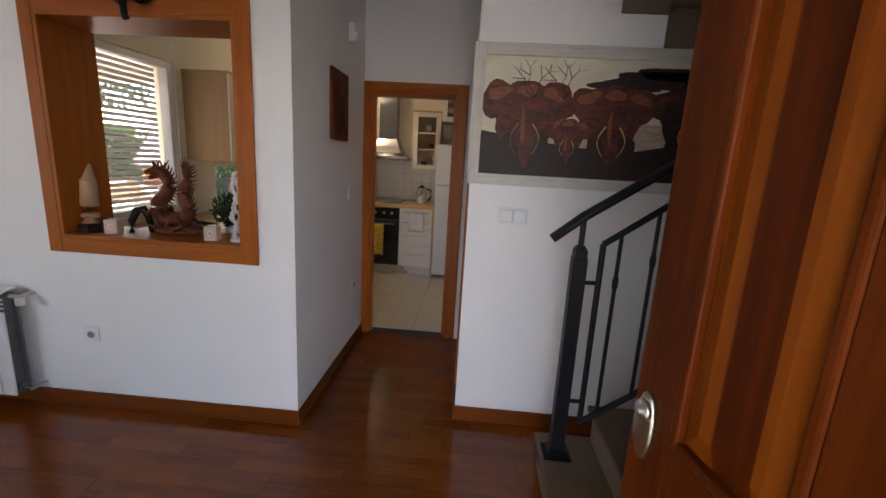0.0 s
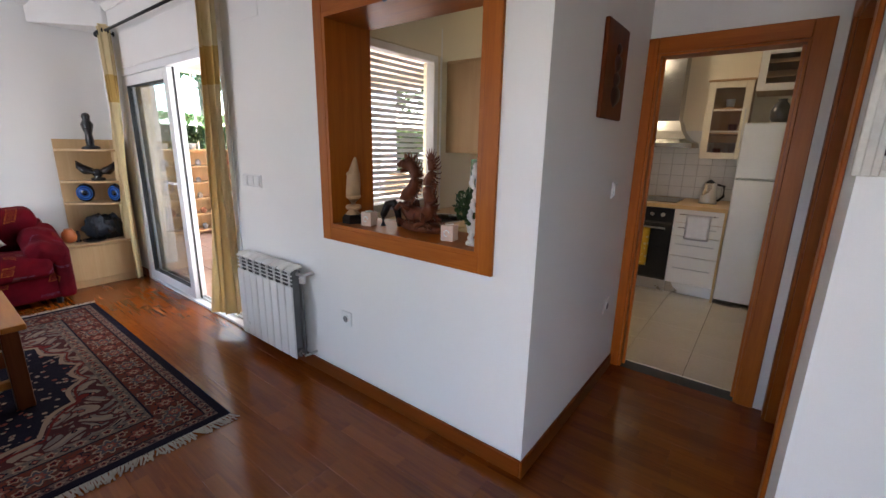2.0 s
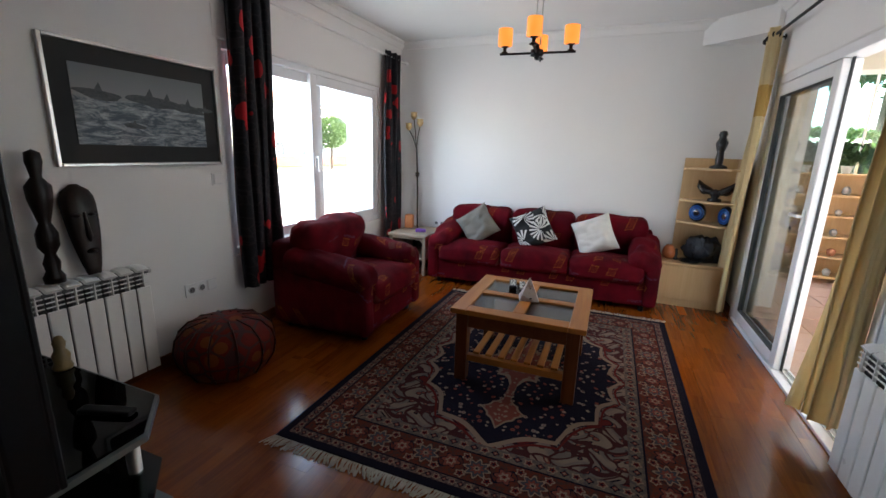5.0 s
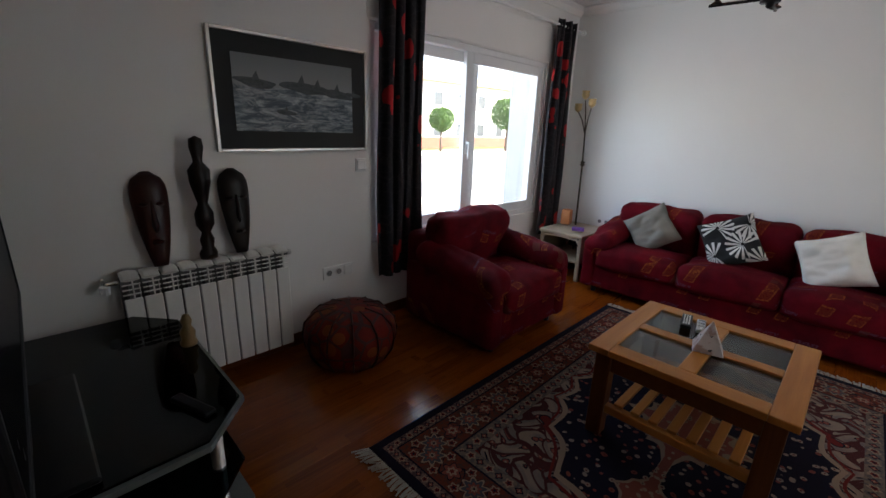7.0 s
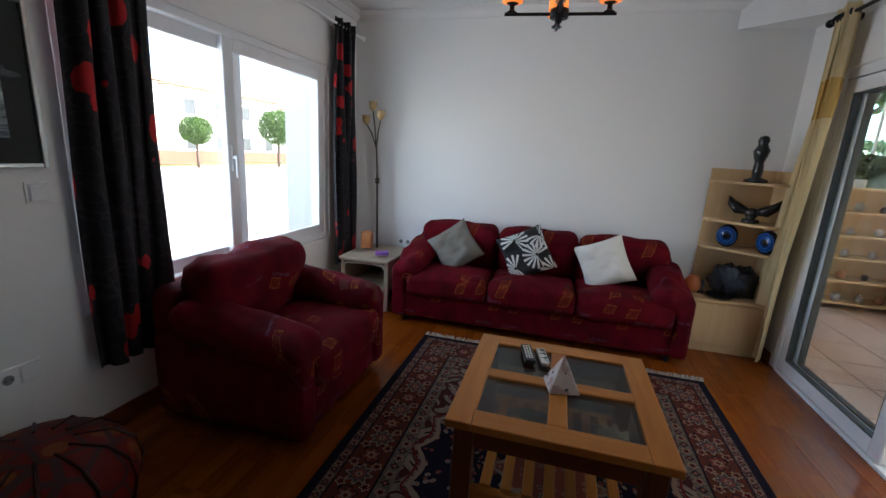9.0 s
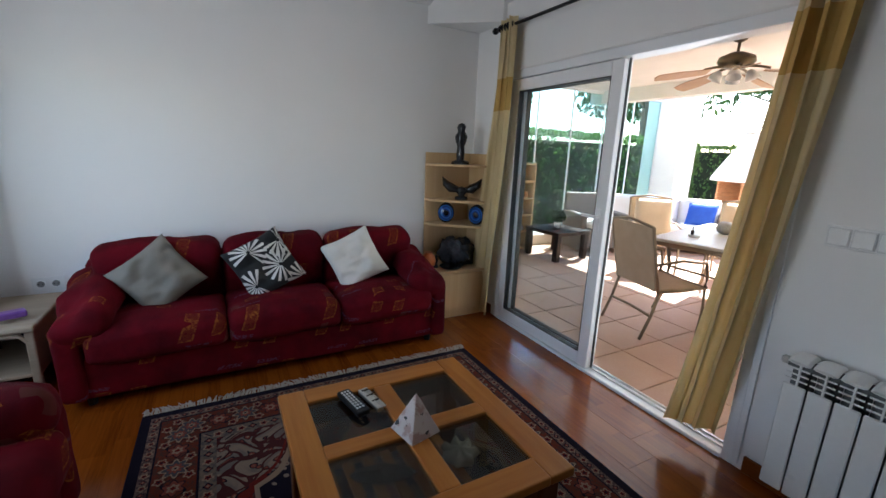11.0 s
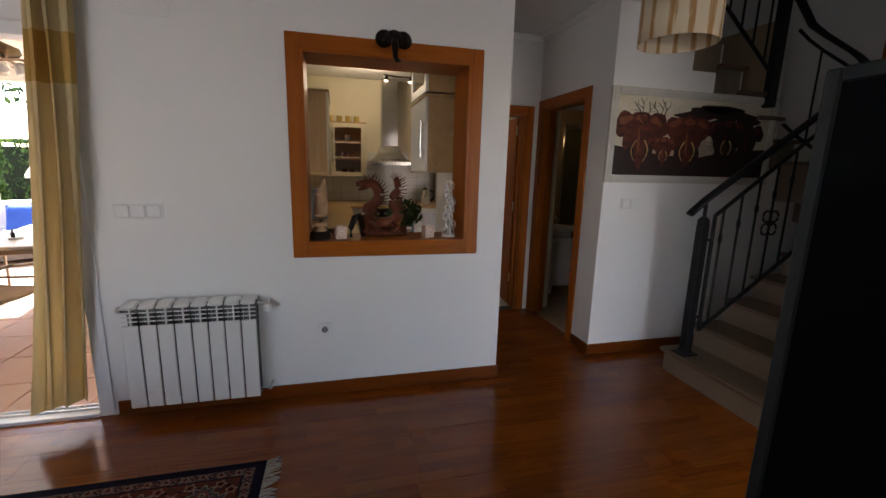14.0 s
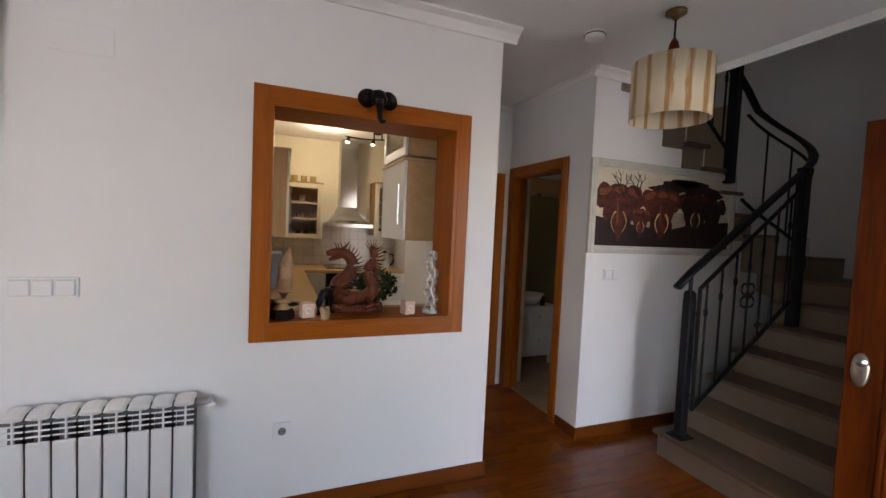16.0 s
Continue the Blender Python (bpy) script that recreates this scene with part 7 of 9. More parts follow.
def dragon():
    bm = bmesh.new()
    neck = [(-0.02, 0, 0.06), (-0.10, 0, 0.09), (-0.115, 0, 0.16), (-0.06, 0, 0.21), (-0.035, 0, 0.27), (-0.07, 0, 0.325), (-0.13, 0, 0.33)]
    body = [(-0.09, 0, 0.08), (-0.02, 0.01, 0.075), (0.05, 0.0, 0.09), (0.09, -0.01, 0.14), (0.06, 0, 0.19), (0.055, 0, 0.25), (0.085, 0, 0.30), (0.075, 0, 0.36)]

    def smooth_(pts, n=5):
        pts = [Vector(p) for p in pts]
        out = []
        for i in range(len(pts) - 1):
            p0, p1, p2, p3 = pts[max(i - 1, 0)], pts[i], pts[i + 1], pts[min(i + 2, len(pts) - 1)]
            for k in range(n):
                u = k / n
                out.append(0.5 * ((2 * p1) + (p2 - p0) * u + (2 * p0 - 5 * p1 + 4 * p2 - p3) * u * u + (3 * p1 - p0 - 3 * p2 + p3) * u ** 3))
        return out + [pts[-1]]
    nk, bd = smooth_(neck), smooth_(body)
    pipe(bm, nk, lambda k: 0.042 - 0.014 * k, 12)
    pipe(bm, bd, lambda k: 0.046 - 0.026 * k, 12)
    for line, s in ((nk, 1), (bd, 1)):
        for i in range(2, len(line) - 1):
            tdir = (line[i + 1] - line[i - 1]).normalized()
            out_ = Vector((tdir.z, 0, -tdir.x)) * (1 if line is nk else 1)
            pipe(bm, [line[i] + out_ * 0.022, line[i] + out_ * 0.052 + tdir * 0.008, line[i] + out_ * 0.066 + tdir * 0.02], lambda k: 0.010 * (1 - 0.9 * k), 6, 0.5)
    # head: jaws, horn, whiskers
    pipe(bm, [(-0.11, 0, 0.335), (-0.15, 0, 0.335), (-0.18, 0, 0.325)], lambda k: 0.028 - 0.014 * k, 10)
    pipe(bm, [(-0.11, 0, 0.315), (-0.145, 0, 0.30), (-0.165, 0, 0.292)], lambda k: 0.018 - 0.010 * k, 8)
    for dy in (-0.015, 0.015):
        pipe(bm, [(-0.10, dy, 0.35), (-0.07, dy * 1.6, 0.375), (-0.055, dy * 2, 0.40)], lambda k: 0.009 * (1 - 0.85 * k), 6)
        pipe(bm, [(-0.06, dy * 2, 0.10), (-0.10, dy * 4, 0.13), (-0.13, dy * 4, 0.10)], 0.014, 8)
        pipe(bm, [(0.05, dy * 2, 0.09), (0.08, dy * 4, 0.05), (0.04, dy * 5, 0.03)], 0.014, 8)
    for k in range(7):
        a = -0.9 + k * 0.32
        pipe(bm, [(0.075, 0, 0.345), (0.075 + 0.06 * math.sin(a), 0.0, 0.345 + 0.075 * math.cos(a))], lambda q: 0.012 * (1 - 0.9 * q), 6, 0.5)
    # base of scrolling waves
    lathe(bm, [(0.0, 0), (0.13, 0), (0.135, 0.02), (0.12, 0.035), (0.0, 0.035)], 24, None, 1.1, 0.5)
    for k in range(9):
        x = -0.125 + 0.031 * k
        for y in (-0.05, 0.05):
            pipe(bm, [(x + 0.018 * math.cos(q * 0.8) * (1 - q * 0.09), y, 0.03 + 0.018 * math.sin(q * 0.8) * (1 - q * 0.09)) for q in range(9)], 0.007, 6)
    ob = tagged(part("carved_sculpture", bm, REDWOOD, None, "", True), "reddish carved wooden sculpture with coils and spikes on the hatch sill", "sculpture")
    ob.matrix_world = pose(-2.253, 2.895, 0.985, 0, 0, -8)


dragon()
t = thing("carved_tusk", (-2.655, 2.78, 0.985), "pale carved tusk-shaped figure on a black base", "sculpture")
bm = bmesh.new()
lathe(bm, [(0.06, 0.0), (0.062, 0.03), (0.05, 0.05), (0.0, 0.05)], 6)
part("plinth", bm, EBONY, t)
bm = bmesh.new()
pipe(bm, [(0.0, 0, 0.048), (0.004, 0, 0.15), (0.012, 0, 0.26), (0.03, 0, 0.36)], lambda k: 0.044 * (1 - 0.25 * k - 0.6 * max(0, k - 0.75) / 0.25), 14)
for z in (0.09, 0.15, 0.21, 0.27):
    lathe(bm, [(0.040 - z * 0.03, -0.012), (0.046 - z * 0.03, 0), (0.040 - z * 0.03, 0.012)], 14, pose(0.002 + z * 0.03, 0, z))
part("tusk", bm, surface("warm_bone", (0.42, 0.24, 0.12), (0.5, 0.32, 0.18), 0.45, 14, 120, 0.4, 0.003), t, "pale tan carved tusk", True)
TEA = surface("pink_salt_cube", (0.62, 0.42, 0.32), (0.70, 0.52, 0.42), 0.5, 30, 120, 0.2)
for x in (-2.535, -1.985):
    t = thing("tealight_holder", (x, 2.79, 0.985, 0, 0, 12), "pale pink stone tealight cube on the hatch sill", "candle holder", "tealight cubes")
    bm = bmesh.new()
    box(bm, -0.032, 0.032, -0.032, 0.032, 0, 0.075, 0.004, 2)
    part("cube", bm, TEA, t)
    bm = bmesh.new()
    lathe(bm, [(0.0, 0.0755), (0.02, 0.0755), (0.02, 0.079), (0.0, 0.079)], 14)
    part("tealight", bm, PLASTIC, t)
    bm = bmesh.new()
    pipe(bm, [(0.014 * math.cos(q * 0.7), -0.0325, 0.038 + 0.014 * math.sin(q * 0.7)) for q in range(8)], 0.003, 5)
    part("motif", bm, PLASTIC, t)
bm = bmesh.new()
pipe(bm, [(-0.05, 0, 0.0), (-0.048, 0, 0.06), (-0.02, 0, 0.12), (0.01, 0, 0.13), (0.03, 0, 0.09), (0.045, 0, 0.0)], lambda k: 0.014 + 0.008 * math.sin(3.1 * k), 10)
ob = tagged(part("arch_ornament", bm, EBONY, None, "", True), "black arched wooden ornament on the hatch sill", "ornament")
ob.matrix_world = pose(-2.43, 2.86, 0.985, 0, 0, 30)
bm = bmesh.new()
r = random.Random(6)
for k in range(7):
    z = 0.03 + 0.05 * k
    s = 0.036 - 0.002 * k
    for rr in (0.0, 1.57):
        pipe(bm, [(0.012 * math.sin(k * 2.1) + s * math.cos(q * 0.524) * math.cos(rr), s * math.cos(q * 0.524) * math.sin(rr), z + 0.028 * math.sin(q * 0.524)) for q in range(13)], 0.009, 6)
lathe(bm, [(0.045, 0), (0.045, 0.012), (0.03, 0.02)], 14)
ob = tagged(part("lattice_sculpture", bm, surface("white_soapstone", (0.62, 0.58, 0.54), (0.72, 0.68, 0.64), 0.4, 20, 120), None, "", True), "white openwork stone sculpture on the hatch sill", "sculpture")
ob.matrix_world = pose(-1.845, 2.80, 0.985)
# dark ornament over the hatch
bm = bmesh.new()
lathe(bm, [(0.0, -0.035), (0.04, -0.02), (0.045, 0.01), (0.03, 0.04), (0.0, 0.05)], 14, pose(0, -0.03, 0.02), 1.0, 0.7)
for s in (-1, 1):
    lathe(bm, [(0.0, -0.008), (0.045, -0.004), (0.05, 0.0), (0.0, 0.008)], 14, pose(s * 0.055, -0.018, 0.022, 90, 0, s * 15), 1.0, 0.95)
pipe(bm, [(0, -0.05, 0.01), (0, -0.065, -0.03), (0, -0.062, -0.075), (0.012, -0.07, -0.10), (0.03, -0.075, -0.095)], lambda k: 0.022 - 0.013 * k, 10)
ob = tagged(part("wall_ornament", bm, EBONY, None, "", True), "small black carved ornament hung on the hatch frame", "ornament")
ob.matrix_world = pose(-2.225, 2.682, 2.10)

# ---- kitchen ----
CREAMD = surface("cream_cabinet_front", (0.66, 0.60, 0.46), (0.72, 0.66, 0.52), 0.35, 4, 80, 0.02, 0.001)
WHITED = surface("white_cabinet_front", (0.72, 0.71, 0.67), (0.78, 0.77, 0.73), 0.3, 4, 80, 0.02, 0.001)
CARC = wood("light_brown_cabinet_side", (0.42, 0.26, 0.13), (0.50, 0.33, 0.18), 0.45, 2, 14)
WTOP = wood("butcher_block_worktop", (0.50, 0.32, 0.14), (0.60, 0.42, 0.21), 0.35, 0, 16)
KWALL = surface("cream_kitchen_paint", (0.72, 0.66, 0.50), (0.76, 0.70, 0.55), 0.6, 2, 150, 0.06, 0.002)
TILEW = surface("white_glazed_wall_tile", (0.66, 0.66, 0.63), (0.73, 0.73, 0.70), 0.18, 5, 50, 0.02, 0.001, vary=0.06)
FRIDGE = surface("white_fridge_enamel", (0.70, 0.71, 0.72), (0.75, 0.76, 0.77), 0.25, 3, 60, 0.02, 0.001)
wall("wall_kitchen_west", -3.15, -3.0, 2.85, 6.6, 0, H, [(3.18, 3.96, 0.95, 2.08), (4.45, 5.2, 0.98, 1.30)], along='y', material=KWALL, label="cream kitchen wall")
wall("wall_kitchen_north", -3.15, 0.4, 6.6, 6.75, 0, H, material=KWALL, label="cream kitchen wall")
wall("wall_kitchen_east", -0.50, -0.42, 4.0, 6.6, 0, H, along='y', material=KWALL, label="cream kitchen wall")
solid("ceiling_kitchen", cells([-3.15, -1.62, -0.5, 0.95], [2.85, 3.9, 4.12, 6.75], [H, H + 0.2], lambda x, y, z: x > -1.62 and y < (3.9 if x > -0.5 else 4.12)), CEIL, "white kitchen ceiling", "ceiling")
kf = thing("floor_kitchen", (-3.0, 2.85, 0), "cream tiled kitchen floor", "floor", kind="structure")
bm = bmesh.new()
box(bm, 0, 3.4, 0, 3.75, -0.2, -0.008)
part("bedding", bm, SLOT, kf)
tile_me = None
for i in range(9):
    for j in range(9):
        x, y = 0.02 + 0.38 * i, 0.02 + 0.42 * j
        if (x > 1.40 and y < 1.05) or x > 2.5:
            continue
        if tile_me is None:
            bm = bmesh.new()
            box(bm, 0, 0.377, 0, 0.417, -0.01, -0.001, 0.0015)
            ob = part("tile", bm, KTILE, kf)
            tile_me = ob.data
        else:
            ob = new("tile", tile_me)
            ob.parent = kf
        ob.location = (x, y, 0)


def kitchen_window():
    t = thing("window_3", (-3.0, 3.57, 0.95, 0, 0, 90), "white kitchen window with a half-closed slatted shutter", "window", kind="structure")
    w, h = 0.39, 1.13
    for a in ((-w, -w + 0.05, 0.0, 0.08, 0, h), (w - 0.05, w, 0.0, 0.08, 0, h), (-w + 0.05, w - 0.05, 0.0, 0.08, h - 0.05, h), (-w + 0.05, w - 0.05, 0.0, 0.08, 0, 0.05)):
        bm = bmesh.new()
        box(bm, *a, 0.004)
        part("window_frame", bm, UPVC, t)
    bm = bmesh.new()
    box(bm, -w + 0.05, w - 0.05, 0.03, 0.036, 0.05, h - 0.05)
    p = part("pane", bm, GLASS, t)
    p.visible_shadow = False
    slat = None
    sh = thin_cloth("pale_shutter_slat", (0.62, 0.63, 0.64), (0.68, 0.69, 0.70), 0.25)
    n = 26
    for i in range(n):
        if slat is None:
            bm = bmesh.new()
            box(bm, -w + 0.05, w - 0.05, 0.105, 0.112, 0, 0.027, 0.002)
            ob = part("slat", bm, sh, t)
            slat = ob.data
        else:
            ob = new("slat", slat)
            ob.parent = t
        ob.location = (0, 0, 0.05 + i * (h - 0.09) / n)
    bm = bmesh.new()
    box(bm, w + 0.02, w + 0.035, -0.01, 0.0, -0.1, h + 0.2)
    part("shutter_strap", bm, PLASTIC, t)
    bm = bmesh.new()
    box(bm, -w - 0.02, w + 0.02, -0.012, 0.0, h, h + 0.25, 0.003)
    part("shutter_cover", bm, KWALL, t)


kitchen_window()


def handle_bar(bm, p0, p1, out, r=0.006):
    p0, p1, out = Vector(p0), Vector(p1), Vector(out)
    pipe(bm, [p0 + out, p1 + out], r, 8)
    for q in (0.12, 0.88):
        c = p0.lerp(p1, q)
        pipe(bm, [c, c + out], r * 0.8, 6)


def wall_cabinet(m, w, h, d, glass_panes, label, front=CREAMD, side=CARC, doors=1, split=None):
    """Wall cabinet; local x across, y from the wall (0) to the front (-d)."""
    t = thing("wall_cabinet", m, label, "kitchen cabinet")
    bm = cells([-w / 2, -w / 2 + 0.018, w / 2 - 0.018, w / 2], [-d, -0.012, 0], [0, 0.018, h - 0.018, h], lambda x, y, z: abs(x) < w / 2 - 0.018 and y < -0.012 and 0.018 < z < h - 0.018)
    part("carcass", bm, side, t)
    bm = bmesh.new()
    box(bm, -w / 2 - 0.01, w / 2 + 0.01, -d - 0.03, 0, h, h + 0.02, 0.005)
    part("crown_moulding", bm, side, t)
    dw = w / doors
    for k in range(doors):
        x0, x1 = -w / 2 + dw * k + 0.002, -w / 2 + dw * (k + 1) - 0.002
        dr = new("door")
        dr.parent = t
        z0, z1 = 0.0, h
        if glass_panes:
            f = 0.06
            for a in ((x0, x0 + f, z0, z1), (x1 - f, x1, z0, z1), (x0 + f, x1 - f, z1 - f, z1), (x0 + f, x1 - f, z0, z0 + f)):
                bm = bmesh.new()
                box(bm, a[0], a[1], -d - 0.02, -d - 0.001, a[2], a[3], 0.003)
                part("door_rail", bm, front, dr)
            for q in range(1, glass_panes):
                zz = z0 + f + (z1 - z0 - 2 * f) * q / glass_panes
                bm = bmesh.new()
                box(bm, x0 + f, x1 - f, -d - 0.016, -d - 0.004, zz - 0.008, zz + 0.008)
                part("glazing_bar", bm, front, dr)
            bm = bmesh.new()
            box(bm, x0 + f, x1 - f, -d - 0.012, -d - 0.008, z0 + f, z1 - f)
            p = part("pane", bm, GLASS, dr)
            p.visible_shadow = False
        else:
            bm = bmesh.new()
            box(bm, x0, x1, -d - 0.02, -d - 0.001, z0, z1, 0.004, 2)
            part("door_panel", bm, front, dr)
        bm = bmesh.new()
        handle_bar(bm, (x1 - 0.03, -d - 0.02, 0.1), (x1 - 0.03, -d - 0.02, 0.1 + h * 0.5), (0, -0.025, 0))
        part("handle", bm, STEEL, dr, "steel bar handle")
    for zz in (h * 0.34, h * 0.67):
        bm = bmesh.new()
        box(bm, -w / 2 + 0.018, w / 2 - 0.018, -d + 0.03, -0.012, zz - 0.008, zz + 0.008)
        part("shelf", bm, side, t)
    return t


wall_cabinet(pose(-2.39, 6.6, 1.27), 0.48, 0.72, 0.33, 3, "cream wall cabinet with a three-pane glass door", doors=1)
wall_cabinet(pose(-2.80, 6.6, 1.27), 0.32, 0.72, 0.33, 0, "cream wall cabinet with a plain door")
wall_cabinet(pose(-1.27, 6.6, 1.34), 0.36, 0.72, 0.33, 3, "cream wall cabinet with a three-pane glass door")
wall_cabinet(pose(-3.0, 4.50, 1.36, 0, 0, 90), 0.86, 0.68, 0.37, 0, "light brown sided wall cabinet beside the window", doors=2)
wall_cabinet(pose(-1.62, 3.34, 1.395, 0, 0, -90), 0.58, 0.50, 0.32, 0, "white-fronted wall cabinet with a wooden side", WHITED, WTOP)
wall_cabinet(pose(-1.62, 3.34, 1.93, 0, 0, -90), 0.58, 0.36, 0.32, 1, "white-framed glass wall cabinet with a wooden side", WHITED, WTOP)
wall_cabinet(pose(-0.80, 6.6, 1.94), 0.54, 0.36, 0.5, 1, "white wall cabinet with a frosted pane over the fridge", WHITED)
# crockery behind the glass doors
CUPR = surface("red_brown_glaze", (0.12, 0.03, 0.02), (0.2, 0.05, 0.03), 0.3, 20, 90)
for x, y, z in ((-2.44, 6.45, 1.292), (-2.34, 6.45, 1.292), (-2.44, 6.45, 1.525), (-2.34, 6.45, 1.525), (-2.39, 6.45, 1.765), (-1.32, 6.45, 1.36), (-1.22, 6.45, 1.595), (-1.27, 6.45, 1.835)):
    bm = bmesh.new()
    lathe(bm, [(0.02, 0), (0.034, 0.01), (0.038, 0.08), (0.034, 0.08), (0.03, 0.012)], 14)
    ob = tagged(part("cup", bm, CUPR if z < 1.7 else PLASTIC, None, "", True), "small glazed cup behind the cabinet glass", "cup", "cups in the cabinets")
    ob.matrix_world = pose(x, y, z)
for k in range(4):
    bm = bmesh.new()
    lathe(bm, [(0.02, 0), (0.035, 0.005), (0.04, 0.09), (0.036, 0.09), (0.03, 0.008)], 14)
    ob = tagged(part("glass_jar", bm, surface("amber_glass_tint", (0.38, 0.28, 0.08), (0.48, 0.36, 0.12), 0.15, 20, 80) if k == 0 else bpy.data.materials["amber_glass_tint"], None, "", True), "small amber jar on top of the cabinet", "jar", "jars on the cabinet")
    ob.matrix_world = pose(-2.62 + 0.12 * k, 6.46, 2.01)


def base_run(m, w, d, h, units, label):
    t = thing("base_cabinet", m, label, "kitchen cabinet")
    bm = bmesh.new()
    box(bm, -w / 2, w / 2, -d + 0.02, 0, 0.12, h)
    part("carcass", bm, CARC, t)
    bm = bmesh.new()
    box(bm, -w / 2, w / 2, -d + 0.06, -0.02, 0, 0.12)
    part("plinth", bm, STEEL, t)
    for x0, x1, z0, z1 in units:
        dr = new("drawer")
        dr.parent = t
        bm = bmesh.new()
        box(bm, x0 + 0.002, x1 - 0.002, -d, -d + 0.019, z0 + 0.002, z1 - 0.002, 0.003)
        part("drawer_front", bm, WHITED, dr)
        bm = bmesh.new()
        handle_bar(bm, (x0 + 0.05, -d, (z0 + z1) / 2 + 0.02), (x1 - 0.05, -d, (z0 + z1) / 2 + 0.02), (0, -0.02, 0), 0.005)
        part("handle", bm, STEEL, dr)
    return t


base_run(pose(-1.315, 6.6, 0), 0.42, 0.75, 0.86, [(-0.21, 0.21, 0.12, 0.40), (-0.21, 0.21, 0.40, 0.60), (-0.21, 0.21, 0.60, 0.73), (-0.21, 0.21, 0.73, 0.86)], "white kitchen drawer unit with steel bar handles")
base_run(pose(-2.56, 6.6, 0), 0.88, 0.75, 0.86, [(-0.44, 0.0, 0.12, 0.86), (0.0, 0.44, 0.12, 0.86)], "white kitchen base cabinet under the worktop")


def oven():
    t = thing("oven", (-1.82, 6.6, 0), "built-in black oven with a steel control panel", "oven")
    bm = bmesh.new()
    box(bm, -0.295, 0.295, -0.73, 0, 0.12, 0.86)
    part("body", bm, SLOT, t)
    bm = bmesh.new()
    box(bm, -0.295, 0.295, -0.69, 0, 0.0, 0.12)
    part("plinth", bm, STEEL, t)
    bm = bmesh.new()
    box(bm, -0.295, 0.295, -0.752, -0.731, 0.72, 0.855, 0.003)
    part("control_panel", bm, BLACKP, t)
    for k in range(5):
        bm = bmesh.new()
        lathe(bm, [(0.02, 0), (0.018, 0.02), (0.0, 0.022)], 14, pose(-0.2 + 0.1 * k, -0.752, 0.79, 90, 0, 0))
        part("knob", bm, STEEL, t, "", True)
    d = new("door")
    d.parent = t
    bm = bmesh.new()
    box(bm, -0.295, 0.295, -0.76, -0.731, 0.14, 0.71, 0.005)
    part("door_glass", bm, surface("black_oven_glass", (0.01, 0.01, 0.011), (0.015, 0.015, 0.016), 0.1), d)
    bm = bmesh.new()
    handle_bar(bm, (-0.24, -0.76, 0.66), (0.24, -0.76, 0.66), (0, -0.035, 0), 0.009)
    part("handle", bm, STEEL, d)


oven()
bm = bmesh.new()
pillow(bm, 0.24, 0.40, 0.03, None, 12, 0.4, 0.01)
g = Graph("yellow_patterned_towel")
c = g.coords()
g.bump(g.noise(c, 300.0), 0.4, 0.002)
g.set(Base_Color=g.mix(g.f('LESS_THAN', g.voronoi(c, 24.0), 0.33), (0.66, 0.40, 0.03), (0.70, 0.60, 0.30)), Roughness=0.9)
ob = tagged(part("tea_towel", bm, g.m, None, "", True), "yellow patterned tea towel hanging on the oven door", "tea towel")
ob.matrix_world = pose(-1.83, 5.80, 0.46, 90, 0, 0)
bm = bmesh.new()
pillow(bm, 0.20, 0.24, 0.014, None, 10, 0.4, 0.006)
ob = tagged(part("tea_towel", bm, surface("white_terry", (0.70, 0.70, 0.72), (0.78, 0.78, 0.8), 0.9, 14, 200, 0.4), None, "", True), "white tea towel hanging on a drawer handle", "tea towel")
ob.matrix_world = pose(-1.31, 5.813, 0.70, 90, 0, 0)
# worktops
WT = thing("worktop", (0, 0, 0), "pale butcher-block kitchen worktop", "worktop")
bm = bmesh.new()
box(bm, -3.0, -1.105, 5.83, 6.6, 0.862, 0.90, 0.004, 2)
part("north_run", bm, WTOP, WT)
bm = bmesh.new()
box(bm, -3.0, -2.38, 2.99, 5.83, 0.862, 0.90, 0.004, 2)
part("west_run", bm, WTOP, WT)
base_run(pose(-3.0, 4.40, 0, 0, 0, 90), 2.8, 0.60, 0.86, [(-1.4 + 0.56 * k, -0.84 + 0.56 * k, 0.12, 0.86) for k in range(5)], "white kitchen base cabinets under the window")


def sink():
    t = thing("sink", (-2.72, 3.62, 0.90), "round stainless steel sink with a chrome mixer tap", "sink")
    bm = bmesh.new()
    lathe(bm, [(0.21, 0.0), (0.205, 0.004), (0.18, 0.002), (0.16, -0.03), (0.0, -0.034)], 28)
    part("bowl", bm, STEEL, t, "", True)
    bm = bmesh.new()
    pipe(bm, [(-0.2, 0, 0), (-0.2, 0, 0.20), (-0.18, 0, 0.27), (-0.12, 0, 0.29), (-0.06, 0, 0.26), (-0.05, 0, 0.22)], 0.012, 10)
    part("tap", bm, STEEL, t, "chrome mixer tap", True)


sink()
tw = thing("wall_tiling", (0, 6.594, 0), "white glazed tiles on the wall behind the hob", "wall tiles", kind="structure")
bm = bmesh.new()
box(bm, -3.0, -1.1, 0.0, 0.005, 0.9, 1.5)
part("grout", bm, surface("grey_grout", (0.35, 0.34, 0.32), (0.42, 0.41, 0.39), 0.9), tw)
me = None
for i in range(15):
    for j in range(5 if i < 7 or i > 11 else 6):
        if me is None:
            bm = bmesh.new()
            box(bm, 0, 0.122, -0.006, 0, 0, 0.116, 0.002)
            ob = part("tile", bm, TILEW, tw)
            me = ob.data
        else:
            ob = new("tile", me)
            ob.parent = tw
        ob.location = (-2.99 + 0.126 * i, 0, 0.905 + 0.12 * j)


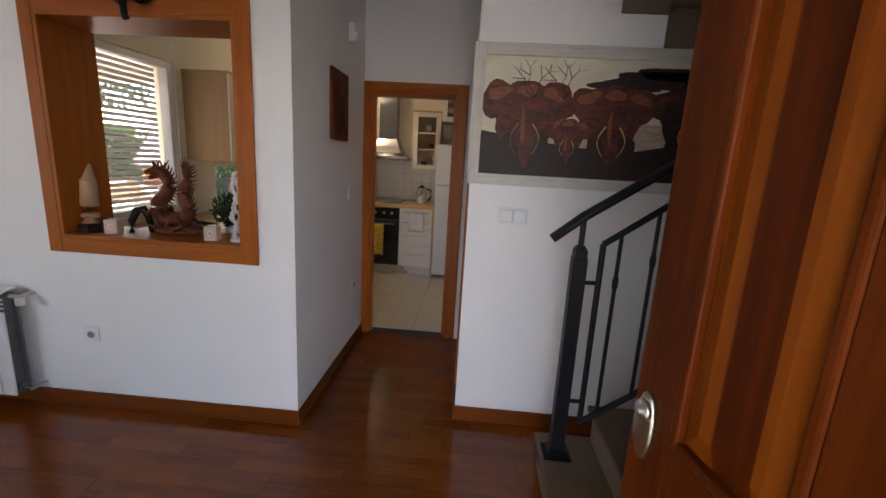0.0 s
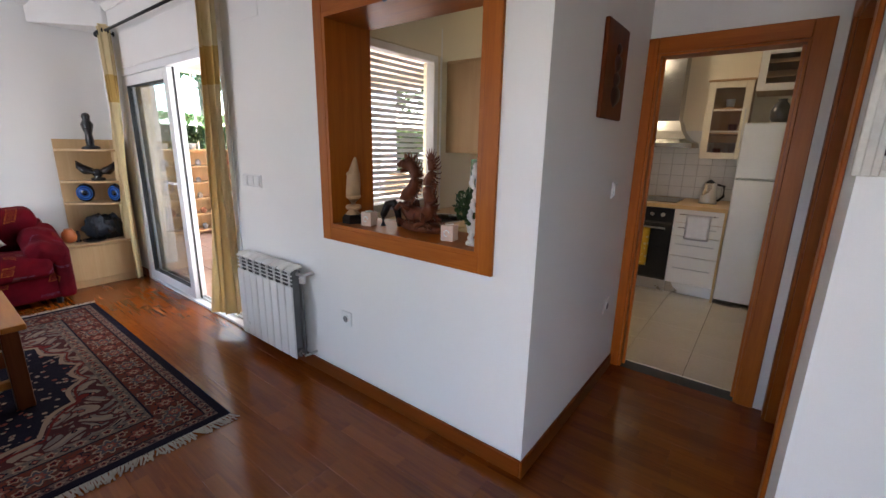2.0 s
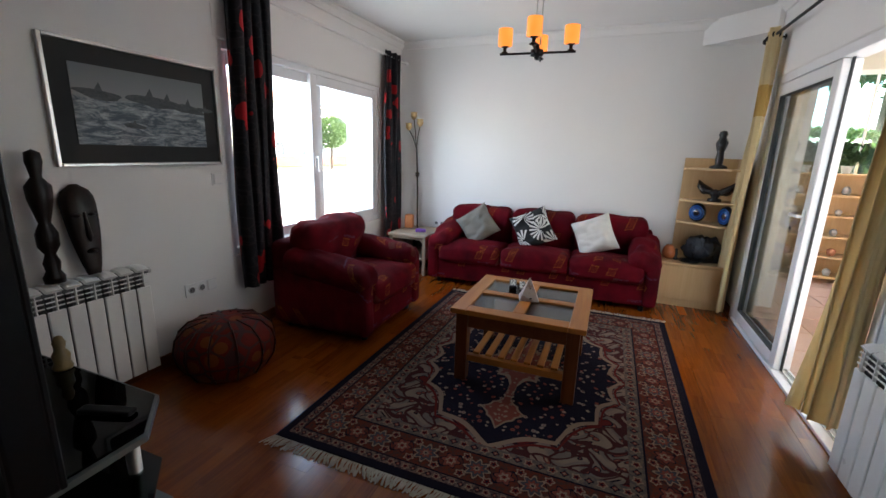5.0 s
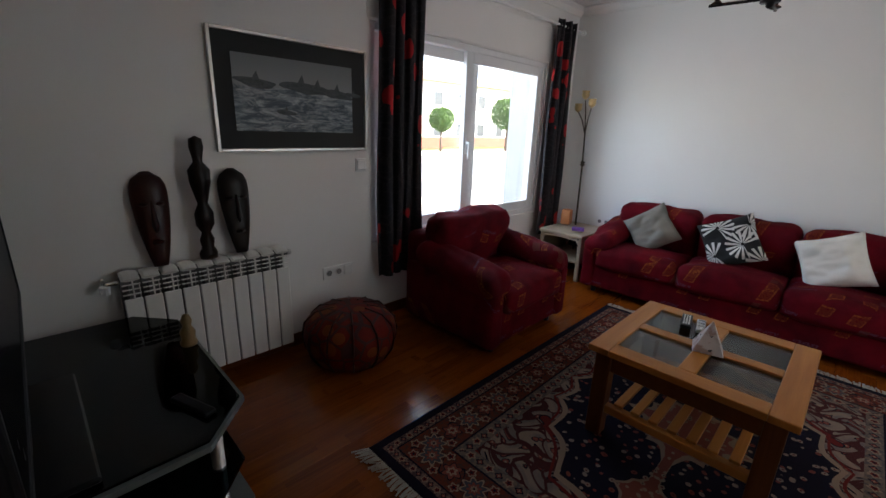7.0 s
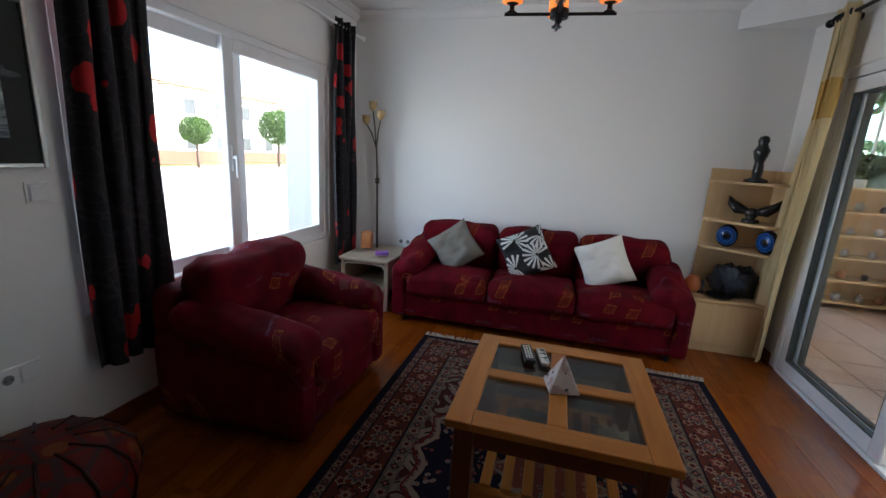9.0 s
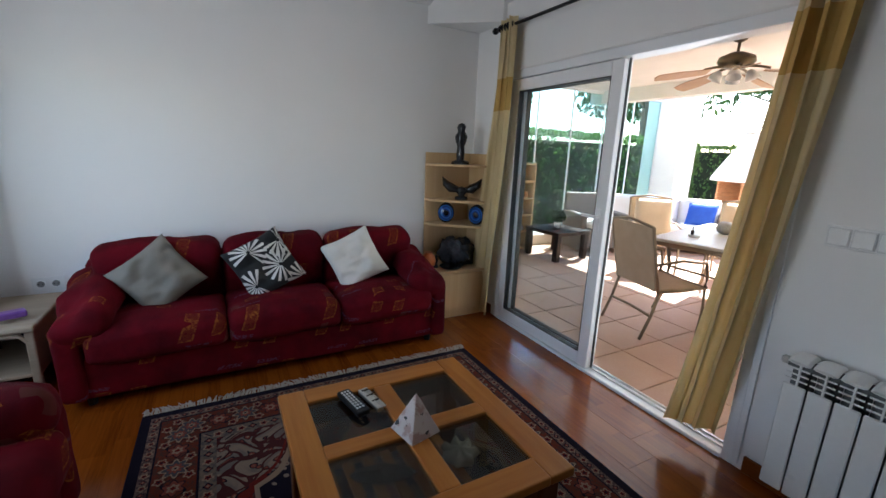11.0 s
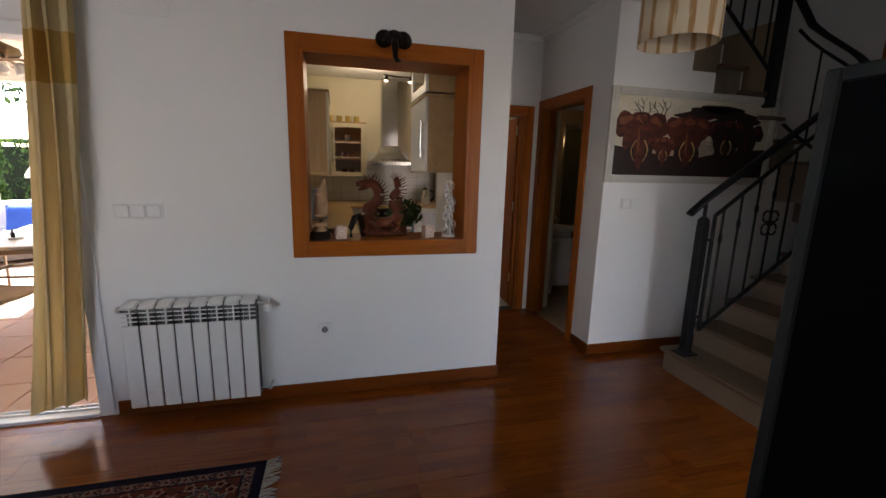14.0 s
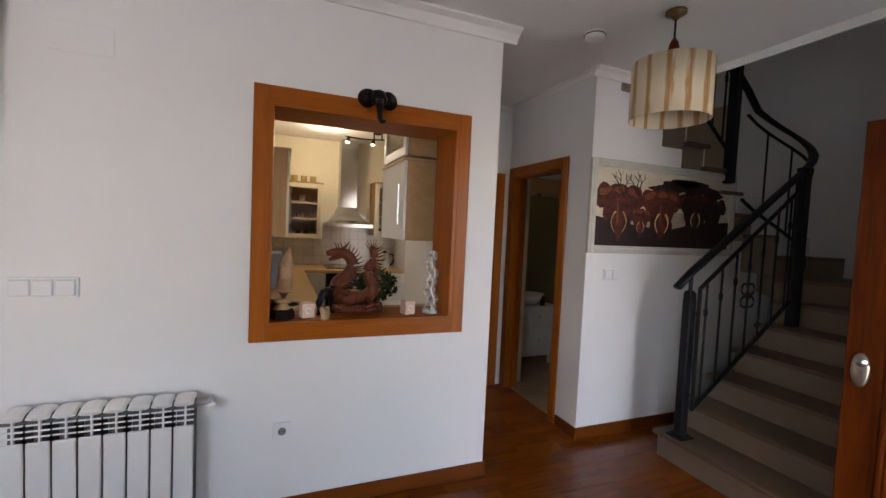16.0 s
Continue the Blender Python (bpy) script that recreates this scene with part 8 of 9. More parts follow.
def hood():
    t = thing("cooker_hood", (-1.80, 6.585, 1.44), "stainless steel chimney cooker hood", "cooker hood")
    bm = bmesh.new()
    lo_ = [(-0.30, -0.48), (0.30, -0.48), (0.30, 0.0), (-0.30, 0.0)]
    lv = [[bm.verts.new((x, y, z)) for x, y in lo_] for z in (0.0, 0.045)]
    cur = [(-0.22, -0.38, 0.09), (-0.16, -0.30, 0.17), (-0.125, -0.26, 0.27)]
    for a, b, z in cur:
        lv.append([bm.verts.new(p) for p in ((a, b, z), (-a, b, z), (-a, 0, z), (a, 0, z))])
    for q, w_ in zip(lv, lv[1:]):
        for k in range(4):
            bm.faces.new((q[k], q[(k + 1) % 4], w_[(k + 1) % 4], w_[k]))
    bm.faces.new(list(reversed(lv[0])))
    bm.faces.new(lv[-1])
    part("canopy", bm, CHIMNEY, t)
    bm = bmesh.new()
    lathe(bm, [(0.118, 0.27), (0.118, H - 1.44 - 0.02)], 4, pose(0, -0.13, 0, 0, 0, 45), 1.35, 1.35)
    part("chimney", bm, CHIMNEY, t)


hood()
bm = bmesh.new()
box(bm, -2.10, -1.54, 5.98, 6.46, 0.901, 0.908, 0.002)
tagged(part("hob", bm, surface("black_ceramic", (0.01, 0.01, 0.011), (0.015, 0.015, 0.016), 0.08), None), "black ceramic hob set in the worktop", "hob")


def kettle():
    t = thing("kettle", (-1.30, 6.2, 0.90), "black and steel electric kettle on the worktop", "kettle")
    bm = bmesh.new()
    lathe(bm, [(0.08, 0), (0.075, 0.02), (0.062, 0.19), (0.05, 0.205), (0.0, 0.21)], 18)
    part("body", bm, STEEL, t, "", True)
    bm = bmesh.new()
    pipe(bm, [(0.06, 0, 0.19), (0.12, 0, 0.18), (0.125, 0, 0.08), (0.08, 0, 0.03)], 0.012, 8)
    part("handle", bm, BLACKP, t, "", True)
    bm = bmesh.new()
    lathe(bm, [(0.05, 0.205), (0.03, 0.22), (0.012, 0.235), (0.0, 0.24)], 14)
    part("lid", bm, BLACKP, t, "", True)


kettle()


def fridge():
    t = thing("fridge", (-0.80, 6.55, 0), "tall white two-door fridge-freezer", "fridge")
    bm = bmesh.new()
    box(bm, -0.29, 0.29, -0.66, 0, 0.03, 1.66, 0.006)
    part("cabinet", bm, FRIDGE, t)
    for z0, z1, hz in ((0.04, 1.17, 1.02), (1.18, 1.655, 1.24)):
        d = new("door")
        d.parent = t
        bm = bmesh.new()
        box(bm, -0.29, 0.29, -0.73, -0.665, z0, z1, 0.012, 3)
        part("door_panel", bm, FRIDGE, d)
        bm = bmesh.new()
        handle_bar(bm, (0.20, -0.73, hz - 0.02), (0.28, -0.73, hz - 0.02), (0, -0.03, 0), 0.008)
        part("handle", bm, STEEL, d)
    bm = bmesh.new()
    box(bm, -0.27, 0.27, -0.62, -0.02, 0.0, 0.03)
    part("foot_grille", bm, SLOT, t)
    bm = bmesh.new()
    box(bm, -0.31, -0.292, -0.74, 0, 0, 0.90)
    part("end_panel", bm, WTOP, t)


fridge()
bm = bmesh.new()
lathe(bm, [(0.05, 0), (0.07, 0.04), (0.075, 0.1), (0.05, 0.16), (0.03, 0.18), (0.035, 0.2)], 16)
ob = tagged(part("jug", bm, surface("dark_pewter", (0.08, 0.08, 0.08), (0.14, 0.14, 0.14), 0.3, 10, 90, 0.05, 0.001, 0.8), None, "", True), "dark metal jug standing on the fridge", "jug")
ob.matrix_world = pose(-0.86, 6.05, 1.662)


def track_light():
    t = thing("track_light", (-1.55, 5.75, H), "curved black ceiling track with small spotlights", "ceiling lamp")
    bm = bmesh.new()
    pipe(bm, [(-0.40 + 0.08 * k, 0.06 * math.sin(k * 0.63), -0.09) for k in range(11)], 0.009, 8)
    part("track", bm, BLACKM, t, "", True)
    for x in (-0.05, 0.05):
        bm = bmesh.new()
        pipe(bm, [(x, 0.0, 0), (x, 0.0, -0.09)], 0.008, 8)
        part("rod", bm, BLACKM, t)
    bm = bmesh.new()
    lathe(bm, [(0.05, 0.0), (0.05, -0.02), (0.03, -0.03)], 16)
    part("ceiling_rose", bm, BLACKM, t)
    gl = glowing("warm_spot_glass", (1.0, 0.82, 0.5), 0.6)
    for k, x in enumerate((-0.36, -0.05, 0.30)):
        sp = new("spotlight")
        sp.parent = t
        m = pose(x, 0.03, -0.10, 155, 12, 0)
        bm = bmesh.new()
        lathe(bm, [(0.012, -0.02), (0.018, 0.0), (0.03, 0.05), (0.034, 0.07), (0.03, 0.07), (0.026, 0.05)], 16, m)
        part("spot_body", bm, BLACKM, sp, "", True)
        bm = bmesh.new()
        lathe(bm, [(0.0, 0.062), (0.028, 0.062), (0.028, 0.066), (0.0, 0.066)], 16, m)
        part("spot_lens", bm, gl, sp, "lit warm spotlight glass")


track_light()
kl = new("kitchen_spot_light", bpy.data.lights.new("kitchen_spot_light", 'POINT'))
kl.data.energy, kl.data.color, kl.data.shadow_soft_size = 1.3, (1.0, 0.86, 0.60), 0.12
kl.location = (-2.15, 5.75, H - 0.22)


def foliage(bm, centre, radii, n, size, seed, squash=1.0):
    """Many small leaves through a rounded mass, with gaps."""
    r = random.Random(seed)
    for _ in range(n):
        while True:
            p = Vector((r.uniform(-1, 1), r.uniform(-1, 1), r.uniform(-1, 1)))
            if 0.25 < p.length < 1.0:
                break
        p = Vector((p.x * radii[0], p.y * radii[1], p.z * radii[2])) + Vector(centre)
        m = Matrix.Translation(p) @ Euler((r.random() * 6, r.random() * 6, r.random() * 6)).to_matrix().to_4x4()
        s = size * (0.6 + 0.8 * r.random())
        vs = [bm.verts.new(m @ Vector(q)) for q in ((-s, 0, 0), (0, -s * 0.45, s * 0.12), (s, 0, 0), (0, s * 0.45, s * 0.12))]
        bm.faces.new(vs)


def leaf_mat(name, a, b):
    g = Graph(name)
    rp = g.n.new("ShaderNodeNewGeometry").outputs["Random Per Island"]
    col = g.mix(rp, a, b)
    g.set(Base_Color=col, Roughness=0.55)
    tr = g.n.new("ShaderNodeBsdfTranslucent")
    g.l.new(col, tr.inputs[0])
    mx = g.n.new("ShaderNodeMixShader")
    mx.inputs[0].default_value = 0.35
    g.l.new(g.b.outputs[0], mx.inputs[1])
    g.l.new(tr.outputs[0], mx.inputs[2])
    g.l.new(mx.outputs[0], g.n["Material Output"].inputs[0])
    return g.m


LEAF = leaf_mat("fresh_green_leaf", (0.05, 0.115, 0.025), (0.12, 0.21, 0.045))
LEAFD = leaf_mat("dark_green_leaf", (0.015, 0.045, 0.012), (0.05, 0.10, 0.025))


def pot_plant(m, label, r0, n, seed, size=0.02):
    t = thing("pot_plant", m, label, "plant")
    bm = bmesh.new()
    lathe(bm, [(0.04, 0), (0.055, 0.08), (0.058, 0.09), (0.05, 0.09), (0.0, 0.08)], 16)
    part("pot", bm, PLASTIC, t, "", True)
    bm = bmesh.new()
    rr = random.Random(seed)
    for k in range(14):
        a = rr.random() * 6.28
        pipe(bm, [(0, 0, 0.08), (0.03 * math.cos(a), 0.03 * math.sin(a), 0.13), (r0 * 0.8 * math.cos(a), r0 * 0.8 * math.sin(a), 0.12 + r0 * rr.random())], 0.002, 4)
    part("stems", bm, LEAFD, t)
    bm = bmesh.new()
    foliage(bm, (0, 0, 0.10 + r0 * 0.75), (r0, r0, r0 * 0.8), n, size, seed)
    tagged(part("leaves", bm, LEAFD, t), kind="stuff")


# low counter under the hatch on the kitchen side, with a plant
base_run(pose(-2.02, 2.99, 0, 0, 0, 180) @ pose(0, 0, 0), 0.70, 0.5, 0.86, [(-0.35, 0.0, 0.12, 0.86), (0.0, 0.35, 0.12, 0.86)], "white base cabinet beneath the serving hatch")
bm = bmesh.new()
box(bm, -2.37, -1.63, 2.992, 3.50, 0.862, 0.90, 0.004)
part("hatch_run", bm, WTOP, WT)
pot_plant(pose(-2.083, 3.17, 0.90), "bushy green herb in a white pot behind the hatch", 0.13, 500, 3)
bm = bmesh.new()
box(bm, -0.13, 0.13, -0.16, 0.16, 0, 0.30, 0.01, 2)
ob = tagged(part("breadbin", bm, surface("pale_blue_grey_lacquer", (0.38, 0.43, 0.50), (0.44, 0.49, 0.56), 0.3, 5, 60), None), "pale blue-grey metal bread bin on the worktop", "bread bin")
ob.matrix_world = pose(-2.78, 4.55, 0.90)

def kitchen_door():
    t = thing("kitchen_door", (-0.79, 4.14, 0.01, 0, 0, 86), "orange varnished wooden kitchen door standing open", "door")
    bm = bmesh.new()
    box(bm, 0, 0.64, -0.018, 0.018, 0, 1.92, 0.003)
    part("leaf", bm, OAK, t)
    for z in (0.25, 1.0, 1.75):
        bm = bmesh.new()
        tube(bm, (-0.004, 0.02, z), (-0.004, 0.02, z + 0.09), 0.007)
        part("hinge", bm, STEEL, t)
    bm = bmesh.new()
    for s in (-1, 1):
        box(bm, 0.565, 0.605, s * 0.021 - 0.003, s * 0.021 + 0.003, 0.95, 1.15, 0.002)
        pipe(bm, [(0.585, s * 0.022, 1.08), (0.585, s * 0.055, 1.08), (0.54, s * 0.06, 1.08), (0.48, s * 0.058, 1.08)], 0.009, 8)
    part("lever_handle", bm, STEEL, t, "steel lever handle")


kitchen_door()

# ---- washroom seen through its doorway ----
TAN = surface("tan_marble_tile", (0.42, 0.30, 0.19), (0.52, 0.39, 0.26), 0.22, 5, 60, 0.02, 0.001)
wall("wall_washroom_north", -0.42, 0.93, 5.2, 5.28, 0, H, material=TAN, label="tan tiled washroom wall")
wall("wall_washroom_east", 0.85, 0.93, 2.99, 5.2, 0, H, along='y', material=TAN, label="tan tiled washroom wall")
bm = bmesh.new()
box(bm, -0.42, -0.41, 4.0, 5.2, 0, H)
solid("wall_washroom_lining", bm, TAN, "tan tiled washroom wall")
bm = bmesh.new()
box(bm, -0.60, 0.9, 2.95, 5.25, -0.05, 0.001)
solid("floor_washroom", bm, TAN, "tan tiled washroom floor", "floor")


def vanity():
    t = thing("vanity_unit", (0.05, 4.77, 0), "white washroom vanity unit with drawers and a basin", "vanity")
    bm = bmesh.new()
    box(bm, -0.25, 0.25, -0.36, 0, 0.10, 0.66, 0.004)
    part("cabinet", bm, WHITED, t)
    for z0, z1 in ((0.12, 0.44), (0.45, 0.65)):
        d = new("drawer")
        d.parent = t
        bm = bmesh.new()
        box(bm, -0.245, 0.245, -0.376, -0.361, z0, z1, 0.003)
        part("drawer_front", bm, WHITED, d)
        bm = bmesh.new()
        lathe(bm, [(0.012, 0), (0.016, 0.015), (0.0, 0.02)], 10, pose(0, -0.376, (z0 + z1) / 2, 90, 0, 0))
        part("knob", bm, STEEL, d)
    for x in (-0.2, 0.2):
        bm = bmesh.new()
        box(bm, x - 0.02, x + 0.02, -0.34, -0.30, 0, 0.10)
        part("leg", bm, WHITED, t)
    bm = bmesh.new()
    lathe(bm, [(0.12, 0.66), (0.2, 0.72), (0.22, 0.78), (0.2, 0.78), (0.12, 0.70), (0.0, 0.69)], 24, pose(-0.06, -0.18, 0), 1.0, 0.75)
    part("basin", bm, PLASTIC, t, "white ceramic basin", True)
    bm = bmesh.new()
    pipe(bm, [(-0.06, -0.03, 0.72), (-0.06, -0.03, 0.86), (-0.06, -0.09, 0.88), (-0.06, -0.13, 0.85)], 0.01, 8)
    part("tap", bm, STEEL, t, "", True)


vanity()
bm = bmesh.new()
lathe(bm, [(0.028, 0), (0.03, 0.06), (0.012, 0.085), (0.012, 0.11), (0.0, 0.112)], 12)
ob = tagged(part("soap_bottle", bm, BLACKP, None, "", True), "small dark soap bottle on the vanity", "bottle")
ob.matrix_world = pose(0.12, 4.46, 0.661)
t = thing("shower_screen", (0.14, 4.86, 0.0), "clear glass shower screen with a chrome top rail in the washroom", "shower screen")
bm = bmesh.new()
box(bm, 0.0, 0.70, -0.004, 0.004, 0.05, 1.93)
part("glass_panel", bm, glass("greenish_shower_glass", (0.72, 0.82, 0.80)), t)
for a in ((-0.015, 0.70, -0.015, 0.015, 1.93, 1.965), (-0.015, 0.0, -0.012, 0.012, 0.0, 1.93), (0.0, 0.70, -0.015, 0.015, 0.0, 0.05)):
    bm = bmesh.new()
    box(bm, *a, 0.004)
    part("chrome_rail", bm, STEEL, t)
t = thing("wall_sconce", (-0.02, 5.198, 1.74), "small lit wall lamp on the tiled washroom wall", "wall lamp")
bm = bmesh.new()
lathe(bm, [(0.02, 0), (0.02, 0.02), (0.008, 0.03), (0.008, 0.05)], 12, pose(0, 0, 0, 90, 0, 0))
part("bracket", bm, STEEL, t)
bm = bmesh.new()
lathe(bm, [(0.02, 0.0), (0.034, 0.03), (0.034, 0.09), (0.03, 0.09)], 14, pose(0, -0.06, -0.03))
part("shade", bm, glowing("warm_sconce_glass", (1.0, 0.62, 0.25), 0.25), t, "", True)
wl = new("washroom_light", bpy.data.lights.new("washroom_light", 'POINT'))
wl.data.energy, wl.data.color, wl.data.shadow_soft_size = 0.06, (1.0, 0.72, 0.40), 0.05
wl.location = (-0.02, 5.02, 1.80)

# ---- terrace ----
TERRA = surface("terracotta_tile", (0.48, 0.30, 0.21), (0.58, 0.40, 0.30), 0.5, 3, 70, 0.08, 0.002, vary=0.2)
STUCCO = surface("white_stucco", (0.74, 0.73, 0.70), (0.80, 0.79, 0.76), 0.85, 3, 120, 0.4, 0.004)
tf = thing("floor_terrace", (-9.0, 2.86, -0.05), "terracotta tiled terrace floor", "floor", kind="structure")
bm = bmesh.new()
box(bm, 0, 5.85, 0, 8.6, -0.2, -0.012)
part("mortar_bed", bm, surface("sandy_mortar", (0.34, 0.26, 0.20), (0.42, 0.33, 0.26), 0.95), tf)
me = None
for i in range(13):
    for j in range(19):
        if me is None:
            bm = bmesh.new()
            box(bm, 0, 0.442, 0, 0.442, -0.015, 0.0, 0.004)
            ob = part("tile", bm, TERRA, tf)
            me = ob.data
        else:
            ob = new("tile", me)
            ob.parent = tf
        ob.location = (0.0 + 0.45 * i, 0.005 + 0.45 * j, 0)
solid("ceiling_terrace", box(bmesh.new(), -8.6, -3.15, 2.85, 6.65, 2.50, 2.66), STUCCO, "white rendered terrace ceiling", "ceiling")
wall("wall_terrace_beam", -8.6, -3.15, 6.45, 6.66, 2.30, 2.5, material=STUCCO, label="white rendered beam at the terrace edge")
wall("wall_terrace_pillar", -8.6, -7.85, 8.0, 8.5, -0.05, 2.9, material=STUCCO, label="white rendered terrace pillar")
wall("wall_terrace_low", -8.45, -8.25, 2.86, 8.0, -0.05, 0.12, along='y', material=STUCCO, label="low white kerb under the glass screen")
wall("wall_house_north_side", -6.9, -6.5, 2.70, 3.2, -0.05, 2.64, material=STUCCO, label="white rendered house corner")
wall("wall_house_behind_kitchen", -3.15, -3.151, 6.75, 9.0, -0.05, 2.66, along='y', material=STUCCO, label="white rendered house wall")
PANEG = glass("green_tinted_glass", (0.80, 0.96, 0.95))
t = thing("glass_screen", (-8.35, 2.9, 0.12), "row of tall frameless glass panels closing the terrace", "glass screen")
for k in range(7):
    bm = bmesh.new()
    box(bm, -0.005, 0.005, 0.02 + 0.73 * k, 0.72 + 0.73 * k, 0.02, 2.34)
    p = part("glass_panel", bm, PANEG, t)
    p.visible_shadow = False
    bm = bmesh.new()
    box(bm, -0.008, 0.008, 0.72 + 0.73 * k, 0.745 + 0.73 * k, 0.02, 2.34)
    part("edge_strip", bm, UPVC, t)
for z0, z1 in ((0.0, 0.03), (2.33, 2.38)):
    bm = bmesh.new()
    box(bm, -0.03, 0.03, 0, 5.2, z0, z1)
    part("rail", bm, UPVC, t)


def ceiling_fan():
    t = thing("ceiling_fan", (-5.30, 4.74, 2.5), "bronze ceiling fan with pale blades and glass lights on the terrace", "ceiling fan")
    br = surface("antique_bronze", (0.10, 0.075, 0.045), (0.16, 0.12, 0.07), 0.35, 14, 90, 0.05, 0.001, 0.7)
    bm = bmesh.new()
    pipe(bm, [(0, 0, 0), (0, 0, -0.14)], 0.012, 10)
    lathe(bm, [(0.06, 0), (0.055, -0.03), (0.02, -0.05)], 16)
    part("downrod", bm, br, t)
    bm = bmesh.new()
    lathe(bm, [(0.0, -0.12), (0.05, -0.13), (0.14, -0.17), (0.15, -0.21), (0.12, -0.25), (0.05, -0.27), (0.0, -0.27)], 24)
    part("motor", bm, br, t, "", True)
    bl = wood("pale_fan_blade", (0.45, 0.30, 0.20), (0.55, 0.39, 0.27), 0.5, 0, 14)
    for k in range(5):
        a = 72 * k + 20
        b = new("blade")
        b.parent = t
        bm = bmesh.new()
        m = pose(0, 0, -0.25, 0, 0, a)
        pipe(bm, [m @ Vector(p) for p in ((0.1, 0, 0), (0.18, 0, -0.01), (0.26, 0, -0.03))], 0.012, 6)
        part("bracket", bm, br, b)
        bm = bmesh.new()
        m = pose(0, 0, -0.27, 0, 0, a) @ pose(0, 0, 0, 14, 8, 0)
        vs = []
        for z in (0, 0.008):
            vs.append([bm.verts.new(m @ Vector((x, y, z))) for x, y in ((0.22, -0.05), (0.5, -0.075), (0.66, -0.06), (0.68, 0.0), (0.66, 0.06), (0.5, 0.075), (0.22, 0.05))])
        for q in range(7):
            bm.faces.new((vs[0][q], vs[0][(q + 1) % 7], vs[1][(q + 1) % 7], vs[1][q]))
        bm.faces.new(list(reversed(vs[0])))
        bm.faces.new(vs[1])
        part("paddle", bm, bl, b)
    for k in range(4):
        a = math.radians(90 * k + 30)
        bm = bmesh.new()
        lathe(bm, [(0.02, 0), (0.04, -0.03), (0.062, -0.09), (0.058, -0.09), (0.03, -0.03)], 14, Matrix.Translation((0.11 * math.cos(a), 0.11 * math.sin(a), -0.28)) @ pose(0, 0, 0, 25 * math.sin(a), -25 * math.cos(a), 0))
        part("light_shade", bm, PLASTIC, t, "white bell-shaped glass shade", True)


ceiling_fan()
BRZ = surface("bronze_garden_metal", (0.20, 0.15, 0.10), (0.28, 0.21, 0.14), 0.45, 10, 90, 0.05, 0.001, 0.3)
SLING = surface("beige_woven_sling", (0.36, 0.27, 0.18), (0.45, 0.35, 0.25), 0.75, 8, 300, 0.4, 0.002)
STONET = surface("mosaic_stone_top", (0.50, 0.46, 0.40), (0.62, 0.58, 0.52), 0.3, 14, 60, 0.05)


def dining_table():
    t = thing("garden_table", (-5.17, 5.10, -0.05, 0, 0, 102), "stone-topped garden dining table on curved metal legs", "table")
    bm = bmesh.new()
    box(bm, -0.80, 0.80, -0.52, 0.52, 0.72, 0.75, 0.01, 2)
    part("tabletop", bm, STONET, t)
    bm = bmesh.new()
    for a in ((-0.78, 0.78, -0.50, -0.47), (-0.78, 0.78, 0.47, 0.50), (-0.78, -0.75, -0.47, 0.47), (0.75, 0.78, -0.47, 0.47)):
        box(bm, *a, 0.68, 0.719)
    part("frame", bm, BRZ, t)
    for sx in (-1, 1):
        for sy in (-1, 1):
            bm = bmesh.new()
            pipe(bm, [(sx * 0.58, sy * 0.42, 0.70), (sx * 0.54, sy * 0.39, 0.45), (sx * 0.56, sy * 0.40, 0.2), (sx * 0.62, sy * 0.45, 0.0)], 0.018, 8)
            part("leg", bm, BRZ, t, "", True)
        bm = bmesh.new()
        pipe(bm, [(sx * 0.55, -0.39, 0.45), (sx * 0.3, 0.0, 0.36), (sx * 0.55, 0.39, 0.45)], 0.012, 8)
        part("stretcher", bm, BRZ, t, "", True)


dining_table()


def garden_chair(m, label):
    t = thing("garden_chair", m, label, "chair", "chairs round the garden table")
    for sx in (-1, 1):
        sd = new("side_frame")
        sd.parent = t
        x = sx * 0.26
        for nm, pts in (("back_post", [(x, 0.24, 0.40), (x, 0.30, 0.62), (x, 0.38, 0.95)]), ("front_leg", [(x, -0.22, 0.44), (x, -0.24, 0.22), (x, -0.22, 0.0)]),
                        ("back_leg", [(x, 0.22, 0.42), (x, 0.28, 0.2), (x, 0.36, 0.0)]), ("armrest", [(x, 0.31, 0.64), (x, 0.05, 0.67), (x, -0.2, 0.64), (x, -0.23, 0.52), (x, -0.22, 0.44)]),
                        ("seat_rail", [(x, -0.24, 0.43), (x, 0.0, 0.41), (x, 0.25, 0.41)])):
            bm = bmesh.new()
            pipe(bm, pts, 0.013, 8)
            part(nm, bm, BRZ, sd, "", True)
    for p in (((-0.26, 0.38, 0.95), (0.0, 0.395, 0.99), (0.26, 0.38, 0.95)), ((-0.26, -0.23, 0.43), (0.0, -0.23, 0.42), (0.26, -0.23, 0.43)), ((-0.26, 0.28, 0.2), (0, 0.28, 0.21), (0.26, 0.28, 0.2))):
        bm = bmesh.new()
        pipe(bm, p, 0.012, 8)
        part("cross_bar", bm, BRZ, t, "", True)
    bm = bmesh.new()
    box(bm, -0.245, 0.245, -0.23, 0.24, 0.412, 0.428, 0.006, 2)
    part("seat", bm, SLING, t)
    bm = bmesh.new()
    box(bm, -0.245, 0.245, -0.008, 0.008, 0, 0.56, 0.004, 1, pose(0, 0.255, 0.41, -13, 0, 0))
    part("backrest", bm, SLING, t)
    return t


